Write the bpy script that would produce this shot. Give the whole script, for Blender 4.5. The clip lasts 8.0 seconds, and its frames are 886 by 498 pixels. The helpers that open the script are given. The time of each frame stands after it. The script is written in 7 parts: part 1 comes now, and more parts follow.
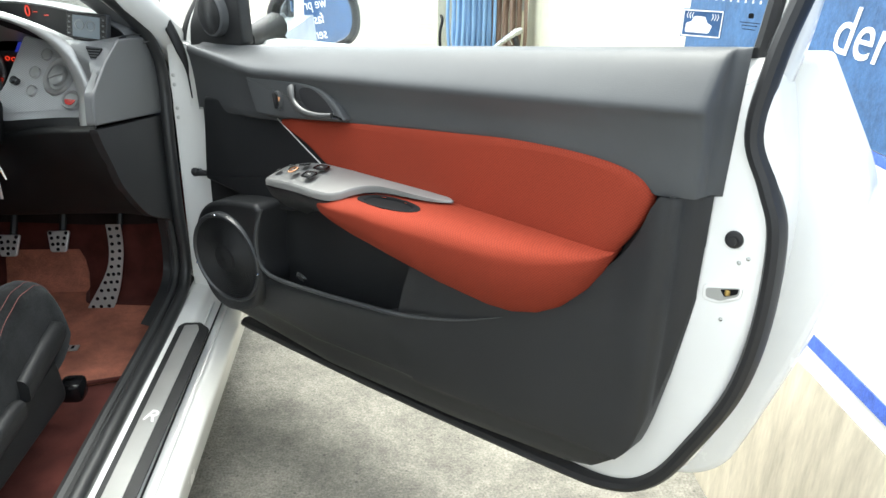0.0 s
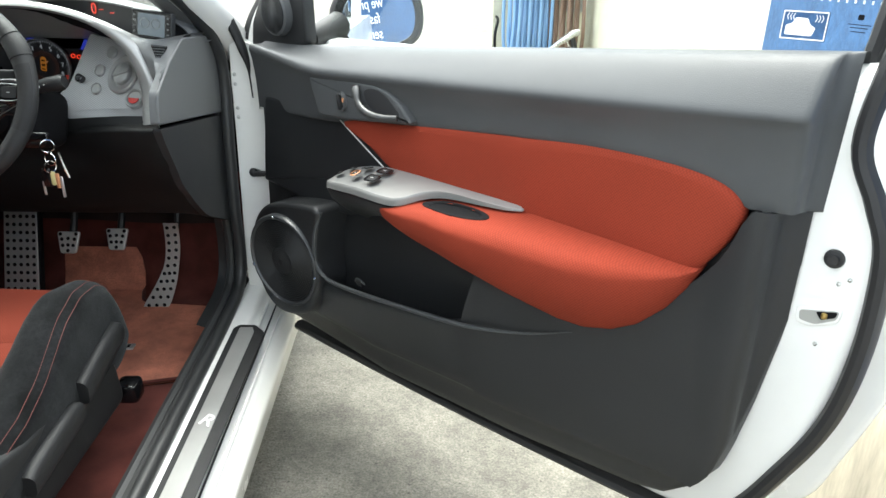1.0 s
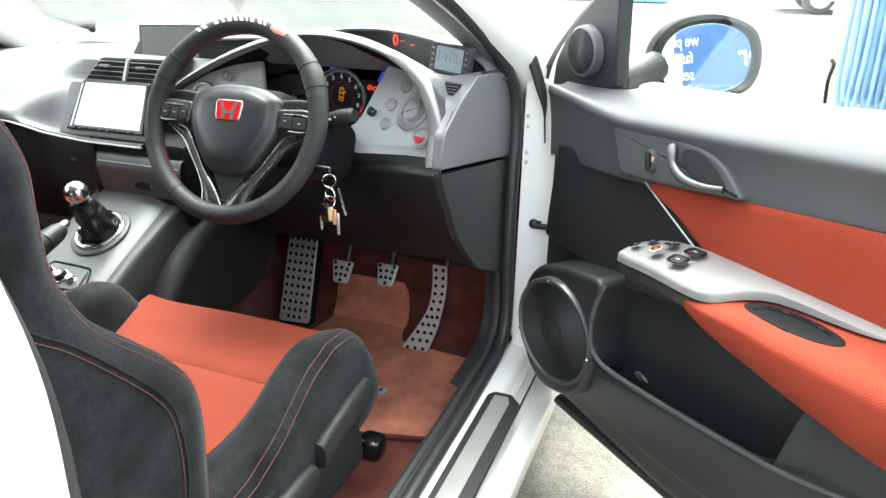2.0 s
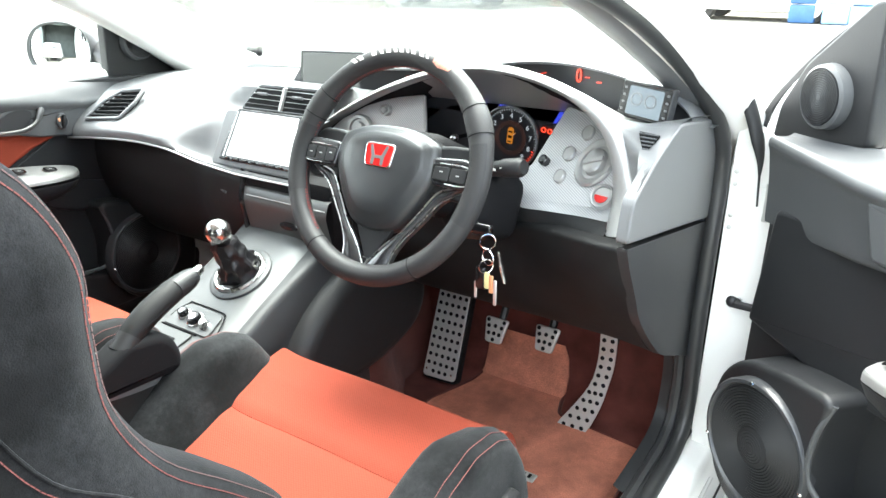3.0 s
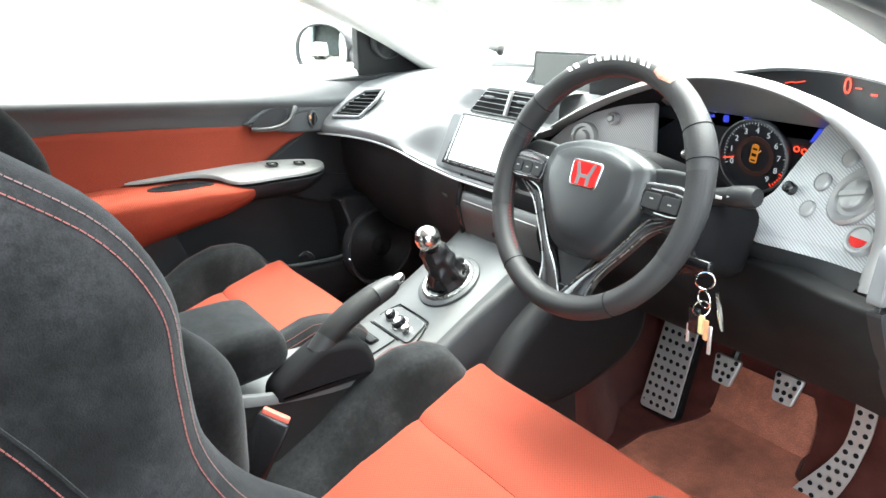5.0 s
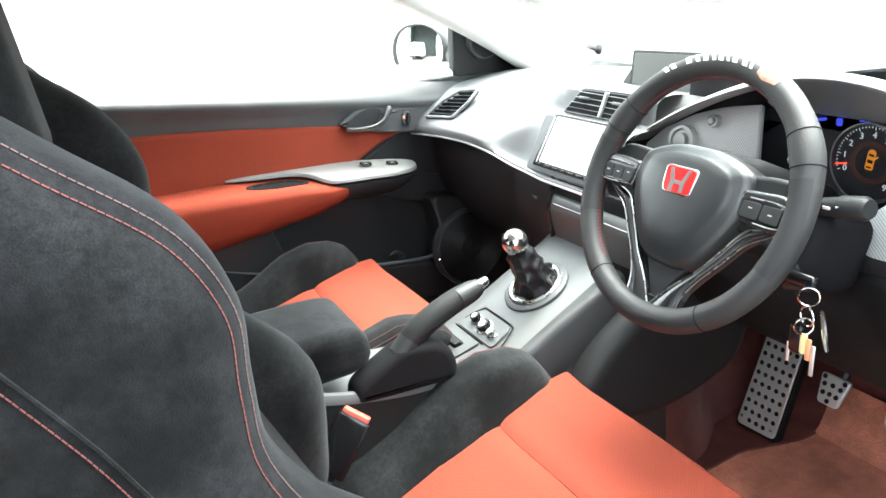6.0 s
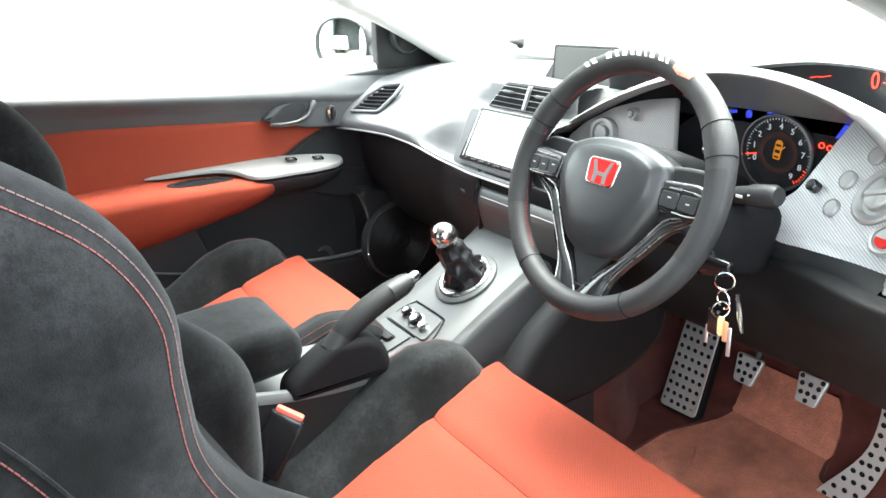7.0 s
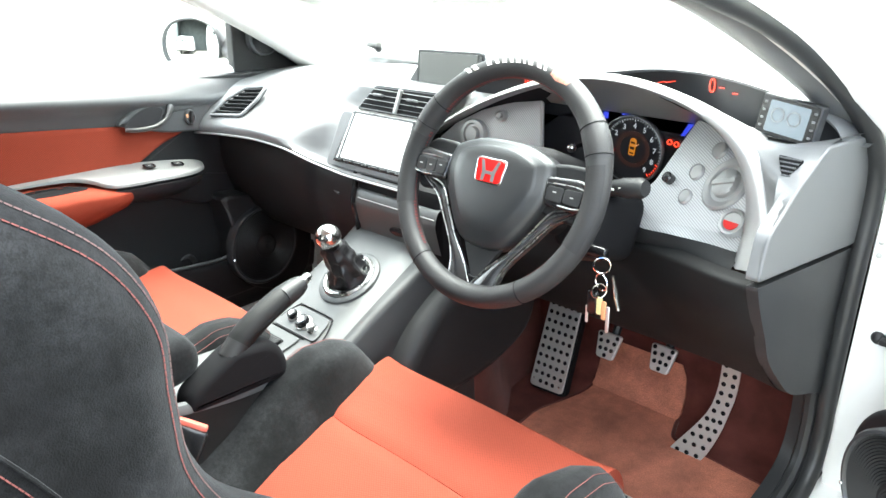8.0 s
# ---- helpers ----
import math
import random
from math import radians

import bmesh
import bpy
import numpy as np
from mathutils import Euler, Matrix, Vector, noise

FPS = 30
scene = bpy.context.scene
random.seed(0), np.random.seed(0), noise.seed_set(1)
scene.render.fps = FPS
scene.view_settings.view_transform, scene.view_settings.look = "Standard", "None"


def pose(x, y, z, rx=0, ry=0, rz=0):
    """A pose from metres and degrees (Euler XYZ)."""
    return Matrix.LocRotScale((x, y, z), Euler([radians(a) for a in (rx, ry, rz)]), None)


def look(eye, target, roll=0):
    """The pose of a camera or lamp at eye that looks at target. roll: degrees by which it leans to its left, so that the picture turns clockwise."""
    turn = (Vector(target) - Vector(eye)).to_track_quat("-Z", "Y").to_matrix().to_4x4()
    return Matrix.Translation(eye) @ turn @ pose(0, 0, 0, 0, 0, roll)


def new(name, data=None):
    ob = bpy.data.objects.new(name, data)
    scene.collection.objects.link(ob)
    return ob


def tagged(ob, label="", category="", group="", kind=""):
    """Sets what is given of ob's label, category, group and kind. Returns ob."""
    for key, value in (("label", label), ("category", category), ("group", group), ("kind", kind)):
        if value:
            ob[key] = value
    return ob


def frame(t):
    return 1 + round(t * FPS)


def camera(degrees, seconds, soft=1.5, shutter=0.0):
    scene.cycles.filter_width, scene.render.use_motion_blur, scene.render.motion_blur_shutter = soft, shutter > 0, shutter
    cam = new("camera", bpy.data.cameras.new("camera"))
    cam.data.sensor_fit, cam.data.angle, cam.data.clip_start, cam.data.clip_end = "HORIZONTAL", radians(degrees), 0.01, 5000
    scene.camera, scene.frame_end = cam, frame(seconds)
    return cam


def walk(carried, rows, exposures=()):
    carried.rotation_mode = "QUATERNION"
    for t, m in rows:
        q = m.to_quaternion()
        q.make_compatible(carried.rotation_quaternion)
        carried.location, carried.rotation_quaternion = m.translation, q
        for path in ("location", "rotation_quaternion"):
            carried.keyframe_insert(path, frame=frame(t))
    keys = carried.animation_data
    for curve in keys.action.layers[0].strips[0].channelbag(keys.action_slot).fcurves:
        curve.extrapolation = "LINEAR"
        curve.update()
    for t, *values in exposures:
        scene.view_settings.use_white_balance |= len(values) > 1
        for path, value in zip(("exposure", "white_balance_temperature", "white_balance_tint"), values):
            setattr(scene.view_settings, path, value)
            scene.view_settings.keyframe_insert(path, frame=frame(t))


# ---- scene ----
cam = camera(61.7, 8.0)
PATH = [
    (0, (1.346, -0.14, 1.343), (1.493, 1.674, 0.514), 1.3),
    (0.5, (1.341, -0.14, 1.341), (1.491, 1.676, 0.515), 1.6),
    (1, (1.302, -0.083, 1.333), (1.338, 1.737, 0.504), 1.2),
    (1.5, (1.27, 0.055, 1.323), (1.007, 1.871, 0.527), 0.5),
    (2, (1.226, 0.171, 1.311), (0.563, 1.897, 0.549), 0.3),
    (2.2, (1.202, 0.223, 1.307), (0.444, 1.924, 0.578), 0.4),
    (3.3, (1.078, 0.435, 1.31), (-0.034, 1.933, 0.587), -0.5),
    (3.5, (1.075, 0.451, 1.306), (-0.069, 1.925, 0.586), -0.7),
    (4, (1.094, 0.477, 1.304), (-0.127, 1.89, 0.589), -1.3),
    (4.5, (1.098, 0.488, 1.314), (-0.248, 1.776, 0.587), -1.6),
    (5, (1.096, 0.541, 1.324), (-0.437, 1.598, 0.595), -3.1),
    (5.2, (1.094, 0.554, 1.322), (-0.49, 1.541, 0.603), -3.3),
    (6.3, (1.09, 0.575, 1.326), (-0.585, 1.397, 0.606), -4.7),
    (6.5, (1.089, 0.58, 1.323), (-0.586, 1.402, 0.603), -4.7),
    (7, (1.093, 0.562, 1.329), (-0.471, 1.559, 0.582), -3.7),
    (7.5, (1.08, 0.498, 1.342), (-0.305, 1.725, 0.585), -2.3),
    (8, (1.066, 0.46, 1.349), (-0.21, 1.796, 0.583), -1.4),
]
EXPOSURES = [(t, stops, 6500, 2) for t, stops in ((0.0, 2.70), (1.0, 2.74), (1.5, 3.18), (2.2, 3.60), (3.3, 4.33), (4.2, 4.33), (5.2, 4.22), (6.3, 4.25), (8.0, 4.33))]
walk(cam, [(t, look(eye, target, roll)) for t, eye, target, roll in PATH], EXPOSURES)

# ---- light ----
world = bpy.data.worlds.new("sky")
scene.world = world
world.use_nodes = True
wn = world.node_tree
sky = wn.nodes.new("ShaderNodeTexSky")
sky.sky_type, sky.sun_disc = "NISHITA", False
sky.sun_elevation, sky.sun_rotation = radians(67), radians(-15)
sky.air_density, sky.dust_density = 1.0, 3.0
pale = wn.nodes.new("ShaderNodeHueSaturation")
pale.inputs["Saturation"].default_value = 0.25
wn.links.new(sky.outputs[0], pale.inputs["Color"])
wn.links.new(pale.outputs[0], wn.nodes["Background"].inputs["Color"])
wn.nodes["Background"].inputs["Strength"].default_value = 0.15
sun = new("sun", bpy.data.lights.new("sun", "SUN"))
sun.data.energy, sun.data.angle, sun.data.color = 0.8, radians(45), (1.0, 0.97, 0.93)
sun.rotation_euler = (Vector((0.12, -0.45, -1.1))).to_track_quat("-Z", "Y").to_euler()


# ---- materials ----
def mat(name, color, rough=0.6, metal=0.0, grain=0.0, grain_scale=300.0, vary=0.12, vary_scale=6.0, kind="noise", coat=0.0, sheen=0.0, spec=0.5):
    m = bpy.data.materials.new(name)
    m.use_nodes = True
    nt = m.node_tree
    b = nt.nodes["Principled BSDF"]
    b.inputs["Roughness"].default_value = rough
    b.inputs["Metallic"].default_value = metal
    b.inputs["Coat Weight"].default_value = coat
    b.inputs["Sheen Weight"].default_value = sheen
    b.inputs["Sheen Roughness"].default_value = 0.4
    b.inputs["Specular IOR Level"].default_value = spec
    co = nt.nodes.new("ShaderNodeTexCoord")
    n1 = nt.nodes.new("ShaderNodeTexNoise")
    n1.inputs["Scale"].default_value = vary_scale
    n1.inputs["Detail"].default_value = 6
    nt.links.new(co.outputs["Object"], n1.inputs["Vector"])
    ramp = nt.nodes.new("ShaderNodeMapRange")
    ramp.inputs["From Min"].default_value, ramp.inputs["From Max"].default_value = 0.3, 0.7
    ramp.inputs["To Min"].default_value, ramp.inputs["To Max"].default_value = 1 - vary, 1 + vary
    nt.links.new(n1.outputs["Fac"], ramp.inputs["Value"])
    mul = nt.nodes.new("ShaderNodeMix")
    mul.data_type, mul.blend_type = "RGBA", "MULTIPLY"
    mul.inputs["Factor"].default_value = 1
    mul.inputs["A"].default_value = (*color, 1)
    nt.links.new(ramp.outputs[0], mul.inputs["B"])
    nt.links.new(mul.outputs["Result"], b.inputs["Base Color"])
    r2 = nt.nodes.new("ShaderNodeMapRange")
    spread = min(0.08, rough * 0.3)
    r2.inputs["To Min"].default_value, r2.inputs["To Max"].default_value = rough - spread, min(1, rough + spread)
    nt.links.new(n1.outputs["Fac"], r2.inputs["Value"])
    nt.links.new(r2.outputs[0], b.inputs["Roughness"])
    if grain:
        g = nt.nodes.new("ShaderNodeTexVoronoi" if kind == "cells" else "ShaderNodeTexNoise")
        g.inputs["Scale"].default_value = grain_scale
        nt.links.new(co.outputs["Object"], g.inputs["Vector"])
        bump = nt.nodes.new("ShaderNodeBump")
        bump.inputs["Strength"].default_value = grain
        bump.inputs["Distance"].default_value = 0.001
        nt.links.new(g.outputs[0], bump.inputs["Height"])
        nt.links.new(bump.outputs[0], b.inputs["Normal"])
    return m


def glow(name, color, strength, base=(0.02, 0.02, 0.02)):
    m = mat(name, base, 0.3, vary=0.02)
    b = m.node_tree.nodes["Principled BSDF"]
    b.inputs["Emission Color"].default_value = (*color, 1)
    b.inputs["Emission Strength"].default_value = strength
    return m


def pane_glass(name, tint, gloss=1.0):
    m = bpy.data.materials.new(name)
    m.use_nodes = True
    nt = m.node_tree
    nt.nodes.remove(nt.nodes["Principled BSDF"])
    t = nt.nodes.new("ShaderNodeBsdfTransparent")
    t.inputs[0].default_value = (*tint, 1)
    g = nt.nodes.new("ShaderNodeBsdfGlossy")
    g.inputs["Roughness"].default_value = 0.02
    f = nt.nodes.new("ShaderNodeFresnel")
    f.inputs["IOR"].default_value = 1.4
    k = nt.nodes.new("ShaderNodeMath")
    k.operation = "MULTIPLY"
    k.inputs[1].default_value = gloss
    mx = nt.nodes.new("ShaderNodeMixShader")
    nt.links.new(f.outputs[0], k.inputs[0])
    nt.links.new(k.outputs[0], mx.inputs[0])
    nt.links.new(t.outputs[0], mx.inputs[1])
    nt.links.new(g.outputs[0], mx.inputs[2])
    nt.links.new(mx.outputs[0], nt.nodes["Material Output"].inputs[0])
    return m


def woven(name, color, pitch=0.0036, dark=0.4, turn=None):
    """A knitted mesh cloth: small dots in staggered rows, laid flat (or upright, turned to a door's plane)."""
    m = mat(name, color, 0.85, vary=0.05, vary_scale=7, spec=0.15)
    nt = m.node_tree
    b = nt.nodes["Principled BSDF"]
    co = nt.nodes.new("ShaderNodeTexCoord")
    way = co.outputs["Object"]
    steps = [((0, 0, math.pi / 4), (1, 1, 0))] if turn is None else [((0, 0, turn), (1, 1, 1)), ((0, 0, 0), (1, 0, 1)), ((0, math.pi / 4, 0), (1, 1, 1))]
    for angles, flat in steps:
        mp = nt.nodes.new("ShaderNodeMapping")
        mp.inputs["Rotation"].default_value = angles
        mp.inputs["Scale"].default_value = flat
        nt.links.new(way, mp.inputs["Vector"])
        way = mp.outputs[0]
    v = nt.nodes.new("ShaderNodeTexVoronoi")
    v.inputs["Scale"].default_value = 1 / pitch
    v.inputs["Randomness"].default_value = 0.15
    nt.links.new(way, v.inputs["Vector"])
    r = nt.nodes.new("ShaderNodeMapRange")
    r.inputs["From Min"].default_value, r.inputs["From Max"].default_value = 0.25, 0.62
    r.inputs["To Min"].default_value, r.inputs["To Max"].default_value = 1.1, dark
    nt.links.new(v.outputs["Distance"], r.inputs["Value"])
    old = b.inputs["Base Color"].links[0].from_socket
    mul = nt.nodes.new("ShaderNodeMix")
    mul.data_type, mul.blend_type = "RGBA", "MULTIPLY"
    mul.inputs["Factor"].default_value = 1
    nt.links.new(old, mul.inputs["A"])
    nt.links.new(r.outputs[0], mul.inputs["B"])
    nt.links.new(mul.outputs["Result"], b.inputs["Base Color"])
    bump = nt.nodes.new("ShaderNodeBump")
    bump.inputs["Strength"].default_value = 0.5
    bump.inputs["Distance"].default_value = 0.001
    bump.invert = True
    nt.links.new(v.outputs["Distance"], bump.inputs["Height"])
    nt.links.new(bump.outputs[0], b.inputs["Normal"])
    return m


def layered(name, color, layers, rough=0.85, bump_scale=90.0, bump=0.5, pits=0.0, stretch=(1, 1, 1)):
    """A mineral surface: several noises of their own size multiply the colour; pits are small dark holes."""
    m = bpy.data.materials.new(name)
    m.use_nodes = True
    nt = m.node_tree
    b = nt.nodes["Principled BSDF"]
    b.inputs["Roughness"].default_value = rough
    co = nt.nodes.new("ShaderNodeTexCoord")
    mp = nt.nodes.new("ShaderNodeMapping")
    mp.inputs["Scale"].default_value = stretch
    nt.links.new(co.outputs["Object"], mp.inputs["Vector"])
    rgb = nt.nodes.new("ShaderNodeRGB")
    rgb.outputs[0].default_value = (*color, 1)
    out = rgb.outputs[0]

    def times(value):
        nonlocal out
        mul = nt.nodes.new("ShaderNodeMix")
        mul.data_type, mul.blend_type = "RGBA", "MULTIPLY"
        mul.inputs["Factor"].default_value = 1
        nt.links.new(out, mul.inputs["A"])
        nt.links.new(value, mul.inputs["B"])
        out = mul.outputs["Result"]

    for scale, amount, lo, hi in layers:
        n = nt.nodes.new("ShaderNodeTexNoise")
        n.inputs["Scale"].default_value = scale
        n.inputs["Detail"].default_value = 5
        n.inputs["Roughness"].default_value = 0.6
        nt.links.new(mp.outputs[0], n.inputs["Vector"])
        r = nt.nodes.new("ShaderNodeMapRange")
        r.inputs["From Min"].default_value, r.inputs["From Max"].default_value = lo, hi
        r.inputs["To Min"].default_value, r.inputs["To Max"].default_value = 1 - amount, 1 + amount
        nt.links.new(n.outputs["Fac"], r.inputs["Value"])
        times(r.outputs[0])
    if pits:
        v = nt.nodes.new("ShaderNodeTexVoronoi")
        v.inputs["Scale"].default_value = pits
        nt.links.new(mp.outputs[0], v.inputs["Vector"])
        r = nt.nodes.new("ShaderNodeMapRange")
        r.inputs["From Min"].default_value, r.inputs["From Max"].default_value = 0.05, 0.12
        r.inputs["To Min"].default_value, r.inputs["To Max"].default_value = 0.45, 1.0
        nt.links.new(v.outputs["Distance"], r.inputs["Value"])
        times(r.outputs[0])
    nt.links.new(out, b.inputs["Base Color"])
    g = nt.nodes.new("ShaderNodeTexNoise")
    g.inputs["Scale"].default_value = bump_scale
    g.inputs["Detail"].default_value = 4
    nt.links.new(mp.outputs[0], g.inputs["Vector"])
    bm_ = nt.nodes.new("ShaderNodeBump")
    bm_.inputs["Strength"].default_value = bump
    bm_.inputs["Distance"].default_value = 0.004
    nt.links.new(g.outputs["Fac"], bm_.inputs["Height"])
    nt.links.new(bm_.outputs[0], b.inputs["Normal"])
    return m


def carbon(name, color=(0.58, 0.59, 0.60), rough=0.36, metal=0.3, coat=0.0, scale=75, low=0.66):
    """Twill weave in diagonal ribs, broken up by a finer cross weave."""
    m = mat(name, color, rough, metal, vary=0.05, coat=coat)
    nt = m.node_tree
    b = nt.nodes["Principled BSDF"]
    co = nt.nodes.new("ShaderNodeTexCoord")
    w = nt.nodes.new("ShaderNodeTexWave")
    w.wave_type, w.bands_direction = "BANDS", "DIAGONAL"
    w.inputs["Scale"].default_value = scale
    nt.links.new(co.outputs["Object"], w.inputs["Vector"])
    r = nt.nodes.new("ShaderNodeMapRange")
    r.inputs["To Min"].default_value, r.inputs["To Max"].default_value = low, 1.12
    nt.links.new(w.outputs["Fac"], r.inputs["Value"])
    mul = nt.nodes.new("ShaderNodeMix")
    mul.data_type, mul.blend_type = "RGBA", "MULTIPLY"
    mul.inputs["Factor"].default_value = 1
    nt.links.new(b.inputs["Base Color"].links[0].from_socket, mul.inputs["A"])
    nt.links.new(r.outputs[0], mul.inputs["B"])
    nt.links.new(mul.outputs["Result"], b.inputs["Base Color"])
    bump = nt.nodes.new("ShaderNodeBump")
    bump.inputs["Strength"].default_value = 0.3
    bump.inputs["Distance"].default_value = 0.001
    nt.links.new(w.outputs["Fac"], bump.inputs["Height"])
    nt.links.new(bump.outputs[0], b.inputs["Normal"])
    return m


PAINT = mat("white_car_paint", (0.83, 0.83, 0.81), 0.25, vary=0.03, coat=0.5)
PLASTIC = mat("black_grained_plastic", (0.0195, 0.0205, 0.0222), 0.43, grain=0.25, grain_scale=900, vary=0.12, kind="cells", spec=0.45)
DASH = mat("dark_grey_dash_skin", (0.125, 0.128, 0.132), 0.36, grain=0.2, grain_scale=900, vary=0.08, kind="cells")
END_GREY = mat("grey_dash_end", (0.115, 0.118, 0.121), 0.42, grain=0.2, grain_scale=900, vary=0.08, kind="cells")
PAD = mat("slate_grey_soft_pad", (0.068, 0.071, 0.074), 0.40, grain=0.25, grain_scale=900, vary=0.10, kind="cells", spec=0.30)
SILVER = mat("silver_painted_plastic", (0.36, 0.36, 0.355), 0.36, 0.45, vary=0.05)
DOOR_SILVER = mat("silver_door_paint", (0.26, 0.26, 0.255), 0.45, 0.35, vary=0.06)
DULL_SILVER = mat("dull_silver_paint", (0.088, 0.090, 0.091), 0.44, 0.45, grain=0.08, grain_scale=900, vary=0.08)
# hard black plastic, kept darker to carry the lower dash's shade
HARD_BLACK = mat("hard_black_and_dash_shade", (0.016, 0.0165, 0.0175), 0.5, grain=0.2, grain_scale=900, vary=0.12, kind="cells", spec=0.3)
# blacker still: the dim footwell's shade is in the knee panel's colour
KNEE = mat("matt_black_and_knee_shade", (0.0085, 0.0087, 0.0091), 0.6, grain=0.2, grain_scale=900, vary=0.12, kind="cells", spec=0.2)
HANDLE = mat("dark_satin_handle", (0.09, 0.09, 0.09), 0.35, 0.6, vary=0.06)
SATIN = mat("satin_metal", (0.55, 0.55, 0.54), 0.28, 1.0, vary=0.08, vary_scale=40)
CHROME = mat("chrome", (0.8, 0.8, 0.8), 0.1, 1.0, vary=0.03)
ALU = mat("brushed_aluminium", (0.60, 0.595, 0.58), 0.34, 0.6, grain=0.15, grain_scale=250, vary=0.1)
RUBBER = mat("black_rubber", (0.016, 0.016, 0.0175), 0.5, grain=0.1, vary=0.12)
SPEAKER = mat("satin_grey_speaker_plastic", (0.040, 0.042, 0.045), 0.30, grain=0.08, grain_scale=500, vary=0.12, kind="cells", spec=0.5)
SEAL = mat("grey_black_seal", (0.026, 0.027, 0.028), 0.42, grain=0.15, grain_scale=300, vary=0.15)
BLACK = mat("gloss_black_plastic", (0.008, 0.008, 0.009), 0.2, vary=0.05)
CAVE = mat("handle_cup_shade", (0.022, 0.022, 0.024), 0.55, vary=0.1, spec=0.4)
# matt black; also stands in for deep shade in recesses, vents and holes
VOID = mat("matt_black_and_deep_shade", (0.008, 0.008, 0.009), 0.7, vary=0.1, spec=0.1)
SUEDE = layered("black_suede", (0.0082, 0.0084, 0.0090), [(7.0, 0.55, 0.40, 0.60), (26.0, 0.22, 0.36, 0.64), (160.0, 0.25, 0.35, 0.65), (700.0, 0.35, 0.3, 0.7)], 0.95, 700.0, 0.2)
SUEDE.node_tree.nodes["Principled BSDF"].inputs["Sheen Weight"].default_value = 0.085
SUEDE.node_tree.nodes["Principled BSDF"].inputs["Sheen Roughness"].default_value = 0.45
SUEDE.node_tree.nodes["Principled BSDF"].inputs["Sheen Tint"].default_value = (0.92, 0.97, 1.0, 1)
SUEDE.node_tree.nodes["Principled BSDF"].inputs["Specular IOR Level"].default_value = 0.1
LEATHER = mat("black_leather", (0.018, 0.018, 0.019), 0.52, grain=0.3, grain_scale=900, vary=0.12, kind="cells", spec=0.45)
BOOT = mat("shiny_black_leather", (0.006, 0.006, 0.007), 0.32, grain=0.35, grain_scale=300, vary=0.2)
RED = woven("red_mesh_cloth", (0.180, 0.033, 0.0185), dark=0.80)
RED_DOOR = woven("red_door_cloth", (0.245, 0.037, 0.019), dark=0.78, turn=radians(44.5))
RED_FAR = woven("red_far_door_cloth", (0.25, 0.043, 0.023), dark=0.7, turn=math.pi / 2)
THREAD = mat("red_thread", (0.13, 0.036, 0.032), 0.7, vary=0.1)
PALE_THREAD = mat("pale_thread", (0.11, 0.065, 0.062), 0.7, vary=0.1)
CARPET = mat("dark_red_carpet", (0.110, 0.033, 0.027), 0.95, grain=0.9, grain_scale=500, vary=0.35, vary_scale=14, sheen=0.15, spec=0.1)
MAT_CLOTH = layered("worn_red_brown_carpet", (0.50, 0.180, 0.115), [(3.5, 0.3, 0.35, 0.65), (16.0, 0.22, 0.35, 0.65), (400.0, 0.3, 0.3, 0.7)], 0.95, 450.0, 0.8)
CONCRETE = layered("grey_concrete", (0.165, 0.157, 0.135), [(0.8, 0.2, 0.35, 0.65), (7.0, 0.22, 0.35, 0.65), (45.0, 0.17, 0.35, 0.65), (160.0, 0.3, 0.35, 0.65)], 0.9, 130.0, 0.9, pits=26.0)
CREAM = layered("cream_wall_paint", (0.60, 0.575, 0.46), [(1.5, 0.08, 0.35, 0.65), (14.0, 0.08, 0.35, 0.65), (60.0, 0.05, 0.3, 0.7)], 0.75, 40.0, 0.25)
MARBLE = layered("beige_marble", (0.50, 0.45, 0.36), [(1.2, 0.15, 0.4, 0.6), (12.0, 0.16, 0.35, 0.65), (60.0, 0.08, 0.3, 0.7)], 0.4, 30.0, 0.1, stretch=(1, 2.5, 0.45))
BLUE = layered("blue_vinyl_film", (0.035, 0.10, 0.235), [(6.0, 0.12, 0.35, 0.65), (60.0, 0.16, 0.35, 0.65), (300.0, 0.15, 0.3, 0.7)], 0.55, 90.0, 0.35)
STRIPE = layered("bright_blue_vinyl", (0.06, 0.13, 0.52), [(40.0, 0.2, 0.35, 0.65), (250.0, 0.2, 0.3, 0.7)], 0.5, 90.0, 0.25)
WHITE = mat("white_vinyl", (0.8, 0.8, 0.8), 0.5, vary=0.03)
HOSE_BLUE = mat("blue_hose", (0.22, 0.38, 0.62), 0.5, vary=0.1)
HOSE_BROWN = mat("brown_hose", (0.22, 0.14, 0.10), 0.5, vary=0.1)
MIRROR = mat("mirror_glass", (0.85, 0.87, 0.9), 0.0, 1.0, vary=0.0)
CARBON = carbon("carbon_twill", (0.55, 0.555, 0.565), 0.34, 0.45, 0.2, 105, 0.66)
CARBON_DARK = carbon("dark_glossy_weave", (0.03, 0.03, 0.033), 0.25, 0.2, 0.8, 150, 0.25)
GLASS = pane_glass("window_glass", (0.95, 0.97, 0.965), 0.05)
SCREEN_GLASS = pane_glass("windscreen_glass", (0.93, 0.96, 0.955), 0.8)
SCREEN = mat("glossy_screen", (0.018, 0.019, 0.022), 0.30, vary=0.02, spec=0.4)
TRIM = mat("pale_grey_pillar_trim", (0.5, 0.5, 0.48), 0.7, grain=0.2, vary=0.05)
SILL = mat("satin_steel_plate", (0.42, 0.42, 0.41), 0.32, 0.55, grain=0.1, vary=0.12)
RED_GLOW = glow("red_display_light", (1.0, 0.05, 0.02), 0.16)
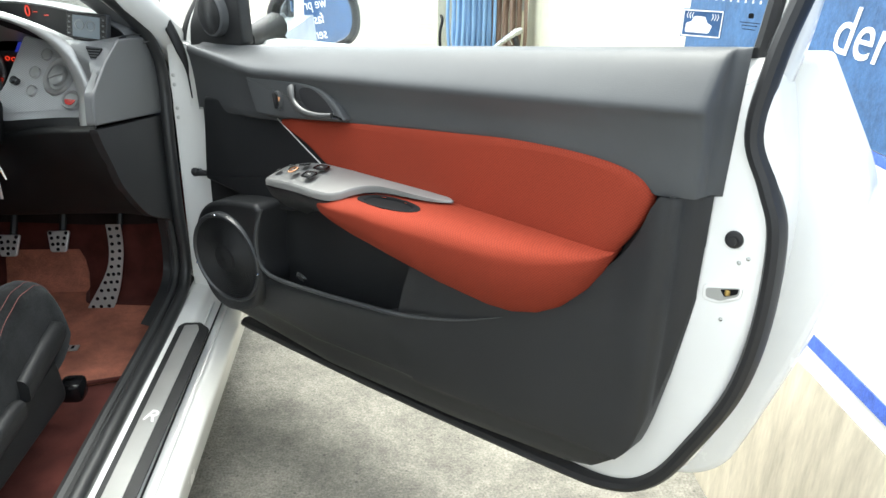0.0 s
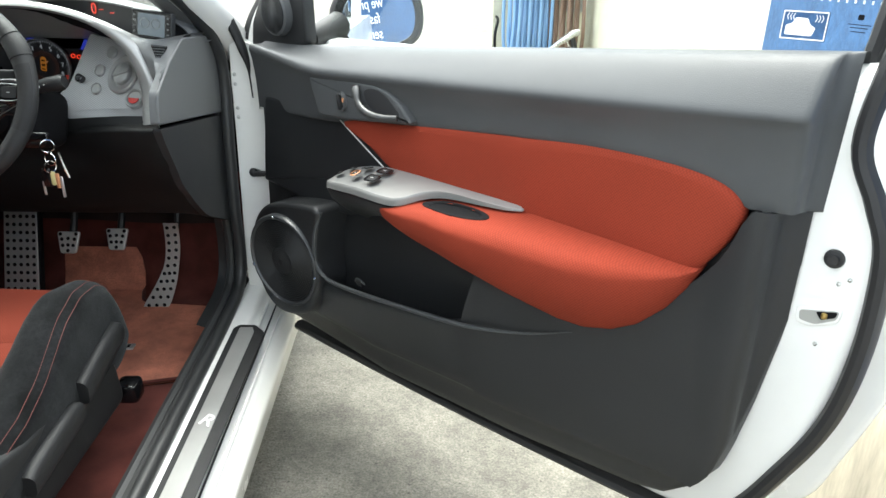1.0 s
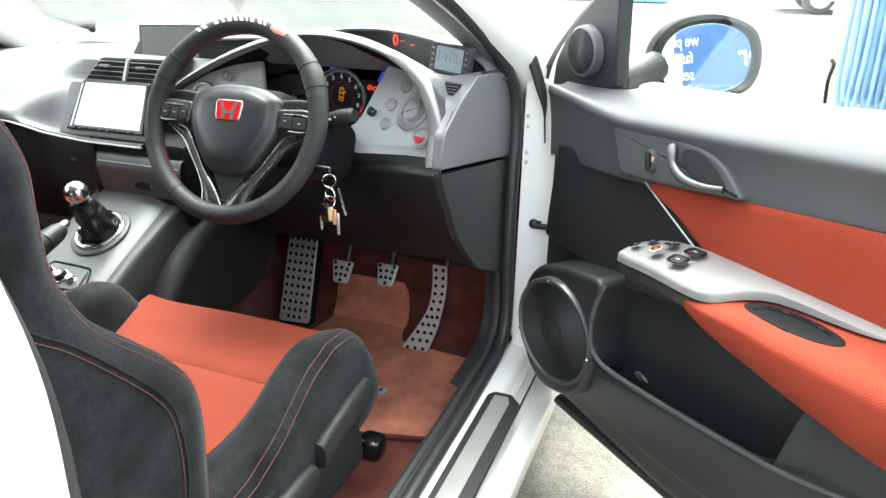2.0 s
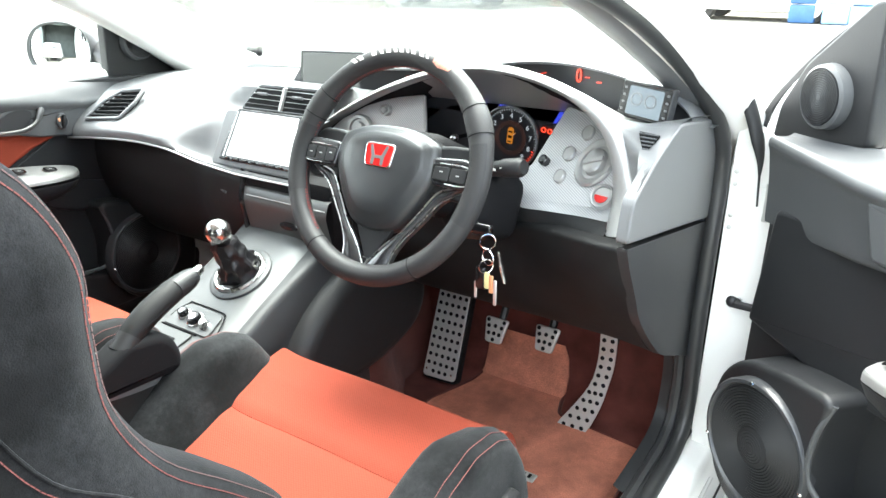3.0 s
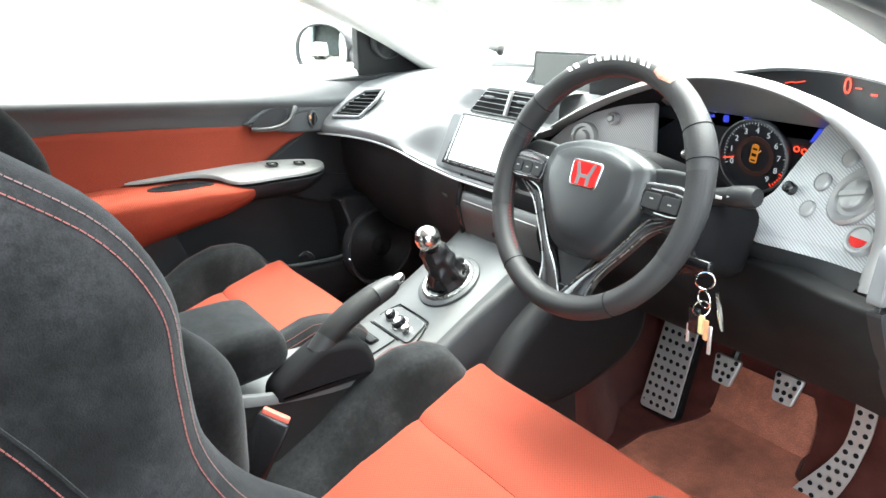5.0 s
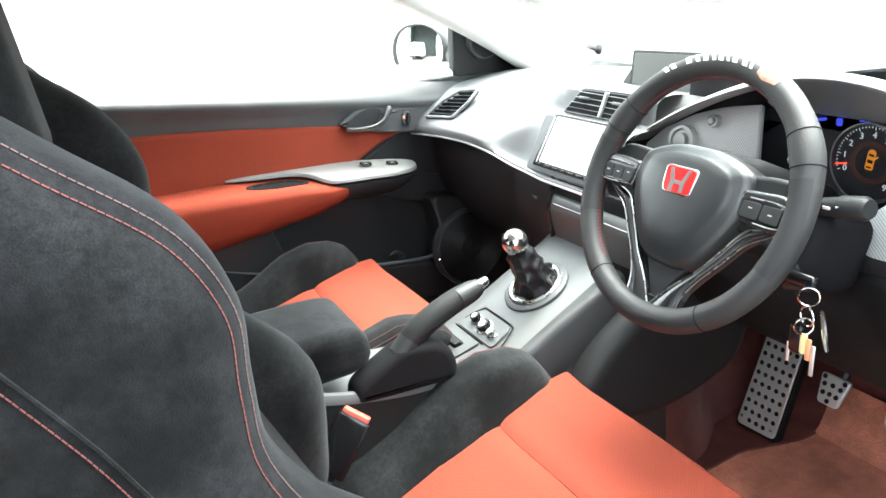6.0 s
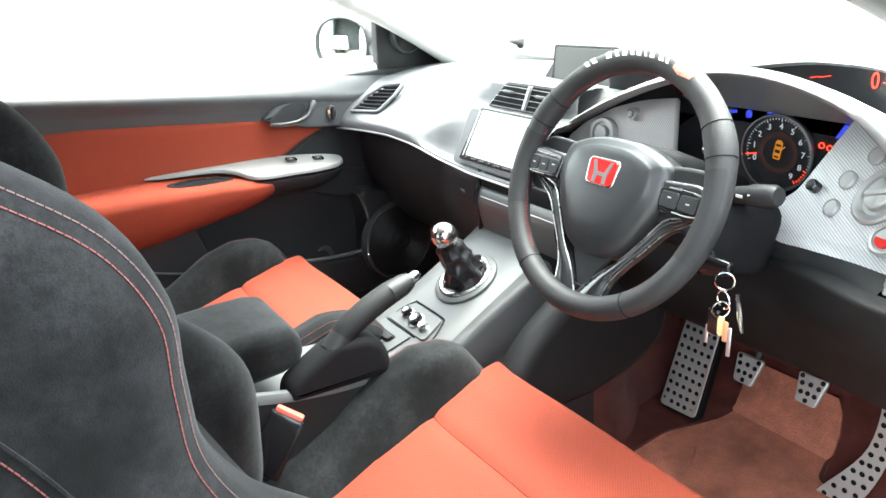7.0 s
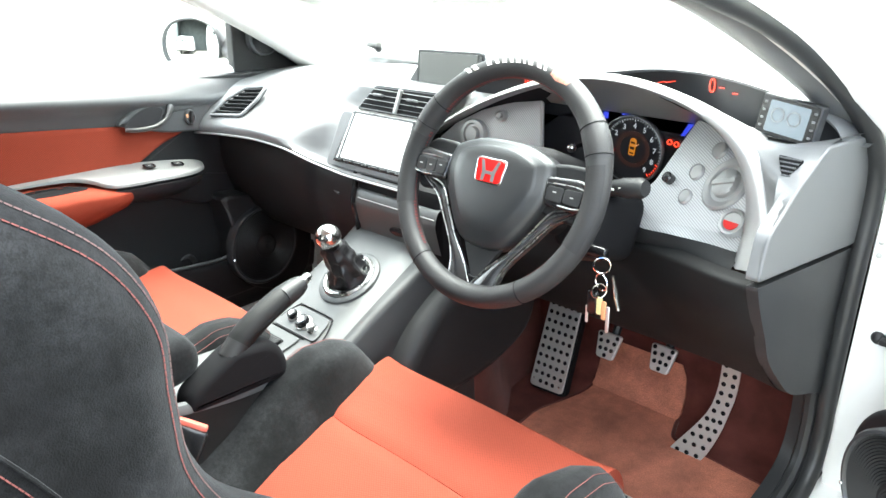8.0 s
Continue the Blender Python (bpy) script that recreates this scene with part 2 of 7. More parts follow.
AMBER_GLOW = glow("amber_display_light", (1.0, 0.33, 0.02), 0.030)
EMBER_GLOW = glow("dull_red_dial_light", (1.0, 0.16, 0.03), 0.0015)
BLUE_GLOW = glow("blue_lens_reflection", (0.05, 0.08, 1.0), 0.045)
LCD = glow("grey_lcd_light", (0.35, 0.45, 0.55), 0.05)
WHITE_SCREEN = glow("white_screen_light", (0.95, 0.97, 1.0), 0.12)
GREY_SCREEN = glow("grey_screen_light", (0.5, 0.55, 0.52), 0.012)
DIAL_WHITE = glow("white_dial_print", (0.8, 0.85, 0.95), 0.03)
HEADLINER = mat("pale_headliner", (0.55, 0.54, 0.5), 0.9, vary=0.05)
RED_BADGE = mat("red_enamel", (0.5, 0.012, 0.012), 0.15, vary=0.03, coat=1.0)
ORANGE = mat("orange_plastic", (0.72, 0.34, 0.17), 0.4, vary=0.03)
YELLOW = mat("yellow_plastic", (0.78, 0.70, 0.34), 0.4, vary=0.03)

# ---- builders ----
BASE = {}


def V(*a):
    return Vector(a)


def thing(name, base, label, category, group="", kind=""):
    ob = new(name)
    ob.location = base
    BASE[ob] = Vector(base)
    return tagged(ob, label, category, group, kind)


def finish(bm, sharp=38):
    bmesh.ops.recalc_face_normals(bm, faces=bm.faces)
    for f in bm.faces:
        f.smooth = True
    for e in bm.edges:
        if len(e.link_faces) == 2:
            flat = max(len(f.verts) for f in e.link_faces) > 4
            if e.calc_face_angle(0) > radians(8 if flat else sharp):
                e.smooth = False


def part(name, bm, material, parent, label="", sharp=38):
    base = BASE[parent]
    finish(bm, sharp)
    bmesh.ops.translate(bm, verts=bm.verts, vec=-base)
    me = bpy.data.meshes.new(name)
    bm.to_mesh(me)
    bm.free()
    me.materials.append(material)
    ob = new(name, me)
    ob.parent = parent
    BASE[ob] = base
    return tagged(ob, label)


def solo(name, bm, material, base, label, category, group="", kind="", sharp=38):
    """A thing of one mesh."""
    finish(bm, sharp)
    bmesh.ops.translate(bm, verts=bm.verts, vec=-Vector(base))
    me = bpy.data.meshes.new(name)
    bm.to_mesh(me)
    bm.free()
    me.materials.append(material)
    ob = new(name, me)
    ob.location = base
    BASE[ob] = Vector(base)
    return tagged(ob, label, category, group, kind)


def curve_pts(pts, n=8, closed=False):
    """Catmull-Rom through points of any dimension."""
    p = [np.array(q, float) for q in pts]
    out, m = [], len(p)
    for i in range(m if closed else m - 1):
        if closed:
            a, b, c, d = p[(i - 1) % m], p[i], p[(i + 1) % m], p[(i + 2) % m]
        else:
            b, c = p[i], p[i + 1]
            a, d = (p[i - 1] if i else 2 * b - c), (p[i + 2] if i + 2 < m else 2 * c - b)
        for k in range(n):
            t = k / n
            out.append(0.5 * (2 * b + (c - a) * t + (2 * a - 5 * b + 4 * c - d) * t * t + (3 * b - a - 3 * c + d) * t ** 3))
    if not closed:
        out.append(p[-1])
    return out


def arc_round(pts, r, n=5):
    """A closed polygon with its corners rounded; r: one radius or one for each corner."""
    out, m = [], len(pts)
    for i in range(m):
        p = np.array(pts[i], float)
        a, b = np.array(pts[i - 1], float) - p, np.array(pts[(i + 1) % m], float) - p
        la, lb = np.linalg.norm(a), np.linalg.norm(b)
        q = min(r[i] if isinstance(r, (list, tuple)) else r, la * 0.49, lb * 0.49)
        if q <= 0:
            out.append(p)
            continue
        s, e = p + a / la * q, p + b / lb * q
        for k in range(n + 1):
            t = k / n
            out.append((1 - t) ** 2 * s + 2 * t * (1 - t) * p + t * t * e)
    return out


def loft(rings, closed=True, caps=True):
    bm = bmesh.new()
    vs = [[bm.verts.new(tuple(p)) for p in r] for r in rings]
    n = len(vs[0])
    for a, b in zip(vs, vs[1:]):
        for i in range(n if closed else n - 1):
            j = (i + 1) % n
            bm.faces.new((a[i], a[j], b[j], b[i]))
    if caps and closed:
        bm.faces.new(vs[0][::-1])
        bm.faces.new(vs[-1])
    return bm


def tube(pts, r, closed=False, n=12, flat=1.0):
    p = [Vector(q) for q in pts]
    rad = list(r) if isinstance(r, (list, tuple)) else [r] * len(p)
    rings, side = [], None
    for i, q in enumerate(p):
        if closed:
            t = (p[(i + 1) % len(p)] - p[i - 1]).normalized()
        else:
            t = (p[min(i + 1, len(p) - 1)] - p[max(i - 1, 0)]).normalized()
        if side is None:
            side = t.orthogonal().normalized()
        side = (side - t * side.dot(t)).normalized()
        up = t.cross(side)
        rings.append([q + (side * math.cos(a) + up * math.sin(a) * flat) * rad[i] for a in [2 * math.pi * k / n for k in range(n)]])
    if closed:
        return loft(rings + [rings[0]], True, False)
    return loft(rings)


def plate(outline, depth, m, bevel=0.003, seg=3, crown=0.0):
    """A flat piece: a closed 2D outline, raised by depth along the local z, its upper edge rounded."""
    o = [np.array(q, float)[:2] for q in outline]
    area = sum(o[i - 1][0] * o[i][1] - o[i][0] * o[i - 1][1] for i in range(len(o)))
    if area < 0:
        o = o[::-1]
    n = len(o)
    nor = []
    for i in range(n):
        a, b = o[i] - o[i - 1], o[(i + 1) % n] - o[i]
        na, nb = np.array([-a[1], a[0]]) / (np.linalg.norm(a) + 1e-9), np.array([-b[1], b[0]]) / (np.linalg.norm(b) + 1e-9)
        s = na + nb
        nor.append(s / max(np.linalg.norm(s), 0.6))
    rings = [[V(q[0], q[1], 0) for q in o]]
    steps = [(0.0, depth - bevel)] + [(bevel * (1 - math.cos(a)), depth - bevel * (1 - math.sin(a))) for a in [math.pi / 2 * (k + 1) / seg for k in range(seg)]]
    if seg > 1:
        steps.append((bevel + 0.0006, depth))
    for ins, h in steps:
        rings.append([V(*(q + w * ins), h) for q, w in zip(o, nor)])
    bm = loft([[m @ p for p in r] for r in rings])
    return bm


def pillow(outline, depth, m, r_top, r_low, seg=7):
    """A padded piece: a closed 2D outline along the local z, rounded at its upper and its lower edge."""
    upper = plate(outline, depth, m, r_top, seg)
    lower = plate(outline, depth, Matrix.Identity(4), r_low, seg)
    n = len(outline)
    hi = [v.co.copy() for v in upper.verts]
    lo = [v.co.copy() for v in lower.verts]
    rings = [hi[i:i + n] for i in range(n, len(hi), n)]
    under = [[m @ V(p.x, p.y, depth - p.z) for p in lo[i:i + n]] for i in range(n, len(lo), n)]
    upper.free()
    lower.free()
    return loft(under[::-1] + rings[1:])


def box(c, s, bevel=0.004, seg=2, m=None):
    bm = bmesh.new()
    bmesh.ops.create_cube(bm, size=1)
    bmesh.ops.scale(bm, vec=s, verts=bm.verts)
    if bevel:
        bmesh.ops.bevel(bm, geom=bm.edges[:], offset=min(bevel, min(s) * 0.49), segments=seg, affect="EDGES", profile=0.5)
    if m is not None:
        bmesh.ops.transform(bm, matrix=m, verts=bm.verts)
    bmesh.ops.translate(bm, vec=c, verts=bm.verts)
    return bm


def lathe(profile, m, n=32, caps=True):
    rings = [[m @ V(r * math.cos(a), r * math.sin(a), h) for a in [2 * math.pi * k / n for k in range(n)]] for r, h in profile]
    return loft(rings, True, caps)


def ball(c, r, n=24):
    bm = bmesh.new()
    bmesh.ops.create_uvsphere(bm, u_segments=n, v_segments=n // 2, radius=r)
    bmesh.ops.translate(bm, vec=c, verts=bm.verts)
    return bm


def shell(grid, thick, away):
    """A sheet of points given row by row, with thickness along -away."""
    away = Vector(away) * thick
    bm = bmesh.new()
    top = [[bm.verts.new(tuple(p)) for p in r] for r in grid]
    bot = [[bm.verts.new(tuple(Vector(p) - away)) for p in r] for r in grid]
    R, C = len(top), len(top[0])
    for i in range(R - 1):
        for j in range(C - 1):
            bm.faces.new((top[i][j], top[i][j + 1], top[i + 1][j + 1], top[i + 1][j]))
            bm.faces.new((bot[i][j], bot[i + 1][j], bot[i + 1][j + 1], bot[i][j + 1]))
    for i in range(R - 1):
        for j in (0, C - 1):
            bm.faces.new((top[i][j], top[i + 1][j], bot[i + 1][j], bot[i][j]))
    for j in range(C - 1):
        for i in (0, R - 1):
            bm.faces.new((top[i][j], bot[i][j], bot[i][j + 1], top[i][j + 1]))
    return bm


def facing(o, x, y):
    """A frame at o with its local x and y along the given ways and z out of them."""
    x = Vector(x).normalized()
    z = x.cross(Vector(y)).normalized()
    y = z.cross(x)
    return Matrix(((x.x, y.x, z.x, o[0]), (x.y, y.y, z.y, o[1]), (x.z, y.z, z.z, o[2]), (0, 0, 0, 1)))


def stitches(path, parent, name, material, length=0.005, gap=0.003, r=0.0007):
    """A seam of short threads along a line of points."""
    p = [Vector(q) for q in path]
    bm = bmesh.new()
    walked, on = 0.0, 0.0
    dense = []
    for a, b in zip(p, p[1:]):
        k = max(1, int((b - a).length / 0.001))
        dense += [a.lerp(b, i / k) for i in range(k)]
    step = int((length + gap) * 1000)
    run = int(length * 1000)
    for i in range(0, len(dense) - run, step):
        a, b = dense[i], dense[i + run]
        t = (b - a).normalized()
        s = t.orthogonal().normalized() * r
        u = t.cross(s)
        ring = [[bm.verts.new(q + s * c + u * d) for c, d in ((1, 0), (0, 1), (-1, 0), (0, -1))] for q in (a, a.lerp(b, 0.5) + Vector((0, 0, 0)), b)]
        for x, y in zip(ring, ring[1:]):
            for j in range(4):
                bm.faces.new((x[j], x[(j + 1) % 4], y[(j + 1) % 4], y[j]))
        bm.faces.new(ring[0])
        bm.faces.new(ring[-1][::-1])
    return part(name, bm, material, parent)


def words(text, size, m, material, parent, name, depth=0.0006, label="", mirrored=False):
    cu = bpy.data.curves.new("text", "FONT")
    cu.body, cu.size, cu.extrude, cu.align_x, cu.align_y = text, size, depth, "CENTER", "CENTER"
    tmp = bpy.data.objects.new("text", cu)
    me = bpy.data.meshes.new_from_object(tmp)
    bpy.data.objects.remove(tmp)
    bm = bmesh.new()
    bm.from_mesh(me)
    bpy.data.meshes.remove(me)
    bmesh.ops.transform(bm, matrix=m, verts=bm.verts)
    return part(name, bm, material, parent, label)


def ident(c=(0, 0, 0)):
    return Matrix.Translation(c)


# ---- the yard ----
bm = bmesh.new()
bmesh.ops.create_grid(bm, x_segments=8, y_segments=8, size=400)
solo("ground", bm, CONCRETE, (0, 0, 0), "pale grey stained concrete yard", "ground", kind="structure")

# wall beside the car, with its lettered film
W0, W1 = V(2.15, -4.0, 0), V(2.15, 1.84, 0)
WD = (W1 - W0).normalized()
wall_len = (W1 - W0).length
WM = facing(W0, WD, (0, 0, 1))          # local x along the wall, y up, z away from the car


bm = plate([(0, 0), (wall_len, 0), (wall_len, 1.5), (0, 1.5)], 0.18, WM, 0.003)
wall = solo("wall_east", bm, CREAM, W0, "cream painted wall beside the car", "wall", kind="structure")
bm = plate([(0, 0), (2.34, 0), (2.34, 1.9), (0, 1.9)], 0.15, facing(V(2.152, 1.86, 0), V(0, 1, 0), (0, 0, 1)), 0.003)
solo("wall_north_east", bm, CREAM, V(2.152, 1.86, 0), "cream painted side wall", "wall", kind="structure")
bm = plate([(0, 0), (0.52, 0), (0.52, 2.2), (0, 2.2)], 0.15, facing(V(1.64, 4.25, 0), V(1, 0, 0), (0, 0, 1)) @ ident((0, 0, -0.15)), 0.003)
solo("wall_return", bm, CREAM, V(1.64, 4.25, 0), "cream painted end wall with hoses hanging on it", "wall", kind="structure")
FM = facing(W1, -WD, (0, 0, 1))         # local x towards the camera's end, z towards the car


def film(name, pts, material, label, lift, parent=None):
    bm = plate(pts, 0.002, FM @ ident((0, 0, lift)), 0.0005, 1)
    return solo(name, bm, material, W1, label, "wall graphic", kind="structure")


def along(y):
    return (W1.y - y) / WD.y


film("marble_panel", [(along(1.40), 0), (wall_len, 0), (wall_len, 0.553), (along(1.40), 0.553)], MARBLE, "beige veined marble wall facing", 0.002)
film("sign_white", [(0.0, 0.555), (wall_len, 0.555), (wall_len, 1.49), (0.0, 1.49)], WHITE, "white vinyl film on the wall", 0.002)
film("sign_blue", [(0.0, 1.0), (wall_len, 1.0), (wall_len, 1.49), (0.0, 1.49)], BLUE, "blue vinyl film with white lettering", 0.006)
film("sign_edge", [(0.0, 0.98), (wall_len, 0.98), (wall_len, 0.998), (0.0, 0.998)], STRIPE, "bright blue vinyl border", 0.006)
film("sign_stripe", [(along(1.06), 0.602), (wall_len, 0.602), (wall_len, 0.632), (along(1.058), 0.632)], STRIPE, "bright blue vinyl stripe", 0.006)
lettering = thing("wall_lettering", W1, "large white vinyl lettering on the blue film", "lettering", kind="structure")
lean = Matrix(((1, 0.22, 0, 0), (0, 1, 0, 0), (0, 0, 1, 0), (0, 0, 0, 1)))
for text, y, z, size in (("der", 1.08, 1.165, 0.12), ("we pro", 0.690, 1.236, 0.066), ("fascinati", 0.655, 1.170, 0.066), ("servic", 0.695, 1.104, 0.066), ("de", 0.745, 1.040, 0.066)):
    words(text, size, FM @ ident((along(y), z, 0.009)) @ lean, WHITE, lettering, "word")

# hoses hanging in front of the end wall
rng = random.Random(4)
for i in range(13):
    x, y = 1.695 + 0.0195 * i, 4.10 - 0.03 * (i % 3)
    bot = 0.60 + 0.05 * rng.random()
    wob = [rng.uniform(-0.010, 0.010) for _ in range(5)]
    loop = curve_pts([(x + wob[0], 4.245, 1.95), (x + wob[1], y, 1.5), (x + wob[2], y, 1.1), (x + wob[3], y, bot + 0.2), (x, y, bot + 0.06), (x + 0.013, y - 0.01, bot), (x + 0.028, y - 0.02, bot + 0.06), (x + 0.024 + wob[4], y - 0.02, 1.1), (x + 0.02, 4.245, 1.95)], 5)
    solo("hose", tube(loop, 0.0095, n=8), HOSE_BLUE, (x, y, 1.95), "pale blue hose hanging in a long loop", "hose", group="hoses on the wall")
for i in range(6):
    x, y = 1.93 + 0.026 * i, 4.06 - 0.035 * (i % 3)
    bot = 0.56 + 0.06 * rng.random()
    loop = curve_pts([(x, 4.245, 1.9), (x + rng.uniform(-0.01, 0.01), y, 1.2), (x, y, 0.85), (x + 0.008, y, bot + 0.08), (x + 0.022, y - 0.01, bot), (x + 0.038, y - 0.02, bot + 0.08), (x + 0.035, y - 0.02, 0.9), (x + 0.03, 4.245, 1.9)], 5)
    solo("hose", tube(loop, 0.0105, n=8), HOSE_BROWN, (x, y, 1.9), "brown rubber hose hanging in a long loop", "hose", group="hoses on the wall")
gun = thing("spray_gun", (2.0, 3.90, 0.78), "pale metal spray gun hanging among the brown hoses", "spray gun")
part("barrel", tube([(1.90, 3.90, 0.66), (1.96, 3.90, 0.71), (2.04, 3.90, 0.765), (2.07, 3.90, 0.775)], [0.012, 0.014, 0.022, 0.016]), SATIN, gun)
part("grip", tube([(2.03, 3.90, 0.755), (2.05, 3.90, 0.69), (2.055, 3.90, 0.65)], [0.016, 0.015, 0.012]), RUBBER, gun)
part("trigger", tube([(2.00, 3.895, 0.735), (2.02, 3.89, 0.70)], 0.004, n=8), CHROME, gun)
part("coupling", tube([(2.055, 3.90, 0.655), (2.06, 3.90, 0.60)], [0.010, 0.009], n=10), ORANGE, gun)
hook = thing("wall_hook", (1.655, 4.16, 0.75), "dark bent wire hook on the end wall", "hook")
part("wire", tube(curve_pts([(1.66, 4.24, 0.80), (1.66, 4.14, 0.79), (1.645, 4.10, 0.72), (1.65, 4.10, 0.62)], 5), 0.008, n=8), VOID, hook)

bx = thing("junction_box", (2.087, 4.25, 0.918), "small grey electric box on the end wall", "junction box")
part("case", box((2.087, 4.225, 0.918), (0.11, 0.05, 0.16), 0.008), TRIM, bx)
part("conduit", tube([(2.087, 4.235, 0.988), (2.087, 4.235, 1.518)], 0.012, n=10), TRIM, bx)

# ---- car body ----
car = thing("hatchback_car", (0, 1.0, 0.3), "white three-door hatchback with its front door standing open", "car")
SX = 0.78                       # the plane of the door opening


# sills, floor and inner sides
for s in (1, -1):
    prof = arc_round([(0.752, 0.30), (0.752, 0.345), (0.77, 0.362), (0.80, 0.355), (0.835, 0.352), (0.845, 0.33), (0.90, 0.31), (0.925, 0.27), (0.915, 0.19), (0.72, 0.19)], 0.012, 4)
    rings = [[V(p[0] * s, y, p[1]) for p in prof] for y in (-0.3, 0.5, 1.2, 1.9)]
    part("sill", loft(rings), PAINT, car)
part("floor_pan", box((0, 0.9, 0.235), (1.50, 3.0, 0.05), 0.01), VOID, car)
# front quarter panel ahead of the door
for s in (1, -1):
    post = [(0.90, 0.22), (0.90, 0.95), (0.87, 1.02), (0.80, 1.04), (0.79, 0.40), (0.80, 0.22)]
    rings = [[V(x * s, y, z) for x, z in arc_round(post, 0.02, 4)] for y in (1.80, 2.1, 2.6)]
    part("fender", loft(rings), PAINT, car)
    # windscreen pillar: outer skin and inner trim
    line = curve_pts([(0.80, 1.92, 0.97), (0.785, 1.80, 1.06), (0.745, 1.55, 1.205), (0.69, 1.25, 1.335), (0.63, 0.9, 1.42), (0.61, 0.4, 1.45), (0.61, -0.4, 1.45)], 5)
    rings = [[V((x + 0.055 * math.cos(a) - 0.01) * s, y + 0.02 * math.sin(a), z + 0.042 * math.sin(a) + 0.012) for a in [2 * math.pi * k / 14 for k in range(14)]] for x, y, z in line]
    part("roof_pillar", loft(rings), PAINT, car)
    rings = [[V((x - 0.035 + 0.035 * math.cos(a)) * s, y + 0.012 * math.sin(a), z - 0.012 + 0.03 * math.sin(a)) for a in [2 * math.pi * k / 12 for k in range(12)]] for x, y, z in line]
    part("pillar_trim", loft(rings), TRIM if s < 0 else DASH, car, "pale grey inner pillar trim" if s < 0 else "dark inner pillar trim")
    # rear side: centre pillar and quarter panel
    rear = arc_round([(0.38, 0.2), (0.40, 0.5), (0.43, 0.9), (0.435, 1.08), (0.40, 1.25), (0.28, 1.43), (-0.6, 1.43), (-1.6, 1.2), (-1.9, 0.8), (-1.9, 0.2)], 0.05, 5)
    part("quarter_panel", plate(rear, 0.09, facing((0.80 * s, 0, 0), (0, s, 0), (0, 0, 1)) @ Matrix.Diagonal((s, 1, 1, 1)), 0.02), PAINT, car)
# door post face
part("door_post", box((0.825, 1.865, 0.66), (0.075, 0.10, 0.68), 0.02, 3), PAINT, car)
part("roof", loft([[V(x, y, 1.44 + h + 0.035 * (1 - (x / 0.62) ** 2)) for x, h in [(-0.62, 0), (-0.3, 0), (0, 0), (0.3, 0), (0.62, 0), (0.6, -0.03), (0.3, -0.03), (0, -0.03), (-0.3, -0.03), (-0.6, -0.03)]] for y in (1.15, 1.0, 0.5, -0.4, -1.2)]), HEADLINER, car)
part("tailgate", box((0, -1.6, 0.75), (1.5, 0.1, 1.0), 0.05, 3), PAINT, car)
part("bulkhead", box((0, 2.08, 0.62), (1.58, 0.06, 0.78), 0.02), VOID, car)
part("bonnet", shell([[V(x, y, 0.98 - 0.06 * (y - 2.1) - 0.05 * (x / 0.8) ** 2) for x in np.linspace(-0.82, 0.82, 9)] for y in np.linspace(2.1, 2.9, 6)], 0.02, (0, 0, 1)), PAINT, car)
ws = [[V(x * (0.80 - 0.20 * k), 2.12 - 0.98 * k - 0.10 * (x ** 2) * (1 - k), 1.0 + 0.43 * k) for x in np.linspace(-1, 1, 9)] for k in np.linspace(0, 1, 6)]
pane = part("windscreen", shell(ws, 0.004, (0, 0.4, 0.9)), SCREEN_GLASS, car, "clear windscreen glass")
pane.visible_shadow = False
# rubber seal round the door opening
loop = curve_pts([(SX, 0.495, 0.95), (SX, 0.48, 0.60), (SX, 0.53, 0.42), (SX, 0.7, 0.368), (SX, 1.2, 0.366), (SX, 1.58, 0.366), (SX, 1.74, 0.385), (SX, 1.782, 0.47), (SX, 1.772, 0.60), (SX, 1.782, 0.80), (SX, 1.796, 0.93), (SX - 0.003, 1.77, 1.02), (SX - 0.02, 1.66, 1.118), (SX - 0.045, 1.46, 1.222), (SX - 0.08, 1.28, 1.290), (SX - 0.12, 1.0, 1.36), (SX - 0.15, 0.65, 1.39), (SX - 0.13, 0.48, 1.33), (SX - 0.03, 0.485, 1.12)], 6, True)
part("door_seal", tube(loop, 0.016, True, 10), SEAL, car, "black rubber door seal")
inner = [V(p[0] - 0.028, p[1], p[2] + 0.004) for p in loop]
part("seal_lip", tube(inner, 0.012, True, 8), SEAL, car)
# folds of the sill and bolts of the hinges
for x_, z_ in ((0.858, 0.338), (0.893, 0.318)):
    part("sill_fold", tube([V(x_, y_, z_) for y_ in (0.0, 0.6, 1.2, 1.72)], 0.004, n=8), PAINT, car)
part("sill_gap", tube([V(0.876, y_, 0.3245) for y_ in (0.0, 0.6, 1.2, 1.76)], 0.0022, n=6), RUBBER, car)
for z_ in (0.938, 0.853):
    bolt = part("hinge_plate", plate(arc_round([(-0.012, -0.026), (0.012, -0.026), (0.012, 0.026), (-0.012, 0.026)], 0.008), 0.008, facing((0.806, 1.812, z_), (1, 0, 0), (0, 0, 1)), 0.003), TRIM, car)
    for k_ in (-0.012, 0.012):
        part("bolt", ball((0.806, 1.803, z_ + k_), 0.006, 10), TRIM, bolt)
for z_ in (0.90, 0.46):
    part("hinge_arm", loft([[V(x_, y_ + a, z_ + b_) for a, b_ in ((-0.010, -0.028), (0.010, -0.028), (0.010, 0.028), (-0.010, 0.028))] for x_, y_ in ((0.832, 1.812), (0.856, 1.806), (0.884, 1.812))]), PAINT, car)
    part("hinge_pin", tube([V(0.868, 1.800, z_ - 0.036), V(0.868, 1.800, z_ + 0.036)], 0.007, n=10), TRIM, car)
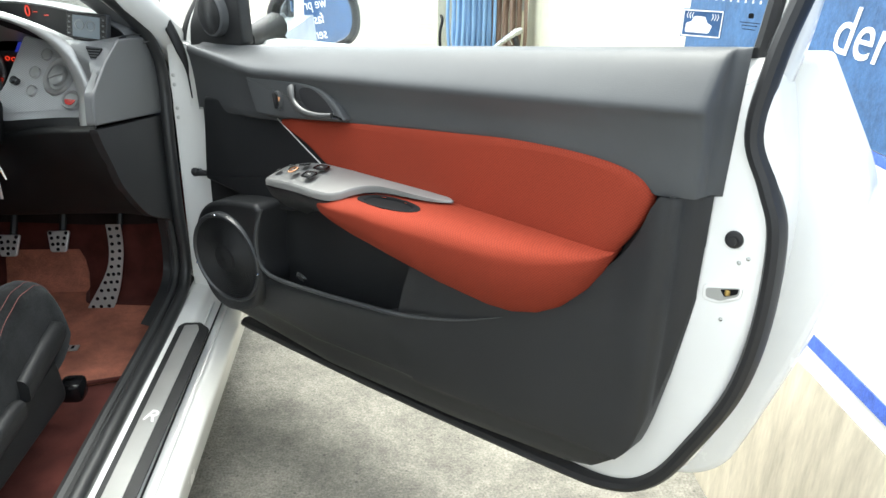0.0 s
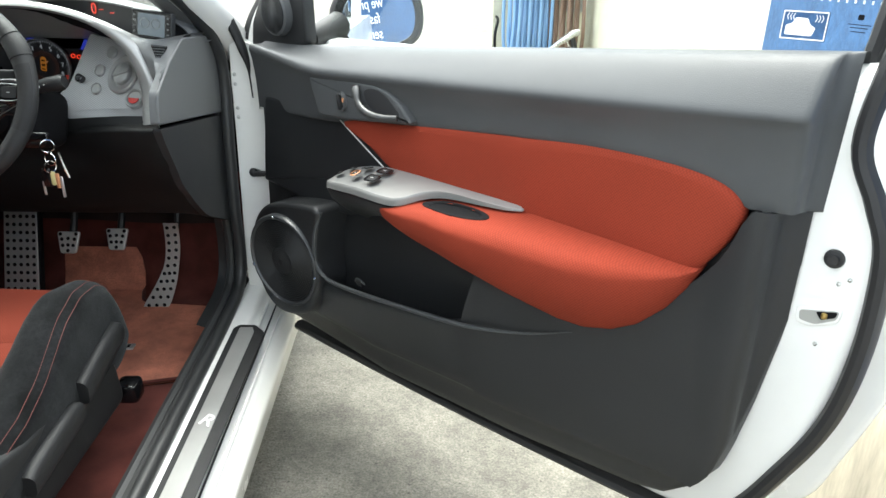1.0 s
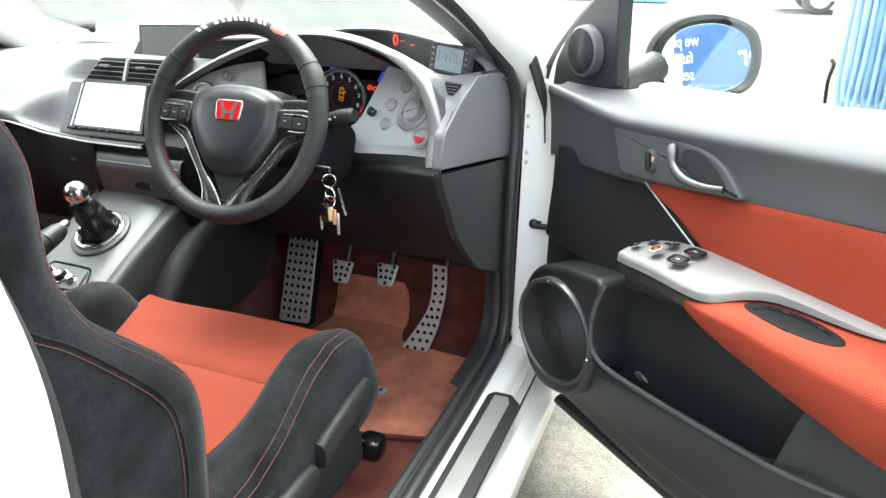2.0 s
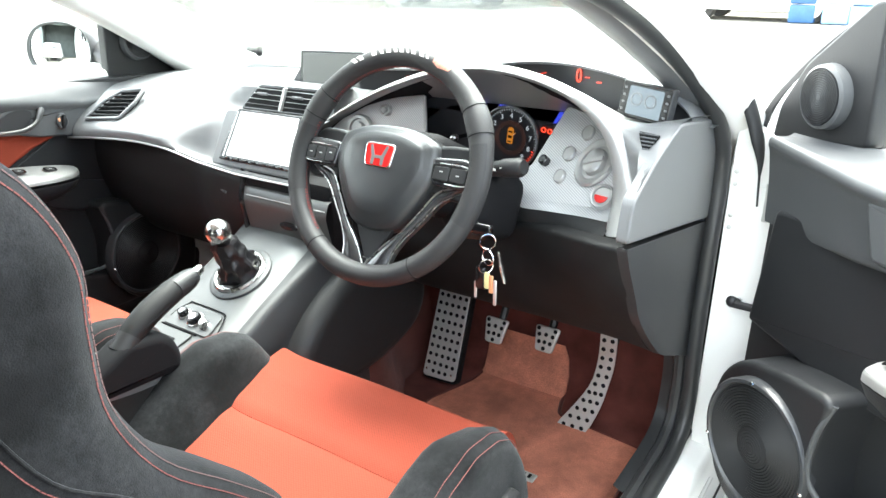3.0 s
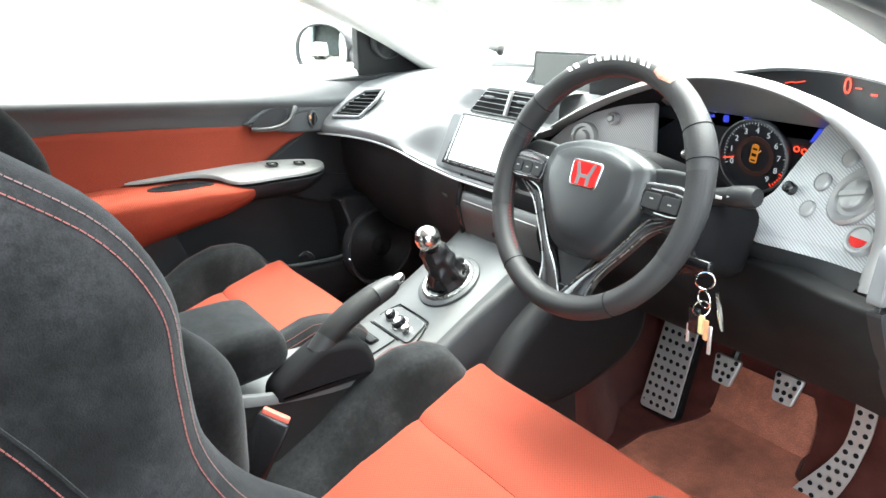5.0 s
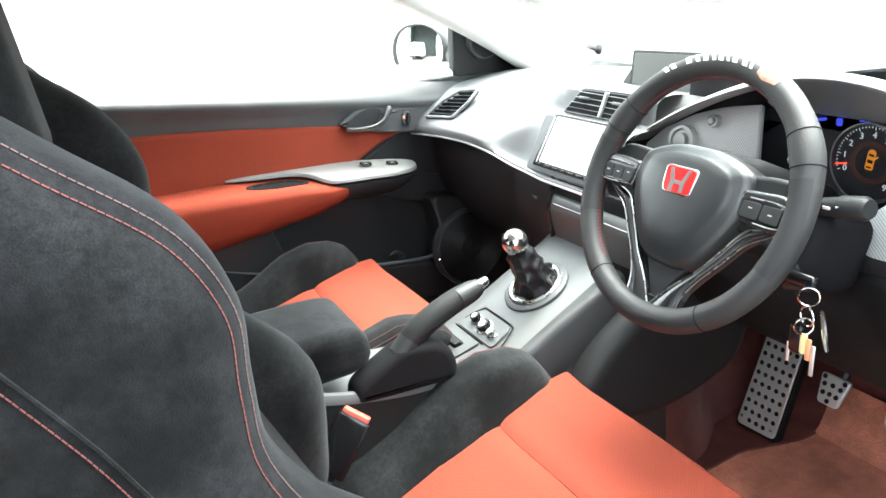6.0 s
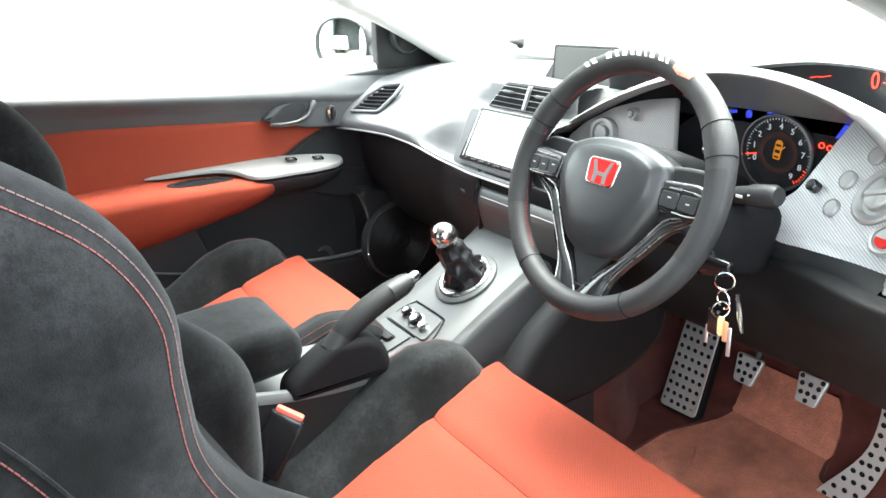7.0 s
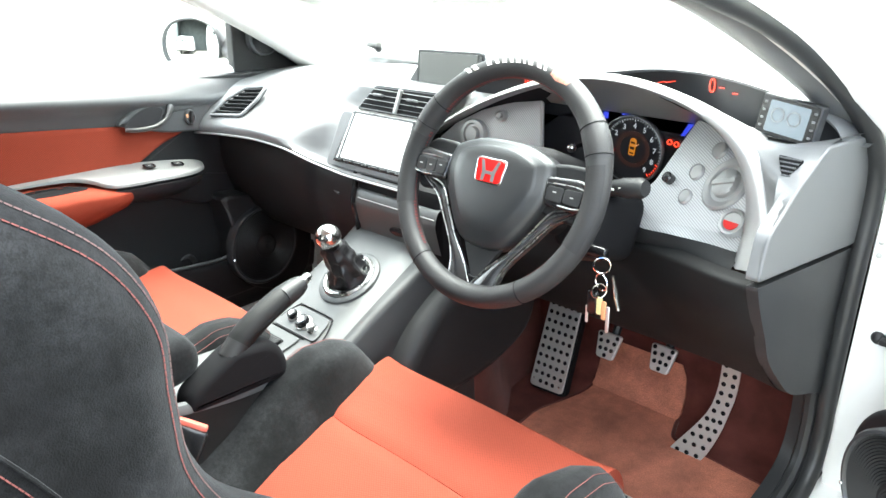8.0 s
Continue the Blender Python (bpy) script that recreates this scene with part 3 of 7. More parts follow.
# wiper on the glass
part("wiper_arm", tube([V(-0.78, 1.90, 1.135), V(-0.70, 1.89, 1.112), V(-0.62, 1.89, 1.092), V(-0.53, 1.89, 1.078)], [0.002, 0.003, 0.0045, 0.008], n=8), HARD_BLACK, car, "black wiper arm")
part("wiper_pivot", ball((-0.53, 1.89, 1.076), 0.011, 12), HARD_BLACK, car)
# black trim between the seal and the carpet
part("sill_trim", loft([[V(x_, y_, z_) for x_, z_ in ((0.738, 0.27), (0.740, 0.350), (0.744, 0.368), (0.752, 0.376), (0.780, 0.375), (0.788, 0.364))] for y_ in (0.1, 0.6, 1.2, 1.70, 1.82)], False), HARD_BLACK, car, "black inner sill trim")
band = [q for q in loop if q[1] > 1.50 and q[2] < 0.97]
part("post_trim", shell([[V(x_, q[1] + (0.78 - x_) * 0.35, q[2] + (0.78 - x_) * 0.10) for x_ in (0.772, 0.755, 0.735, 0.715)] for q in band], 0.006, (0, 1, 0)), SEAL, car, "broad dark trim inside the door seal")
# sill plate
plate_m = facing((0.845, 0.95, 0.362), (0, 1, 0), (-1, 0, 0))
part("sill_plate", plate(arc_round([(-0.3, -0.014), (0.575, -0.020), (0.598, -0.012), (0.596, 0.020), (-0.3, 0.023)], 0.005), 0.005, plate_m, 0.001), SILL, car, "brushed steel sill plate")
part("plate_edge", plate(arc_round([(-0.3, -0.038), (0.565, -0.046), (0.580, -0.044), (0.612, -0.016), (0.612, 0.024), (0.596, 0.036), (-0.3, 0.034)], 0.006), 0.003, plate_m, 0.001), HARD_BLACK, car, "black edge of the sill plate")
words("R", 0.050, facing((0.848, 1.168, 0.3675), (0.6, -0.25, 0), (0.25, 1, 0)), WHITE, car, "sill_letter")
strap = thing("check_strap", (0.85, 1.80, 0.69), "black steel door check strap bolted to the post", "check strap")
part("arm", box((0.862, 1.79, 0.692), (0.05, 0.016, 0.012), 0.003), RUBBER, strap)
part("plate", box((0.838, 1.806, 0.692), (0.034, 0.012, 0.030), 0.005), RUBBER, strap)
part("bolt", ball((0.832, 1.803, 0.692), 0.013, 12), RUBBER, strap)
part("pin", box((0.888, 1.787, 0.690), (0.016, 0.02, 0.024), 0.004), RUBBER, strap)


# ---- doors ----
def door(name, hinge, u_way, in_way, label, driver):
    top = thing(name, hinge, label, "car door")
    H, U, N = Vector(hinge), Vector(u_way), Vector(in_way)

    def P(u, w, z):
        q = H + U * u + N * w
        return V(q.x, q.y, z)

    def M(w):
        """Local x along the door, y up, z to the cabin."""
        return Matrix(((U.x, 0, N.x, H.x + N.x * w), (U.y, 0, N.y, H.y + N.y * w), (0, 1, 0, 0), (0, 0, 0, 1)))

    def belt(u):
        return 1.058 + (u - 0.285) * 0.119 if driver else 1.028 + (u - 0.285) * 0.117

    # steel door behind the lining
    skin = arc_round([(0.0, 0.27), (0.9, 0.335), (1.30, 0.37), (1.415, 0.43), (1.49, 0.70), (1.53, 0.90), (1.53, 1.0), (1.509, 1.044), (1.43, 1.175), (0.6, 1.075), (0.02, 1.04)], [0.03, 0.1, 0.08, 0.1, 0.2, 0.1, 0.02, 0.01, 0.01, 0.05, 0.03], 6)
    part("outer_skin", plate(skin, 0.05, M(-0.125), 0.012), PAINT, top)
    inner_skin = arc_round([(0.01, 0.28), (0.9, 0.345), (1.28, 0.37), (1.385, 0.47), (1.44, 0.75), (1.45, 0.95), (1.40, 1.14), (1.38, 1.17), (0.6, 1.07), (0.02, 1.03)], [0.03, 0.1, 0.1, 0.1, 0.2, 0.1, 0.05, 0.02, 0.05, 0.03], 6)
    part("inner_skin", plate(inner_skin, 0.085, M(-0.08), 0.02, 4), PAINT, top)
    # window frame at the rear and top, and the glass
    fr = curve_pts([(1.37, -0.06, 1.10), (1.39, -0.065, 1.22), (1.38, -0.08, 1.32), (1.27, -0.11, 1.40), (1.0, -0.13, 1.43), (0.7, -0.12, 1.415), (0.40, -0.08, 1.34), (0.18, -0.045, 1.25), (0.03, -0.035, 1.13), (-0.035, -0.03, 1.03), (-0.04, -0.03, 0.90)], 6)
    part("window_frame", tube([P(*p) for p in fr], 0.03, n=10, flat=0.8), PAINT, top)
    part("frame_seal", tube([P(u - 0.03, w + 0.02, z - 0.01) for u, w, z in fr], 0.012, n=8), RUBBER, top)
    g = [[P(u, -0.05 - 0.10 * k, belt(u) - 0.03 + k * (h - belt(u) + 0.03)) for u, h in ((0.19, 1.25), (0.42, 1.34), (0.7, 1.40), (1.0, 1.42), (1.25, 1.39), (1.36, 1.32))] for k in (0, 0.5, 1)]
    gl = part("window_pane", shell(g, 0.004, N), GLASS, top, "clear side window glass")
    gl.visible_shadow = False
    # door edge seal
    sl = curve_pts([(1.405, -0.02, 1.26), (1.39, -0.005, 1.173), (1.383, 0.0, 1.07), (1.415, 0.0, 1.0), (1.441, 0.0, 0.93), (1.447, 0.0, 0.79), (1.43, 0.0, 0.66), (1.383, 0.0, 0.535), (1.33, 0.0, 0.43), (1.254, 0.0, 0.372), (1.1, 0.0, 0.345), (0.6, 0.0, 0.30), (0.1, 0.0, 0.27)], 6)
    part("edge_seal", tube([P(*p) for p in sl], 0.02, n=10, flat=0.7), RUBBER, top, "black rubber seal round the door edge")
    # lining: dark backing, upper band, lower piece
    back = arc_round([(0.03, 0.33), (0.6, 0.34), (1.18, 0.43), (1.25, 0.55), (1.27, 0.85), (1.29, 1.10), (0.6, 1.04), (0.05, 1.02)], 0.05, 5)
    part("backing_panel", plate(back, 0.022, M(0.006), 0.004), PLASTIC, top)
    up = arc_round([(0.06, 0.70), (0.30, 0.69), (0.40, 0.70), (0.60, 0.78), (0.9, 0.80), (1.2, 0.80), (1.25, 0.95), (1.25, 1.0), (0.9, 1.0), (0.53, 0.97), (0.28, 0.94), (0.09, 0.92)], 0.01, 3)
    part("upper_panel", plate(up, 0.046, M(0.006), 0.008, 4), PLASTIC, top)
    # top pad: crease, roll to the belt, and the turned rear end
    rows = []
    cols = [(u, 0.0) for u in np.linspace(0.05, 1.30, 52)] + [(1.30 + 0.028 * k, 0.05 * k) for k in (0.4, 0.8)] + [(1.328 + 0.012 * math.sin(s_), 1 - math.cos(s_)) for s_ in np.linspace(0.35, math.pi / 2, 5)] + [(1.347, 1.25), (1.355, 1.5), (1.358, 1.6)]
    for u, e in cols:
        zb = belt(u) + (0.012 * max(0, (0.3 - u) / 0.24) ** 2)
        zc = (1.012 + (u - 0.3) * 0.088 if driver else 0.981 + (u - 0.371) * 0.122) + 0.030 * max(0, (0.34 - u) / 0.26)
        zr = float(np.interp(u, [0.05, 0.30, 0.40, 0.61, 0.825, 1.0, 1.113, 1.19, 1.235, 1.258, 1.272, 1.36], [0.885, 0.905, 0.916, 0.949, 0.978, 0.996, 0.999, 0.995, 0.985, 0.971, 0.966, 0.976]))
        front = min(1.0, max(0.0, (0.30 - u) / 0.25))
        f = (1 - 0.35 * front) * (1 - 0.12 * max(0, (u - 0.9) / 0.4))
        prof = [(zr - 0.004, 0.03), (zr + 0.001, 0.056), (zr + 0.006, 0.063), (zr + 0.5 * (zc - zr), 0.068), (zc - 0.014, 0.080), (zc, 0.087), (zc + 0.014, 0.081), (zc + 0.62 * (zb - zc), 0.054), (zb - 0.007, 0.030), (zb - 0.001, 0.010), (zb - 0.001, -0.006), (zb - 0.005, -0.02), (zb - 0.03, -0.035)]
        cut = max(0.0, 1 - 0.6 * e)
        row = []
        for z, w in curve_pts(prof, 3):
            w = w * f
            if w > 0.004:
                w = 0.004 + (w - 0.004) * cut
            row.append(P(u + 0.010 * e * (z - 1.05), w, z))
        rows.append(row)
    part("top_pad", loft(rows, False), PAD, top, "soft slate grey top pad", sharp=80)
    # lower piece with the pocket's lip and its turned rear end
    rows = []
    cols = [(u, 0.0) for u in np.linspace(0.06, 1.262, 84)] + [(1.262 + 0.036 * k, 0.06 * k * k) for k in (0.35, 0.7, 1.0)] + [(1.298 + 0.020 * math.sin(s_), 0.06 + 0.94 * (1 - math.cos(s_))) for s_ in np.linspace(0.35, math.pi / 2, 5)] + [(1.330, 1.3), (1.342, 1.55), (1.346, 1.62)]
    for u, e in cols:
        zt = float(np.interp(u, [0.06, 0.35, 0.52, 0.75, 0.785, 0.805, 0.83, 1.15, 1.222, 1.246, 1.263, 1.273, 1.281, 1.346], [0.497, 0.525, 0.553, 0.589, 0.604, 0.70, 0.75, 0.785, 0.838, 0.873, 0.906, 0.938, 0.966, 0.973]))
        swell = float(np.interp(u, [0.06, 0.20, 0.90, 1.25], [0.02, 0.031, 0.031, 0.0]))
        zb = float(np.interp(u, [0.06, 0.5, 0.875, 1.16, 1.22, 1.27, 1.30, 1.325, 1.346], [0.325, 0.318, 0.352, 0.392, 0.41, 0.455, 0.505, 0.60, 0.80]))
        zcr = max(zb + 0.03, 0.325 + 0.09 + 0.105 * max(0, u - 0.5))
        zcr = min(zcr, zt - 0.03)
        sink = float(np.interp(u, [0.76, 0.82, 1.24, 1.29], [0.0, 0.012, 0.012, 0.0]))
        prof = [(zb, 0.012), (zb + 0.006, 0.036), (zcr - 0.016, 0.054 + 0.25 * swell), (zcr, 0.064 + 0.45 * swell), (zcr + 0.5 * (zt - zcr), 0.067 - 0.5 * sink + 0.78 * swell), (zt - 0.016, 0.069 - sink + swell), (zt - 0.004, 0.066 - sink + swell), (zt, 0.060 - sink + swell), (zt - 0.004, 0.054 - sink + swell), (zt - 0.05, 0.046 + 0.4 * swell), (zt - 0.085, 0.020)]
        cut = max(0.0, 1 - 0.58 * e)
        row = []
        for z, w in curve_pts(prof, 3):
            if w > 0.006:
                w = 0.006 + (w - 0.006) * cut
            row.append(P(u - 0.02 * e * max(0, 0.75 - z), w, z))
        rows.append(row)
    part("lower_panel", loft(rows, False), PLASTIC, top, "black grained lower door lining", sharp=75)
    # pocket: a bright lip that sweeps up beside the loudspeaker, and its moulded side
    lip = curve_pts([(0.362, 0.104, 0.712), (0.350, 0.112, 0.665), (0.343, 0.113, 0.62), (0.345, 0.111, 0.578), (0.362, 0.106, 0.554), (0.40, 0.102, 0.545), (0.52, 0.100, 0.556), (0.75, 0.099, 0.590), (0.85, 0.097, 0.612), (0.95, 0.090, 0.642), (1.03, 0.076, 0.674)], 6)
    part("pocket_lip", tube([P(*q) for q in lip], list(np.interp(np.linspace(0, 1, len(lip)), [0, 0.70, 1.0], [0.005, 0.005, 0.0008])), n=8), PAD, top)
    part("pocket_hook", loft([[P(u + a, w, z + b_) for a, b_ in ((-0.008, 0), (0.008, 0), (0.006, 0.006), (-0.006, 0.006))] for u, w, z in ((0.45, 0.070, 0.545), (0.468, 0.092, 0.570), (0.485, 0.102, 0.584), (0.496, 0.098, 0.576))]), PAD, top)
    # red cloth
    cloth = RED_DOOR if driver else RED_FAR
    red = curve_pts([(0.400, 0.923), (0.613, 0.956), (0.825, 0.985), (1.0, 1.002), (1.113, 1.006), (1.190, 1.003), (1.238, 0.994), (1.264, 0.978), (1.272, 0.956), (1.263, 0.925), (1.246, 0.892), (1.222, 0.856), (1.19, 0.815), (1.13, 0.785), (0.887, 0.78), (0.64, 0.80), (0.555, 0.845), (0.48, 0.885)], 4, True)
    rings = []
    mid_ = np.array((0.86, 0.89))
    for h, ins in ((0.0, 0.0), (0.012, 0.0), (0.018, 0.003), (0.022, 0.008), (0.0245, 0.016), (0.0255, 0.030)):
        ring_ = []
        for q in red:
            q = q + (mid_ - q) / np.linalg.norm(mid_ - q) * ins
            ring_.append(P(q[0], 0.041 + h, q[1]))
        rings.append(ring_)
    part("cloth_insert", loft(rings), cloth, top, "red mesh cloth insert", sharp=60)
    part("trim_line", tube([P(0.394, 0.063, 0.922), P(0.472, 0.064, 0.881), P(0.553, 0.065, 0.840)], 0.0016, n=6), ALU if driver else PLASTIC, top)
    # arm rest: a padded block that swells from the panel
    def arm_section(u):
        zt = float(np.interp(u, [0.60, 0.66, 0.75, 0.90, 1.1, 1.18, 1.225], [0.824, 0.832, 0.849, 0.860, 0.861, 0.860, 0.860]))
        zb = float(np.interp(u, [0.60, 0.607, 0.625, 0.70, 0.80, 0.915, 1.01, 1.06, 1.105, 1.145, 1.185, 1.21, 1.225], [0.790, 0.775, 0.757, 0.738, 0.724, 0.707, 0.698, 0.701, 0.714, 0.738, 0.780, 0.820, 0.853]))
        w1 = float(np.interp(u, [0.60, 0.605, 0.62, 0.66, 0.80, 0.90, 1.05, 1.13, 1.18, 1.21, 1.225], [0.135, 0.145, 0.155, 0.163, 0.173, 0.170, 0.152, 0.130, 0.109, 0.090, 0.070]))
        h = zt - zb
        wt = 0.050
        prof = [(zt - 0.02 * h, 0.036), (zt, wt), (zt - 0.03 * h, wt + 0.5 * (w1 - wt)), (zt - 0.09 * h, w1 - 0.16 * (w1 - wt)), (zt - 0.19 * h, w1 - 0.02 * (w1 - wt)), (zt - 0.32 * h, w1), (zt - 0.54 * h, w1 - 0.06 * (w1 - wt)), (zt - 0.80 * h, w1 - 0.27 * (w1 - wt)), (zb, wt + 0.36 * (w1 - wt)), (zb + 0.004, 0.036)]
        return curve_pts(prof, 6)

    def arm_z(u, w):
        """The height of the arm rest's upper side."""
        up_ = [q for q in arm_section(u)[:30]]
        return float(np.interp(w, [q[1] for q in up_], [q[0] for q in up_]))

    rings = []
    for k in np.linspace(0, 1, 96):
        u = 0.600 + 0.625 * (1 - (1 - k) ** 1.35)
        rings.append([P(u, w, z) for z, w in arm_section(u)])
    bm = loft(rings, True)

    def in_cup(p):
        q = p - H
        return ((q.dot(U) - 0.790) / 0.070) ** 2 + ((q.dot(N) - 0.125) / 0.0200) ** 2 < 1

    bmesh.ops.delete(bm, geom=[f for f in bm.faces if f.calc_center_median().z > 0.825 and in_cup(f.calc_center_median())], context="FACES")
    part("arm_rest", bm, cloth, top, "red mesh cloth arm rest", sharp=60)
    # silver switch panel with its long tail
    sw = curve_pts([(0.399, 0.097), (0.410, 0.119), (0.445, 0.138), (0.510, 0.152), (0.590, 0.159), (0.650, 0.158), (0.676, 0.147), (0.702, 0.124), (0.735, 0.107), (0.775, 0.102), (0.83, 0.098), (0.88, 0.090), (0.905, 0.072), (0.84, 0.054), (0.74, 0.050), (0.66, 0.054), (0.57, 0.064), (0.49, 0.062), (0.435, 0.068), (0.408, 0.079)], 4, True)

    def ztop(u, w=0.09):
        """The panel's height, falling towards the cabin along its broad part."""
        z = float(np.interp(u, [0.40, 0.415, 0.44, 0.50, 0.557, 0.645, 0.75, 0.90], [0.800, 0.812, 0.825, 0.842, 0.852, 0.857, 0.862, 0.866] if driver else [0.826, 0.830, 0.834, 0.843, 0.851, 0.857, 0.862, 0.866]))
        return z - 0.33 * max(0.0, w - 0.09) * min(1.0, max(0.0, (0.78 - u) / 0.1))

    def sheet(lo, hi, k_, edge):
        cu, cw = 0.62, 0.10
        rr = []
        for h, q in ((lo, k_), (hi - edge, k_), (hi - 0.4 * edge, k_ - 0.014), (hi, k_ - 0.05)):
            ring_ = []
            for u, w in sw:
                a, b_ = cu + (u - cu) * (1 - (1 - q) * 0.3), cw + (w - cw) * q
                ring_.append(P(a, b_, ztop(a, b_) + h * float(np.interp(u, [0.70, 0.92], [1.0, 0.25]))))
            rr.append(ring_)
        return loft(rr)

    part("switch_panel", sheet(-0.012 if driver else -0.007, 0.003, 1.0, 0.005 if driver else 0.004), DOOR_SILVER, top, "silver painted switch panel", sharp=60)
    base = []
    for h, q, du_ in ((-0.015, 0.99, 0.0), (-0.034, 0.92, 0.010), (-0.056, 0.66, 0.04), (-0.070, 0.25, 0.08)):
        base.append([P(min(u + du_ * max(0, (0.62 - u) / 0.2), 0.66), 0.06 + (w - 0.06) * q, ztop(u, w) + h) for u, w in sw if u < 0.67])
    part("panel_base", loft(base), PLASTIC, top, sharp=60)
    bowl = []
    for r, dz in ((1.34, -0.002), (1.32, 0.0012), (1.26, 0.0016), (1.10, 0.0012), (1.0, -0.002), (0.88, -0.028), (0.4, -0.042)):
        ring_ = []
        for a in [2 * math.pi * k / 48 for k in range(48)]:
            u, w = 0.790 + 0.060 * r * math.cos(a), 0.125 + 0.0165 * r * math.sin(a)
            ring_.append(P(u, w, arm_z(u, w) + dz))
        bowl.append(ring_)
    part("pull_cup", loft(bowl), VOID, top, "dark hollow of the door pull")
    spots = ((0.432, 0.098, 0.007), (0.450, 0.078, 0.007), (0.495, 0.107, 0.0085), (0.503, 0.082, 0.0085), (0.560, 0.118, 0.012), (0.566, 0.090, 0.012)) if driver else ((0.47, 0.10, 0.010), (0.545, 0.10, 0.010))
    for i, (u, w, r) in enumerate(spots):
        a_, b_ = P(u + 0.012, w, ztop(u + 0.012, w)) - P(u - 0.012, w, ztop(u - 0.012, w)), P(u, w + 0.008, ztop(u, w + 0.008)) - P(u, w - 0.008, ztop(u, w - 0.008))
        up_ = a_.cross(b_).normalized() * (1 if a_.cross(b_).z > 0 else -1)
        m_ = facing(P(u, w, ztop(u, w)) + up_ * 0.0026, a_, up_.cross(a_))
        key = part("window_switch", plate(arc_round([(-r * 1.6, -r), (r * 1.6, -r), (r * 1.6, r), (-r * 1.6, r)], r * 0.8, 4), 0.0012, m_, 0.0005), BLACK, top)
        part("paddle", plate(arc_round([(-r * 0.9, -r * 0.7), (r * 1.1, -r * 0.7), (r * 1.1, r * 0.7), (-r * 0.9, r * 0.7)], r * 0.4, 3), 0.0009, m_ @ ident((0, 0, 0.001)), 0.0004), HARD_BLACK, key)
        part("key_sign", box((0, 0, 0), (r * 0.7, r * 0.2, 0.0003), 0.0001, 1, m_ @ ident((0, 0, 0.0020))), TRIM, key)
        if driver and i == 2:
            part("orange_ring", lathe([(0.011, 0.0), (0.011, 0.002), (0.009, 0.003), (0.009, 0)], m_ @ Matrix.Diagonal((1.2, 1, 1, 1)), 20, False), ORANGE, key)
    # inner handle in its bezel
    hu_, hz_ = (0.020, 0.006) if driver else (0.0, -0.020)
    HM = M(0.0) @ ident((hu_, hz_, 0))
    bez = arc_round([(0.292, 1.000), (0.40, 1.010), (0.49, 1.016), (0.545, 1.008), (0.580, 0.990), (0.614, 0.956) if driver else (0.598, 0.975), (0.48, 0.936), (0.40, 0.926), (0.322, 0.920)], [0.012, 0.04, 0.04, 0.03, 0.03, 0.010, 0.03, 0.03, 0.012], 5)
    part("handle_bezel", plate(bez, 0.022, HM @ ident((0, 0, 0.060)), 0.006, 4), PAD, top)
    cup = curve_pts([(0.478, 0.998), (0.510, 1.008), (0.548, 0.996), (0.580, 0.966), (0.53, 0.958), (0.492, 0.970)], 4, True)
    # flat plate; the shaded hollow of the cup is put in as dark colour
    part("handle_cup", plate(cup, 0.003, HM @ ident((0, 0, 0.0805)), 0.001), CAVE, top)
    lever = curve_pts([HM @ V(0.456, 1.000, 0.085), HM @ V(0.466, 0.990, 0.093), HM @ V(0.480, 0.974, 0.099), HM @ V(0.510, 0.962, 0.102), HM @ V(0.550, 0.960, 0.099), HM @ V(0.582, 0.964, 0.090)], 4)
    part("inner_handle", tube(lever, [0.011, 0.0108, 0.0104, 0.0098, 0.009, 0.0085] + [0.0072] * 10 + [0.007, 0.0068, 0.0066, 0.0063, 0.006], n=12, flat=0.75), HANDLE, top, "dark satin inner door handle")
    knob_ = part("lock_knob", lathe([(0.001, 0.004), (0.009, 0.004), (0.012, 0.008), (0.015, 0.007), (0.0165, 0)], HM @ ident((0.408, 0.965, 0.081)) @ Matrix.Diagonal((0.95, 1.28, 1, 1)), 24), PAD, top)
    part("lock_grip", box((0, 0, 0), (0.008, 0.034, 0.012), 0.003, 2, HM @ ident((0.406, 0.965, 0.088)) @ Matrix.Rotation(0.2, 4, "Z")), HARD_BLACK, knob_)
    part("lock_mark", box((0, 0, 0), (0.007, 0.010, 0.004), 0.0015, 2, HM @ ident((0.417, 0.970, 0.087))), ORANGE, knob_)
    # loudspeaker in its pod
    SM = M(0.122) @ ident((0.234 if driver else 0.260, 0.555, 0)) @ Matrix.Rotation(radians(7 if driver else -4), 4, "Y")
    R0 = 0.116
    pod = arc_round([(0.085, 0.60), (0.140, 0.672), (0.25, 0.706), (0.350, 0.722), (0.366, 0.712), (0.348, 0.63), (0.345, 0.575), (0.355, 0.52), (0.32, 0.44), (0.25, 0.402), (0.173, 0.388), (0.112, 0.42), (0.084, 0.50)], [0.05, 0.05, 0.05, 0.014, 0.012, 0.04, 0.03, 0.04, 0.05, 0.05, 0.05, 0.05, 0.05], 5)
    part("speaker_pod", plate(pod, 0.104, M(0.012), 0.011, 5), PLASTIC, top)
    part("speaker_ring", lathe([(R0, -0.02), (R0 + 0.001, 0.006), (R0 - 0.002, 0.011), (R0 - 0.007, 0.012), (R0 - 0.010, 0.008), (R0 - 0.011, -0.002)], SM, 56, False), SPEAKER, top)
    prof = []
    for i in range(44):
        r = (R0 - 0.0105) * (1 - i / 44) + 0.002
        prof.append((r, 0.004 + 0.0022 * (i % 2) + 0.004 * math.cos(r / R0 * 1.4)))
    part("speaker_grille", lathe(prof, SM, 48), HARD_BLACK, top, "ribbed black loudspeaker grille")
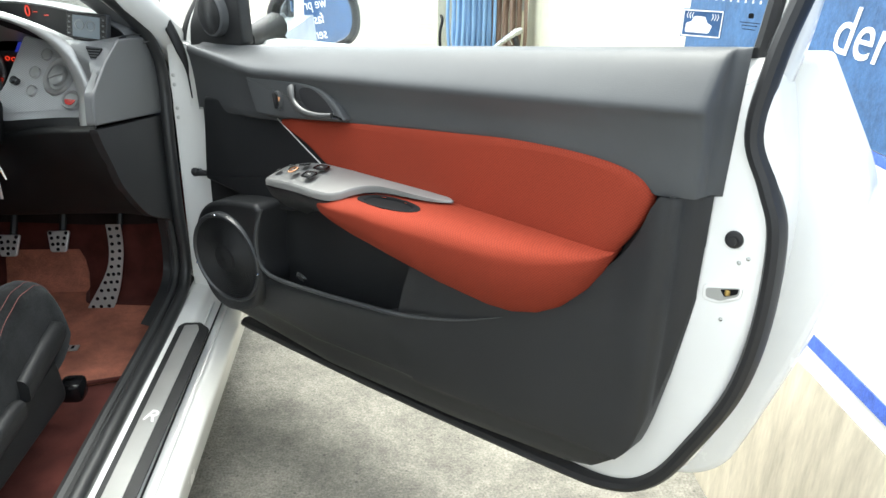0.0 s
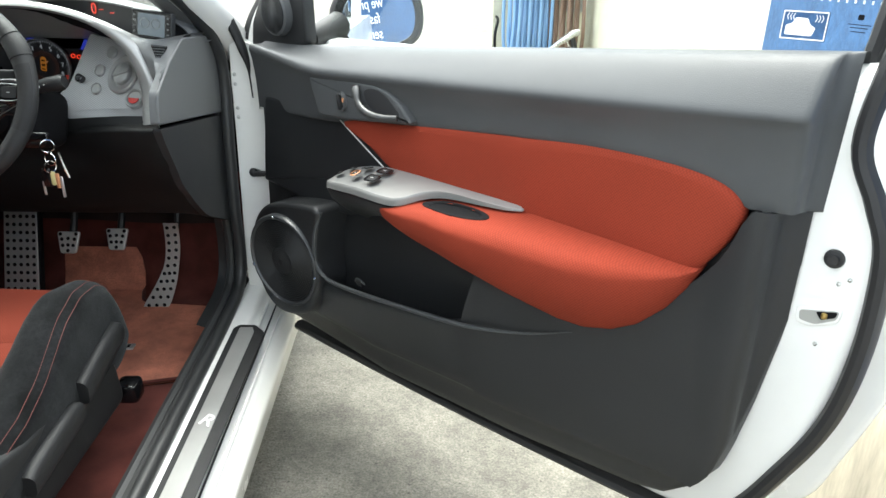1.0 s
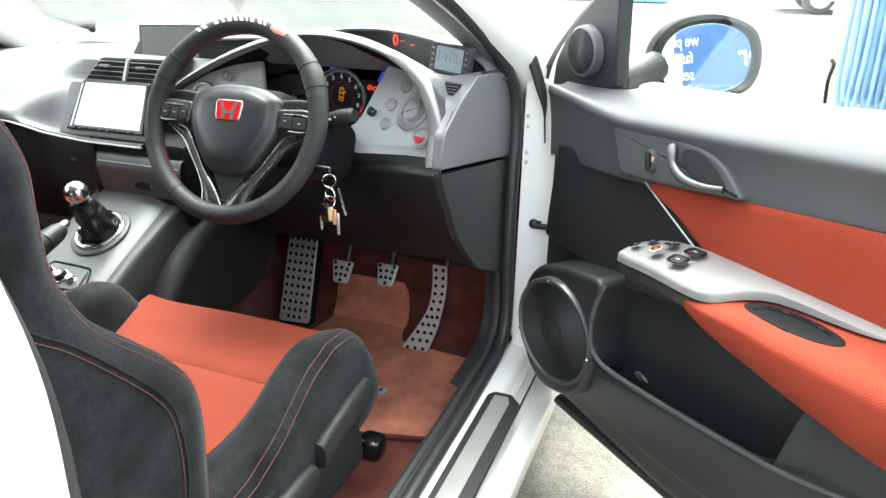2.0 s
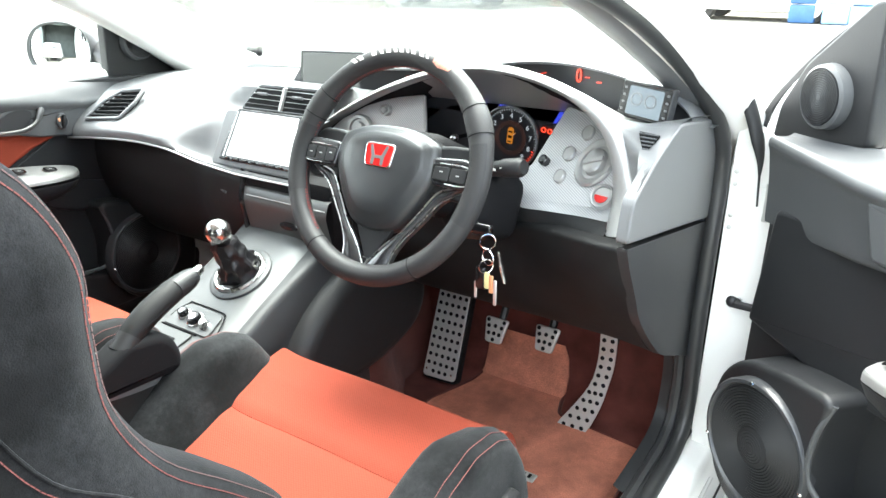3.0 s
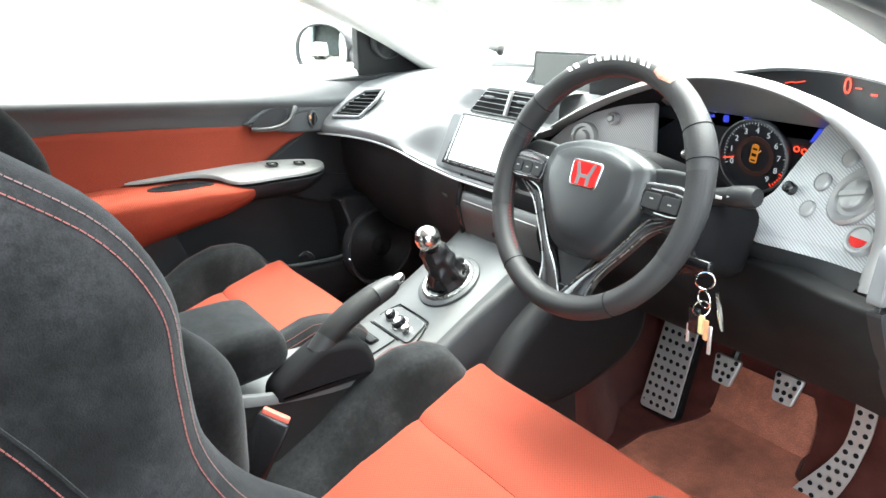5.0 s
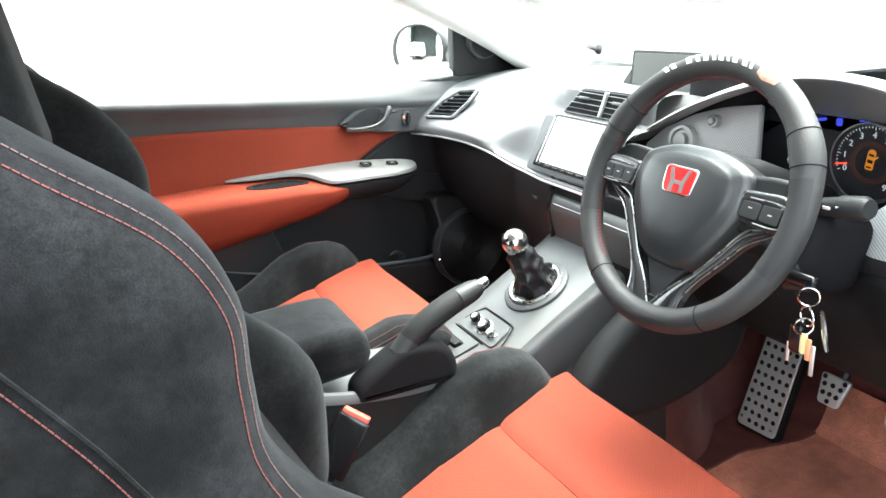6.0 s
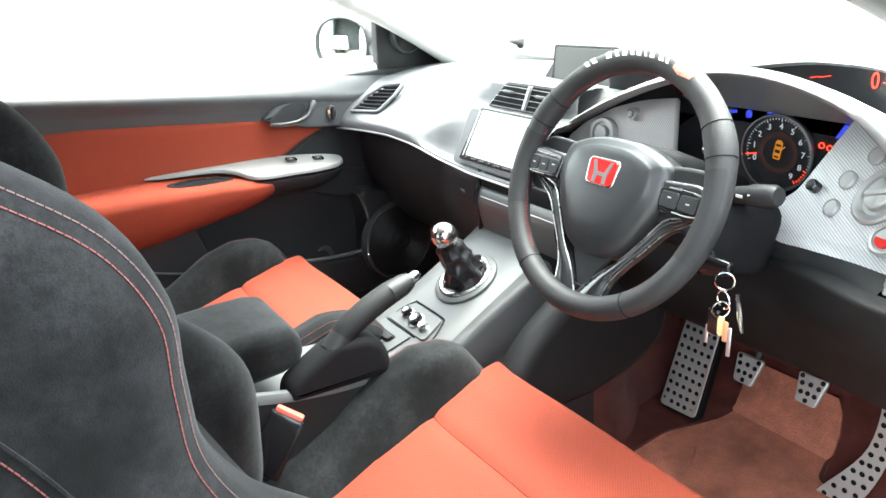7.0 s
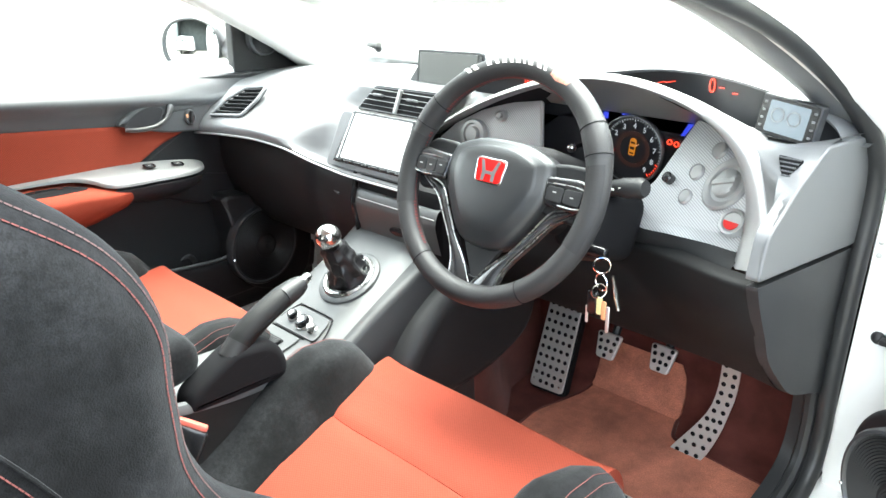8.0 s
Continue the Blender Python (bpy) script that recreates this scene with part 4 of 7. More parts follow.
    part("speaker_cap", lathe([(0.034, 0.006), (0.034, 0.0105), (0.031, 0.0115)] + [(0.030 - 0.0025 * k_, 0.0115 + 0.0012 * (k_ % 2) + 0.0003 * k_) for k_ in range(11)] + [(0.001, 0.0145)], SM, 32), HARD_BLACK, top)
    for a in (100, -5, 200):
        part("ring_screw", ball(SM @ V(R0 * 0.97 * math.cos(radians(a)), R0 * 0.97 * math.sin(radians(a)), 0.011), 0.0035, 8), CHROME, top)
    # corner piece with the small loudspeaker
    tri = arc_round([(-0.01, 1.02 if driver else 0.975), (0.215, 1.05 if driver else 1.005), (0.205, 1.26), (0.18, 1.26), (0.05, 1.155), (0.0, 1.08)], 0.012, 4)
    part("corner_cover", plate(tri, 0.03, M(-0.02), 0.006), HARD_BLACK, top)
    TM = M(0.01) @ ident((0.118, 1.112, 0))
    tw = part("tweeter", lathe([(0.052, 0.0), (0.050, 0.016), (0.045, 0.02), (0.043, 0.016), (0.02, 0.020), (0.001, 0.021)], TM, 32), PAD, top)
    for r_ in np.linspace(0.006, 0.041, 11):
        part("grille_ring", lathe([(r_ + 0.0007, 0.016), (r_ + 0.0007, 0.0212), (r_ - 0.0007, 0.0212), (r_ - 0.0007, 0.016)], TM, 32, False), PLASTIC, tw)
    # screws and latch on the rear face
    if driver:
        part("edge_grommet", lathe([(0.001, 0.01), (0.007, 0.01), (0.008, 0.006), (0.013, 0.005), (0.014, 0)], M(0.004) @ ident((1.385, 0.912, 0)), 20), RUBBER, top)
        frame_ = part("latch_slot", plate(arc_round([(1.352, 0.828), (1.412, 0.846), (1.412, 0.822), (1.378, 0.803), (1.355, 0.803)], 0.008), 0.004, M(0.004), 0.002), PAINT, top)
        # hollow and gap are flat plates with their shade in the colour
        part("slot_hollow", plate(arc_round([(1.358, 0.824), (1.409, 0.840), (1.408, 0.826), (1.382, 0.809), (1.360, 0.809)], 0.005), 0.001, M(0.0075), 0.0003), mat("shaded_steel", (0.35, 0.35, 0.33), 0.5), frame_)
        part("slot_gap", plate(arc_round([(1.380, 0.829), (1.407, 0.838), (1.406, 0.829), (1.388, 0.819)], 0.003), 0.001, M(0.0086), 0.0003), VOID, frame_)
        part("latch", box(P(1.392, 0.0095, 0.827), (0.010, 0.006, 0.010), 0.003), mat("brass_latch", (0.5, 0.35, 0.12), 0.35, 0.9), top)
        for u, z in ((1.398, 0.878), (1.410, 0.888), (1.388, 0.778)):
            part("edge_screw", ball(P(u, 0.004, z), 0.0038, 8), SATIN, top)
        # printed sticker and maker's marks on the glass
        SM2 = M(-0.062) @ ident((1.258, 1.200, 0))
        st_ = part("alarm_sticker", plate(arc_round([(-0.031, -0.021), (0.031, -0.019), (0.031, 0.021), (-0.031, 0.019)], 0.002), 0.0004, SM2, 0.0001, 1), BLUE, top, "blue sticker with a white car outline")
        for a_, b_ in (((-0.029, -0.019), (0.029, -0.017)), ((0.029, -0.017), (0.029, 0.019)), ((0.029, 0.019), (-0.029, 0.017)), ((-0.029, 0.017), (-0.029, -0.019))):
            part("sticker_border", tube([SM2 @ V(*a_, 0.001), SM2 @ V(*b_, 0.001)], 0.0008, n=6), WHITE, st_)
        part("car_outline", plate(arc_round([(-0.024, -0.014), (0.012, -0.013), (0.016, -0.002), (0.008, 0.002), (0.004, 0.010), (-0.012, 0.010), (-0.016, 0.002), (-0.024, -0.001)], 0.002, 2), 0.0004, SM2 @ ident((0, 0, 0.001)), 0.0001, 1), WHITE, st_)
        for k_ in range(3):
            for s_ in (-1, 1):
                part("sound_mark", tube([SM2 @ V(s_ * (0.014 + 0.004 * k_), 0.006, 0.0015), SM2 @ V(s_ * (0.016 + 0.004 * k_), 0.011, 0.0015), SM2 @ V(s_ * (0.014 + 0.004 * k_), 0.015, 0.0015)], 0.0006, n=5), WHITE, st_)
        GM2 = M(-0.062) @ ident((1.327, 1.205, 0))
        part("glass_mark", plate(arc_round([(-0.004, 0.009), (0.004, 0.009), (0.0035, 0.016), (-0.0035, 0.016)], 0.002), 0.0004, GM2, 0.0001, 1), VOID, top)
        for k_, wd in ((0.003, 0.014), (-0.001, 0.011), (-0.006, 0.009)):
            part("glass_print", plate([(-wd, k_ - 0.0005), (wd, k_ - 0.0005), (wd, k_ + 0.0005), (-wd, k_ + 0.0005)], 0.0004, GM2, 0.0001, 1), VOID, top)
        for k_ in range(9):
            part("etched_mark", plate([(-0.045 + 0.0105 * k_, 0.029), (-0.0425 + 0.0105 * k_, 0.029), (-0.0425 + 0.0105 * k_, 0.0335), (-0.045 + 0.0105 * k_, 0.0335)], 0.0003, GM2 @ ident((-0.02, 0, 0)), 0.0001, 1), WHITE, top)
    # wing mirror
    part("mirror_foot", tube([P(0.17, -0.03, 1.056), P(0.150, -0.08, 1.058), P(0.120, -0.16, 1.070)], [0.026, 0.030, 0.034], n=12), HARD_BLACK, top)
    return top


A = radians(45.5)
door("driver_door", (0.87, 1.80, 0.27), (math.sin(A), -math.cos(A), 0), (-math.cos(A), -math.sin(A), 0), "open white car door with black lining and red cloth insert", True)
door("passenger_door", (-0.80, 1.80, 0.27), (0, -1, 0), (1, 0, 0), "closed car door with black lining and red cloth insert", False)


def wing_mirror(c, look_way, name, label, curved=False):
    """A shell with a mirror facing the given way."""
    n = Vector(look_way).normalized()
    side = V(0, 0, 1).cross(n).normalized()
    m = facing(c, side, n.cross(side))
    top = thing(name, c, label, "wing mirror")
    out = curve_pts([(1.05 * px, 1.05 * py) for px, py in [(-0.10, -0.03), (-0.097, 0.03), (-0.055, 0.070), (0.02, 0.080), (0.085, 0.055), (0.103, 0.0), (0.085, -0.052), (0.02, -0.072), (-0.06, -0.066)]], 5, True)
    rings = []
    if curved:
        out = [(0.92 * a, 0.96 * b) for a, b in out]
    for k, h in ((0.905, -0.002), (0.92, 0.008), (0.97, 0.012), (1.03, 0.006), (1.06, -0.015), (1.02, -0.05), (0.85, -0.085), (0.6, -0.105), (0.2, -0.112)) if curved else ((0.905, -0.002), (0.93, 0.010), (1.0, 0.016), (1.10, 0.008), (1.13, -0.015), (1.08, -0.05), (0.9, -0.085), (0.6, -0.105), (0.2, -0.112)):
        rings.append([m @ V(p[0] * k, p[1] * k, h) for p in out])
    part("housing", loft(rings), PAD if curved else VOID, top, "dark matt mirror housing")
    if curved:
        edge_ = [V(p[0] * 0.90, p[1] * 0.90, 0) for p in out]
        part("mirror_glass", loft([[m @ V(q.x * k, q.y * k, 0.002 + (0.0105 - q.length_squared * k * k) / 1.5) for q in edge_] for k in np.linspace(1, 0.02, 10)], True), MIRROR, top, "convex mirror glass")
        return top
    part("mirror_glass", plate([(p[0] * 0.90, p[1] * 0.90) for p in out], 0.003, m @ ident((0, 0, 0.001)), 0.001), MIRROR, top, "mirror glass")
    return top


wing_mirror((1.166, 1.88, 1.083), (0.382, -0.92, 0.098), "driver_wing_mirror", "dark wing mirror on the open door")
wing_mirror((-1.03, 1.60, 1.080), (0.45, -0.89, 0.045), "passenger_wing_mirror", "dark wing mirror on the closed door", True)

part("wing_strip", tube(curve_pts([(0.795, 1.765, 1.142), (0.810, 1.765, 1.100), (0.832, 1.765, 1.045), (0.849, 1.765, 0.99), (0.853, 1.765, 0.945), (0.856, 1.765, 0.90)], 4), list(np.interp(np.linspace(0, 1, 21), [0, 0.04, 0.3, 0.5, 0.65, 0.75, 1], [0.004, 0.009, 0.013, 0.0125, 0.006, 0.0025, 0.002])), n=12, flat=0.6), HARD_BLACK, car, "black strip at the corner of the front wing")

# ---- dashboard ----
dash = thing("dashboard", (0, 1.6, 0.6), "dark grey moulded car dashboard with a silver rimmed cluster hood", "dashboard")


def top_prof(x):
    """The dash's section at x: the passenger's side bulges, the middle falls as a face for the vents and head unit."""
    e = max(0.0, (-0.45 - x) / 0.3)
    c = min(1.0, max(0.0, (x + 0.36) / 0.11))
    c = c * c * (3 - 2 * c)
    lip_y = 1.415 + 0.02 * c
    lip_z = 0.912 + 0.016 * math.sin(math.pi * min(1, max(0, (x + 0.75) / 0.6))) - 0.01 * e - 0.02 * c
    side = [(2.06, 0.99), (1.93, 1.035 - 0.02 * e), (1.75, 1.045 - 0.02 * e), (1.62, 1.03 - 0.015 * e), (1.52, 0.995), (1.45, 0.955), (lip_y + 0.004, lip_z + 0.018), (lip_y, lip_z), (lip_y + 0.012, lip_z - 0.012), (lip_y + 0.06, lip_z - 0.02)]
    face = [(2.06, 0.99), (1.93, 1.03), (1.75, 1.04), (1.60, 1.055), (1.575, 1.0), (1.51, 0.985), (1.468, 0.902), (lip_y, lip_z), (lip_y + 0.012, lip_z - 0.012), (lip_y + 0.06, lip_z - 0.02)]
    return [(a[0] + (b[0] - a[0]) * c, a[1] + (b[1] - a[1]) * c) for a, b in zip(side, face)]


xs = list(np.linspace(-0.76, 0.02, 40))
part("dash_top", loft([[V(x, y, z) for y, z in curve_pts(top_prof(x), 4)] for x in xs], False), DASH, dash, "dark grey grained dash top")
part("lip_strip", tube([V(x, top_prof(x)[7][0] - 0.002, top_prof(x)[7][1] - 0.006) for x in np.linspace(-0.74, 0.02, 30)], 0.0026, n=8), SILVER, dash, "thin silver strip under the dash lip")
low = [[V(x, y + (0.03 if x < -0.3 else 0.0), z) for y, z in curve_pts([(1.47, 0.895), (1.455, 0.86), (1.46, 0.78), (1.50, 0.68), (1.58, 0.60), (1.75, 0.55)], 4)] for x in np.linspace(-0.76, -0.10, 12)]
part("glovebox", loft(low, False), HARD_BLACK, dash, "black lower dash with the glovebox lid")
part("glovebox_pull", tube([V(-0.30, 1.475, 0.845), V(-0.20, 1.452, 0.83)], 0.003, n=8), PAD, dash)
rest = [[V(x, y, z) for y, z in ((1.70, 1.045), (1.75, 1.045), (1.93, 1.035), (2.06, 0.99))] for x in np.linspace(0.01, 0.78, 8)]
part("dash_rear", loft(rest, False), DASH, dash)


VM = facing((-0.112, 1.572, 1.028), (1, 0, 0), (0.0, 0.30, 1))
cv = part("air_vent", plate(arc_round([(-0.134, -0.033), (0.108, -0.030), (0.112, 0.031), (-0.083, 0.027)], 0.010), 0.006, VM, 0.003), BLACK, dash, "wide black centre air vent")
# flat near-black plate in place of the vent's deep shade
part("cavity", plate(arc_round([(-0.124, -0.027), (0.102, -0.025), (0.106, 0.026), (-0.080, 0.022)], 0.008), 0.001, VM @ ident((0, 0, 0.006)), 0.0004), VOID, cv)
for i in range(4):
    y_ = -0.0175 + 0.0118 * i
    x_ = -0.118 + 0.0105 * i
    part("slat", plate(arc_round([(x_, y_ - 0.0008), (0.101, y_ + 0.0002), (0.102, y_ + 0.0016), (x_ + 0.002, y_ + 0.0006)], 0.0005, 2), 0.005, VM @ ident((0, 0, 0.003)), 0.0008, 1), SILVER if i else DASH, cv)
part("divider", plate(arc_round([(-0.009, -0.027), (0.000, -0.027), (0.008, 0.025), (-0.001, 0.025)], 0.002), 0.010, VM @ ident((0, 0, 0.003)), 0.002, 2), SILVER, cv)
for x_ in (-0.062, 0.045):
    part("vane_tab", box((0, 0, 0), (0.026, 0.006, 0.012), 0.002, 2, VM @ ident((x_, 0.006, 0.012))), DASH, cv)
part("vent_sill", plate(arc_round([(-0.142, -0.043), (0.112, -0.040), (0.112, -0.034), (-0.140, -0.036)], 0.002), 0.012, VM, 0.003), SILVER, dash)
PV = facing((-0.655, 1.47, 0.968), (1, 0.05, 0.02), (0.35, 0.75, 0.62))
pvo = arc_round([(-0.030, -0.040), (0.090, -0.026), (0.108, 0.028), (0.106, 0.070), (0.034, 0.058), (-0.008, 0.016)], 0.008)
pv = part("air_vent", tube([PV @ V(x, y, 0.008) for x, y in pvo], 0.0045, True, 8), DASH, dash, "slanting end air vent")
# near-black backing: the end vent's shaded depth is only colour
part("cavity", plate(pvo, 0.002, PV, 0.0005), VOID, pv)
for i in range(7):
    y_ = -0.026 + 0.0128 * i
    x0_ = float(np.interp(y_, [-0.035, 0.015, 0.052], [-0.024, -0.004, 0.032]))
    x1_ = float(np.interp(y_, [-0.03, 0.028, 0.06], [0.086, 0.104, 0.104]))
    part("slat", plate([(x0_, y_ - 0.0008), (x1_, y_ + 0.0082), (x1_, y_ + 0.0096), (x0_ + 0.001, y_ + 0.0006)], 0.009, PV @ ident((0, 0, 0.0015)), 0.0005, 1), PLASTIC, pv)
TV = facing((0.744, 1.468, 1.058), (1, 0.25, -0.1), (0, 0.75, 1))
tv = part("air_vent", plate(arc_round([(-0.016, 0.016), (0.017, 0.014), (-0.002, -0.022)], 0.003), 0.006, TV, 0.002), VOID, dash, "small three-cornered air vent")
for i in range(5):
    y_ = -0.012 + 0.006 * i
    w_ = 0.002 + (y_ + 0.022) / 0.036 * 0.0125
    part("slat", plate([(-w_ - 0.001, y_ - 0.001), (w_, y_ - 0.001), (w_, y_ + 0.001), (-w_ - 0.001, y_ + 0.001)], 0.0016, TV @ ident((0, 0, 0.0058)), 0.0004, 1), PAD, tv)
# head unit
SM_ = facing((-0.09, 1.472, 0.954), (1, 0, 0), (0, 0.38, 1))
part("console_face", plate(arc_round([(-0.145, -0.065), (0.13, -0.065), (0.125, 0.062), (-0.125, 0.062)], 0.015), 0.012, SM_ @ ident((0, 0, -0.008)), 0.005), DASH, dash)
hu = part("head_unit", plate(arc_round([(-0.113, -0.052), (0.110, -0.050), (0.112, 0.065), (-0.079, 0.063)], 0.004), 0.012, SM_, 0.003), BLACK, dash, "glossy double height head unit")
part("screen", plate(arc_round([(-0.088, -0.041), (0.100, -0.040), (0.105, 0.060), (-0.066, 0.058)], 0.003), 0.002, SM_ @ ident((0, 0, 0.012)), 0.0005), WHITE_SCREEN, hu, "white lit screen")
part("side_strip", plate([(-0.100, -0.044), (-0.096, -0.044), (-0.074, 0.056), (-0.076, 0.056)], 0.001, SM_ @ ident((0, 0, 0.012)), 0.0003, 1), SATIN, hu)
for i in range(7):
    part("button", box(SM_ @ V(-0.085 + 0.027 * i, -0.046, 0.013), (0.018 if i % 3 else 0.010, 0.004, 0.004), 0.001), PLASTIC, hu)
# recessed upper display
NM = facing((-0.02, 1.72, 1.075), (1, 0, 0), (0, 0.12, 1))
part("display_recess", plate(arc_round([(-0.178, -0.045), (0.26, -0.045), (0.26, 0.004), (0.030, 0.012), (0.018, 0.048), (-0.178, 0.042)], 0.006), 0.01, NM, 0.003), BLACK, dash)
part("display_screen", plate(arc_round([(-0.167, -0.036), (0.008, -0.034), (0.008, 0.042), (-0.167, 0.036)], 0.003), 0.002, NM @ ident((0, 0, 0.010)), 0.0005), GREY_SCREEN, dash, "dull grey upper screen")
part("display_side", plate([(-0.215, -0.048), (-0.178, -0.046), (-0.178, 0.004)], 0.008, NM, 0.002), PAD, dash)
for text_, x_, z_ in (("15:3", 0.172, 1.0865), ("28-0", 0.172, 1.0735)):
    words(text_, 0.013, facing((x_, 1.652, z_), (1, 0, 0), (0.12, 0, 1)), RED_GLOW, dash, "clock_figure")
part("display_hood", box((-0.085, 1.78, 1.058), (0.20, 0.11, 0.09), 0.01), DASH, dash)
# centre stack below the head unit
low = [[V(x, y, z) for y, z in curve_pts([(1.445, 0.866), (1.434, 0.862), (1.427, 0.846), (1.425, 0.83), (1.432, 0.80), (1.44, 0.77)], 4)] for x in np.linspace(-0.115, 0.125, 6)]
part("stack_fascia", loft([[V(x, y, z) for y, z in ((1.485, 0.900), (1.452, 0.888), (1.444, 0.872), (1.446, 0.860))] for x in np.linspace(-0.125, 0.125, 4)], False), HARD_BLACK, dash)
part("stack_edge", tube(curve_pts([(-0.135, 1.452, 0.895), (-0.121, 1.434, 0.868), (-0.118, 1.424, 0.835), (-0.121, 1.432, 0.80), (-0.128, 1.442, 0.765)], 5), 0.006, n=8), BLACK, dash, "black edge beside the stack lid")
part("stack_lid", loft(low, False), DULL_SILVER, dash, "silver lid of the centre stack pocket")
part("lid_pull", lathe([(0.001, 0.004), (0.02, 0.003), (0.022, 0)], facing((0.02, 1.424, 0.80), (1, 0, 0), (0, 0.1, 1)) @ Matrix.Diagonal((1.2, 0.4, 1, 1)), 20), BLACK, dash)
for z in (0.848,):
    part("stack_groove", tube([V(-0.105, 1.428 + (z - 0.85) * 0.6, z), V(0.12, 1.428 + (z - 0.85) * 0.6, z)], 0.0012, n=6), SILVER, dash)
part("stack_core", box((0.0, 1.50, 0.80), (0.26, 0.12, 0.20), 0.02), VOID, dash)

# cluster hood
arch = curve_pts([(-0.039, 1.57, 0.965), (0.05, 1.56, 1.018), (0.171, 1.54, 1.074), (0.309, 1.51, 1.121), (0.428, 1.48, 1.144), (0.535, 1.465, 1.14), (0.627, 1.46, 1.112), (0.686, 1.46, 1.062), (0.716, 1.45, 0.987), (0.730, 1.408, 0.925)], 5)


def arch_ring(out, back, drop=0.0, deck=0.0):
    """The lip's line moved outwards, to the front of the car and down; deck blends it into the dash top."""
    ring = []
    n = len(arch)
    for i, p in enumerate(arch):
        a, b = arch[max(0, i - 1)], arch[min(n - 1, i + 1)]
        t = np.array([b[0] - a[0], b[2] - a[2]])
        t = t / np.linalg.norm(t)
        o = np.array([-t[1], t[0]])
        k = i / (n - 1)
        wide = 0.30 + 0.85 * k + 1.3 * max(0, (k - 0.65) / 0.35)
        q = V(p[0] + o[0] * out * wide, p[1] + back, p[2] + o[1] * out * wide - drop)
        if deck:
            low = V(min(p[0], 0.66), 1.65, 1.055) if p[2] > 1.05 or k < 0.5 else V(0.69, 1.52, p[2])
            q = q.lerp(low, deck)
        ring.append(q)
    return ring


part("cluster_lip", loft([arch_ring(-0.012, 0.05), arch_ring(-0.010, 0.016), arch_ring(-0.007, 0.005), arch_ring(0.0, 0.0), arch_ring(0.007, 0.003), arch_ring(0.012, 0.011), arch_ring(0.012, 0.03, 0.004, 0.08), arch_ring(0.008, 0.05, 0.006, 0.45), arch_ring(0.0, 0.06, 0.0, 1.0)], False), SILVER, dash, "silver rim of the cluster hood", sharp=60)
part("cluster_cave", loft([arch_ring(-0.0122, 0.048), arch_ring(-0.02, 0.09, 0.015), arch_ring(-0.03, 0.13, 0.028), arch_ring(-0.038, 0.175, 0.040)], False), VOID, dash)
part("cluster_face", plate(arc_round([(0.20, 0.86), (0.66, 0.86), (0.66, 1.0), (0.58, 1.055), (0.42, 1.075), (0.26, 1.04), (0.20, 1.0)], 0.02), 0.01, facing((0, 1.665, 0), (1, 0, 0), (0, 0, 1)), 0.002), SCREEN, dash)
LP = facing((0.125, 1.605, 0.985), (1, 0.06, 0), (0, 0.22, 1))
part("left_carbon_panel", plate(arc_round([(-0.135, -0.023), (-0.135, -0.100), (0.130, -0.100), (0.104, 0.079), (0.024, 0.066), (-0.035, 0.045), (-0.096, 0.012)], 0.006), 0.006, LP, 0.002), CARBON, dash, "grey carbon twill panel")
part("panel_edge", tube([LP @ V(0.130, -0.09, 0.004), LP @ V(0.104, 0.075, 0.004)], 0.004, n=8), SILVER, dash)
for x, y, r in ((-0.043, -0.005, 0.031), (0.019, 0.040, 0.012)):
    kn = part("knob", lathe([(r, 0.0), (r, 0.010), (r * 0.93, 0.013), (r * 0.72, 0.013), (r * 0.66, 0.008), (r * 0.5, 0.008), (r * 0.46, 0.014), (0.001, 0.015)], LP @ ident((x, y, 0.006)), 28), SILVER, dash)
    part("knob_face", lathe([(r * 0.45, 0), (r * 0.44, 0.002), (0.001, 0.0022)], LP @ ident((x, y, 0.0205)), 20), SILVER, kn)
RP = facing((0.600, 1.545, 1.005), (1, -0.25, 0), (0, 0.7, 1))
RPO = arc_round([(-0.0638, 0.0841), (-0.014, 0.0760), (0.040, 0.0545), (0.082, 0.0210), (0.110, -0.0200), (0.122, -0.0551), (0.122, -0.0835), (0.060, -0.0875), (-0.015, -0.0965), (-0.075, -0.1020), (-0.115, -0.0760), (-0.085, -0.0350)], 0.008)
part("right_carbon_panel", plate(RPO, 0.006, RP @ ident((0, 0, -0.006)), 0.002), CARBON, dash, "grey carbon twill panel")
dial_m = RP @ ident((0.043, -0.006, 0)) @ Matrix.Rotation(-0.25, 4, "Z") @ Matrix.Diagonal((0.86, 1.12, 1, 1))
md = part("mirror_dial", lathe([(0.040, -0.002), (0.040, 0.005), (0.037, 0.008), (0.030, 0.006), (0.027, 0.002), (0.022, 0.002), (0.0205, 0.010), (0.018, 0.012), (0.001, 0.012)], dial_m, 36), SILVER, dash)
part("dial_grip", plate(arc_round([(-0.020, -0.004), (0.020, -0.004), (0.020, 0.004), (-0.020, 0.004)], 0.003), 0.004, dial_m @ ident((0, 0, 0.011)) @ Matrix.Rotation(0.5, 4, "Z"), 0.0015), SILVER, md)
for x, y, r in ((0.0035, 0.0415, 0.012), (-0.016, -0.001, 0.012), (-0.0146, -0.0434, 0.011)):
    key = part("switch", lathe([(r, 0), (r, 0.005), (r * 0.85, 0.007), (r * 0.8, 0.0055), (0.001, 0.006)], RP @ ident((x, y, 0)) @ Matrix.Diagonal((1, 1.15, 1, 1)), 24), SILVER, dash)
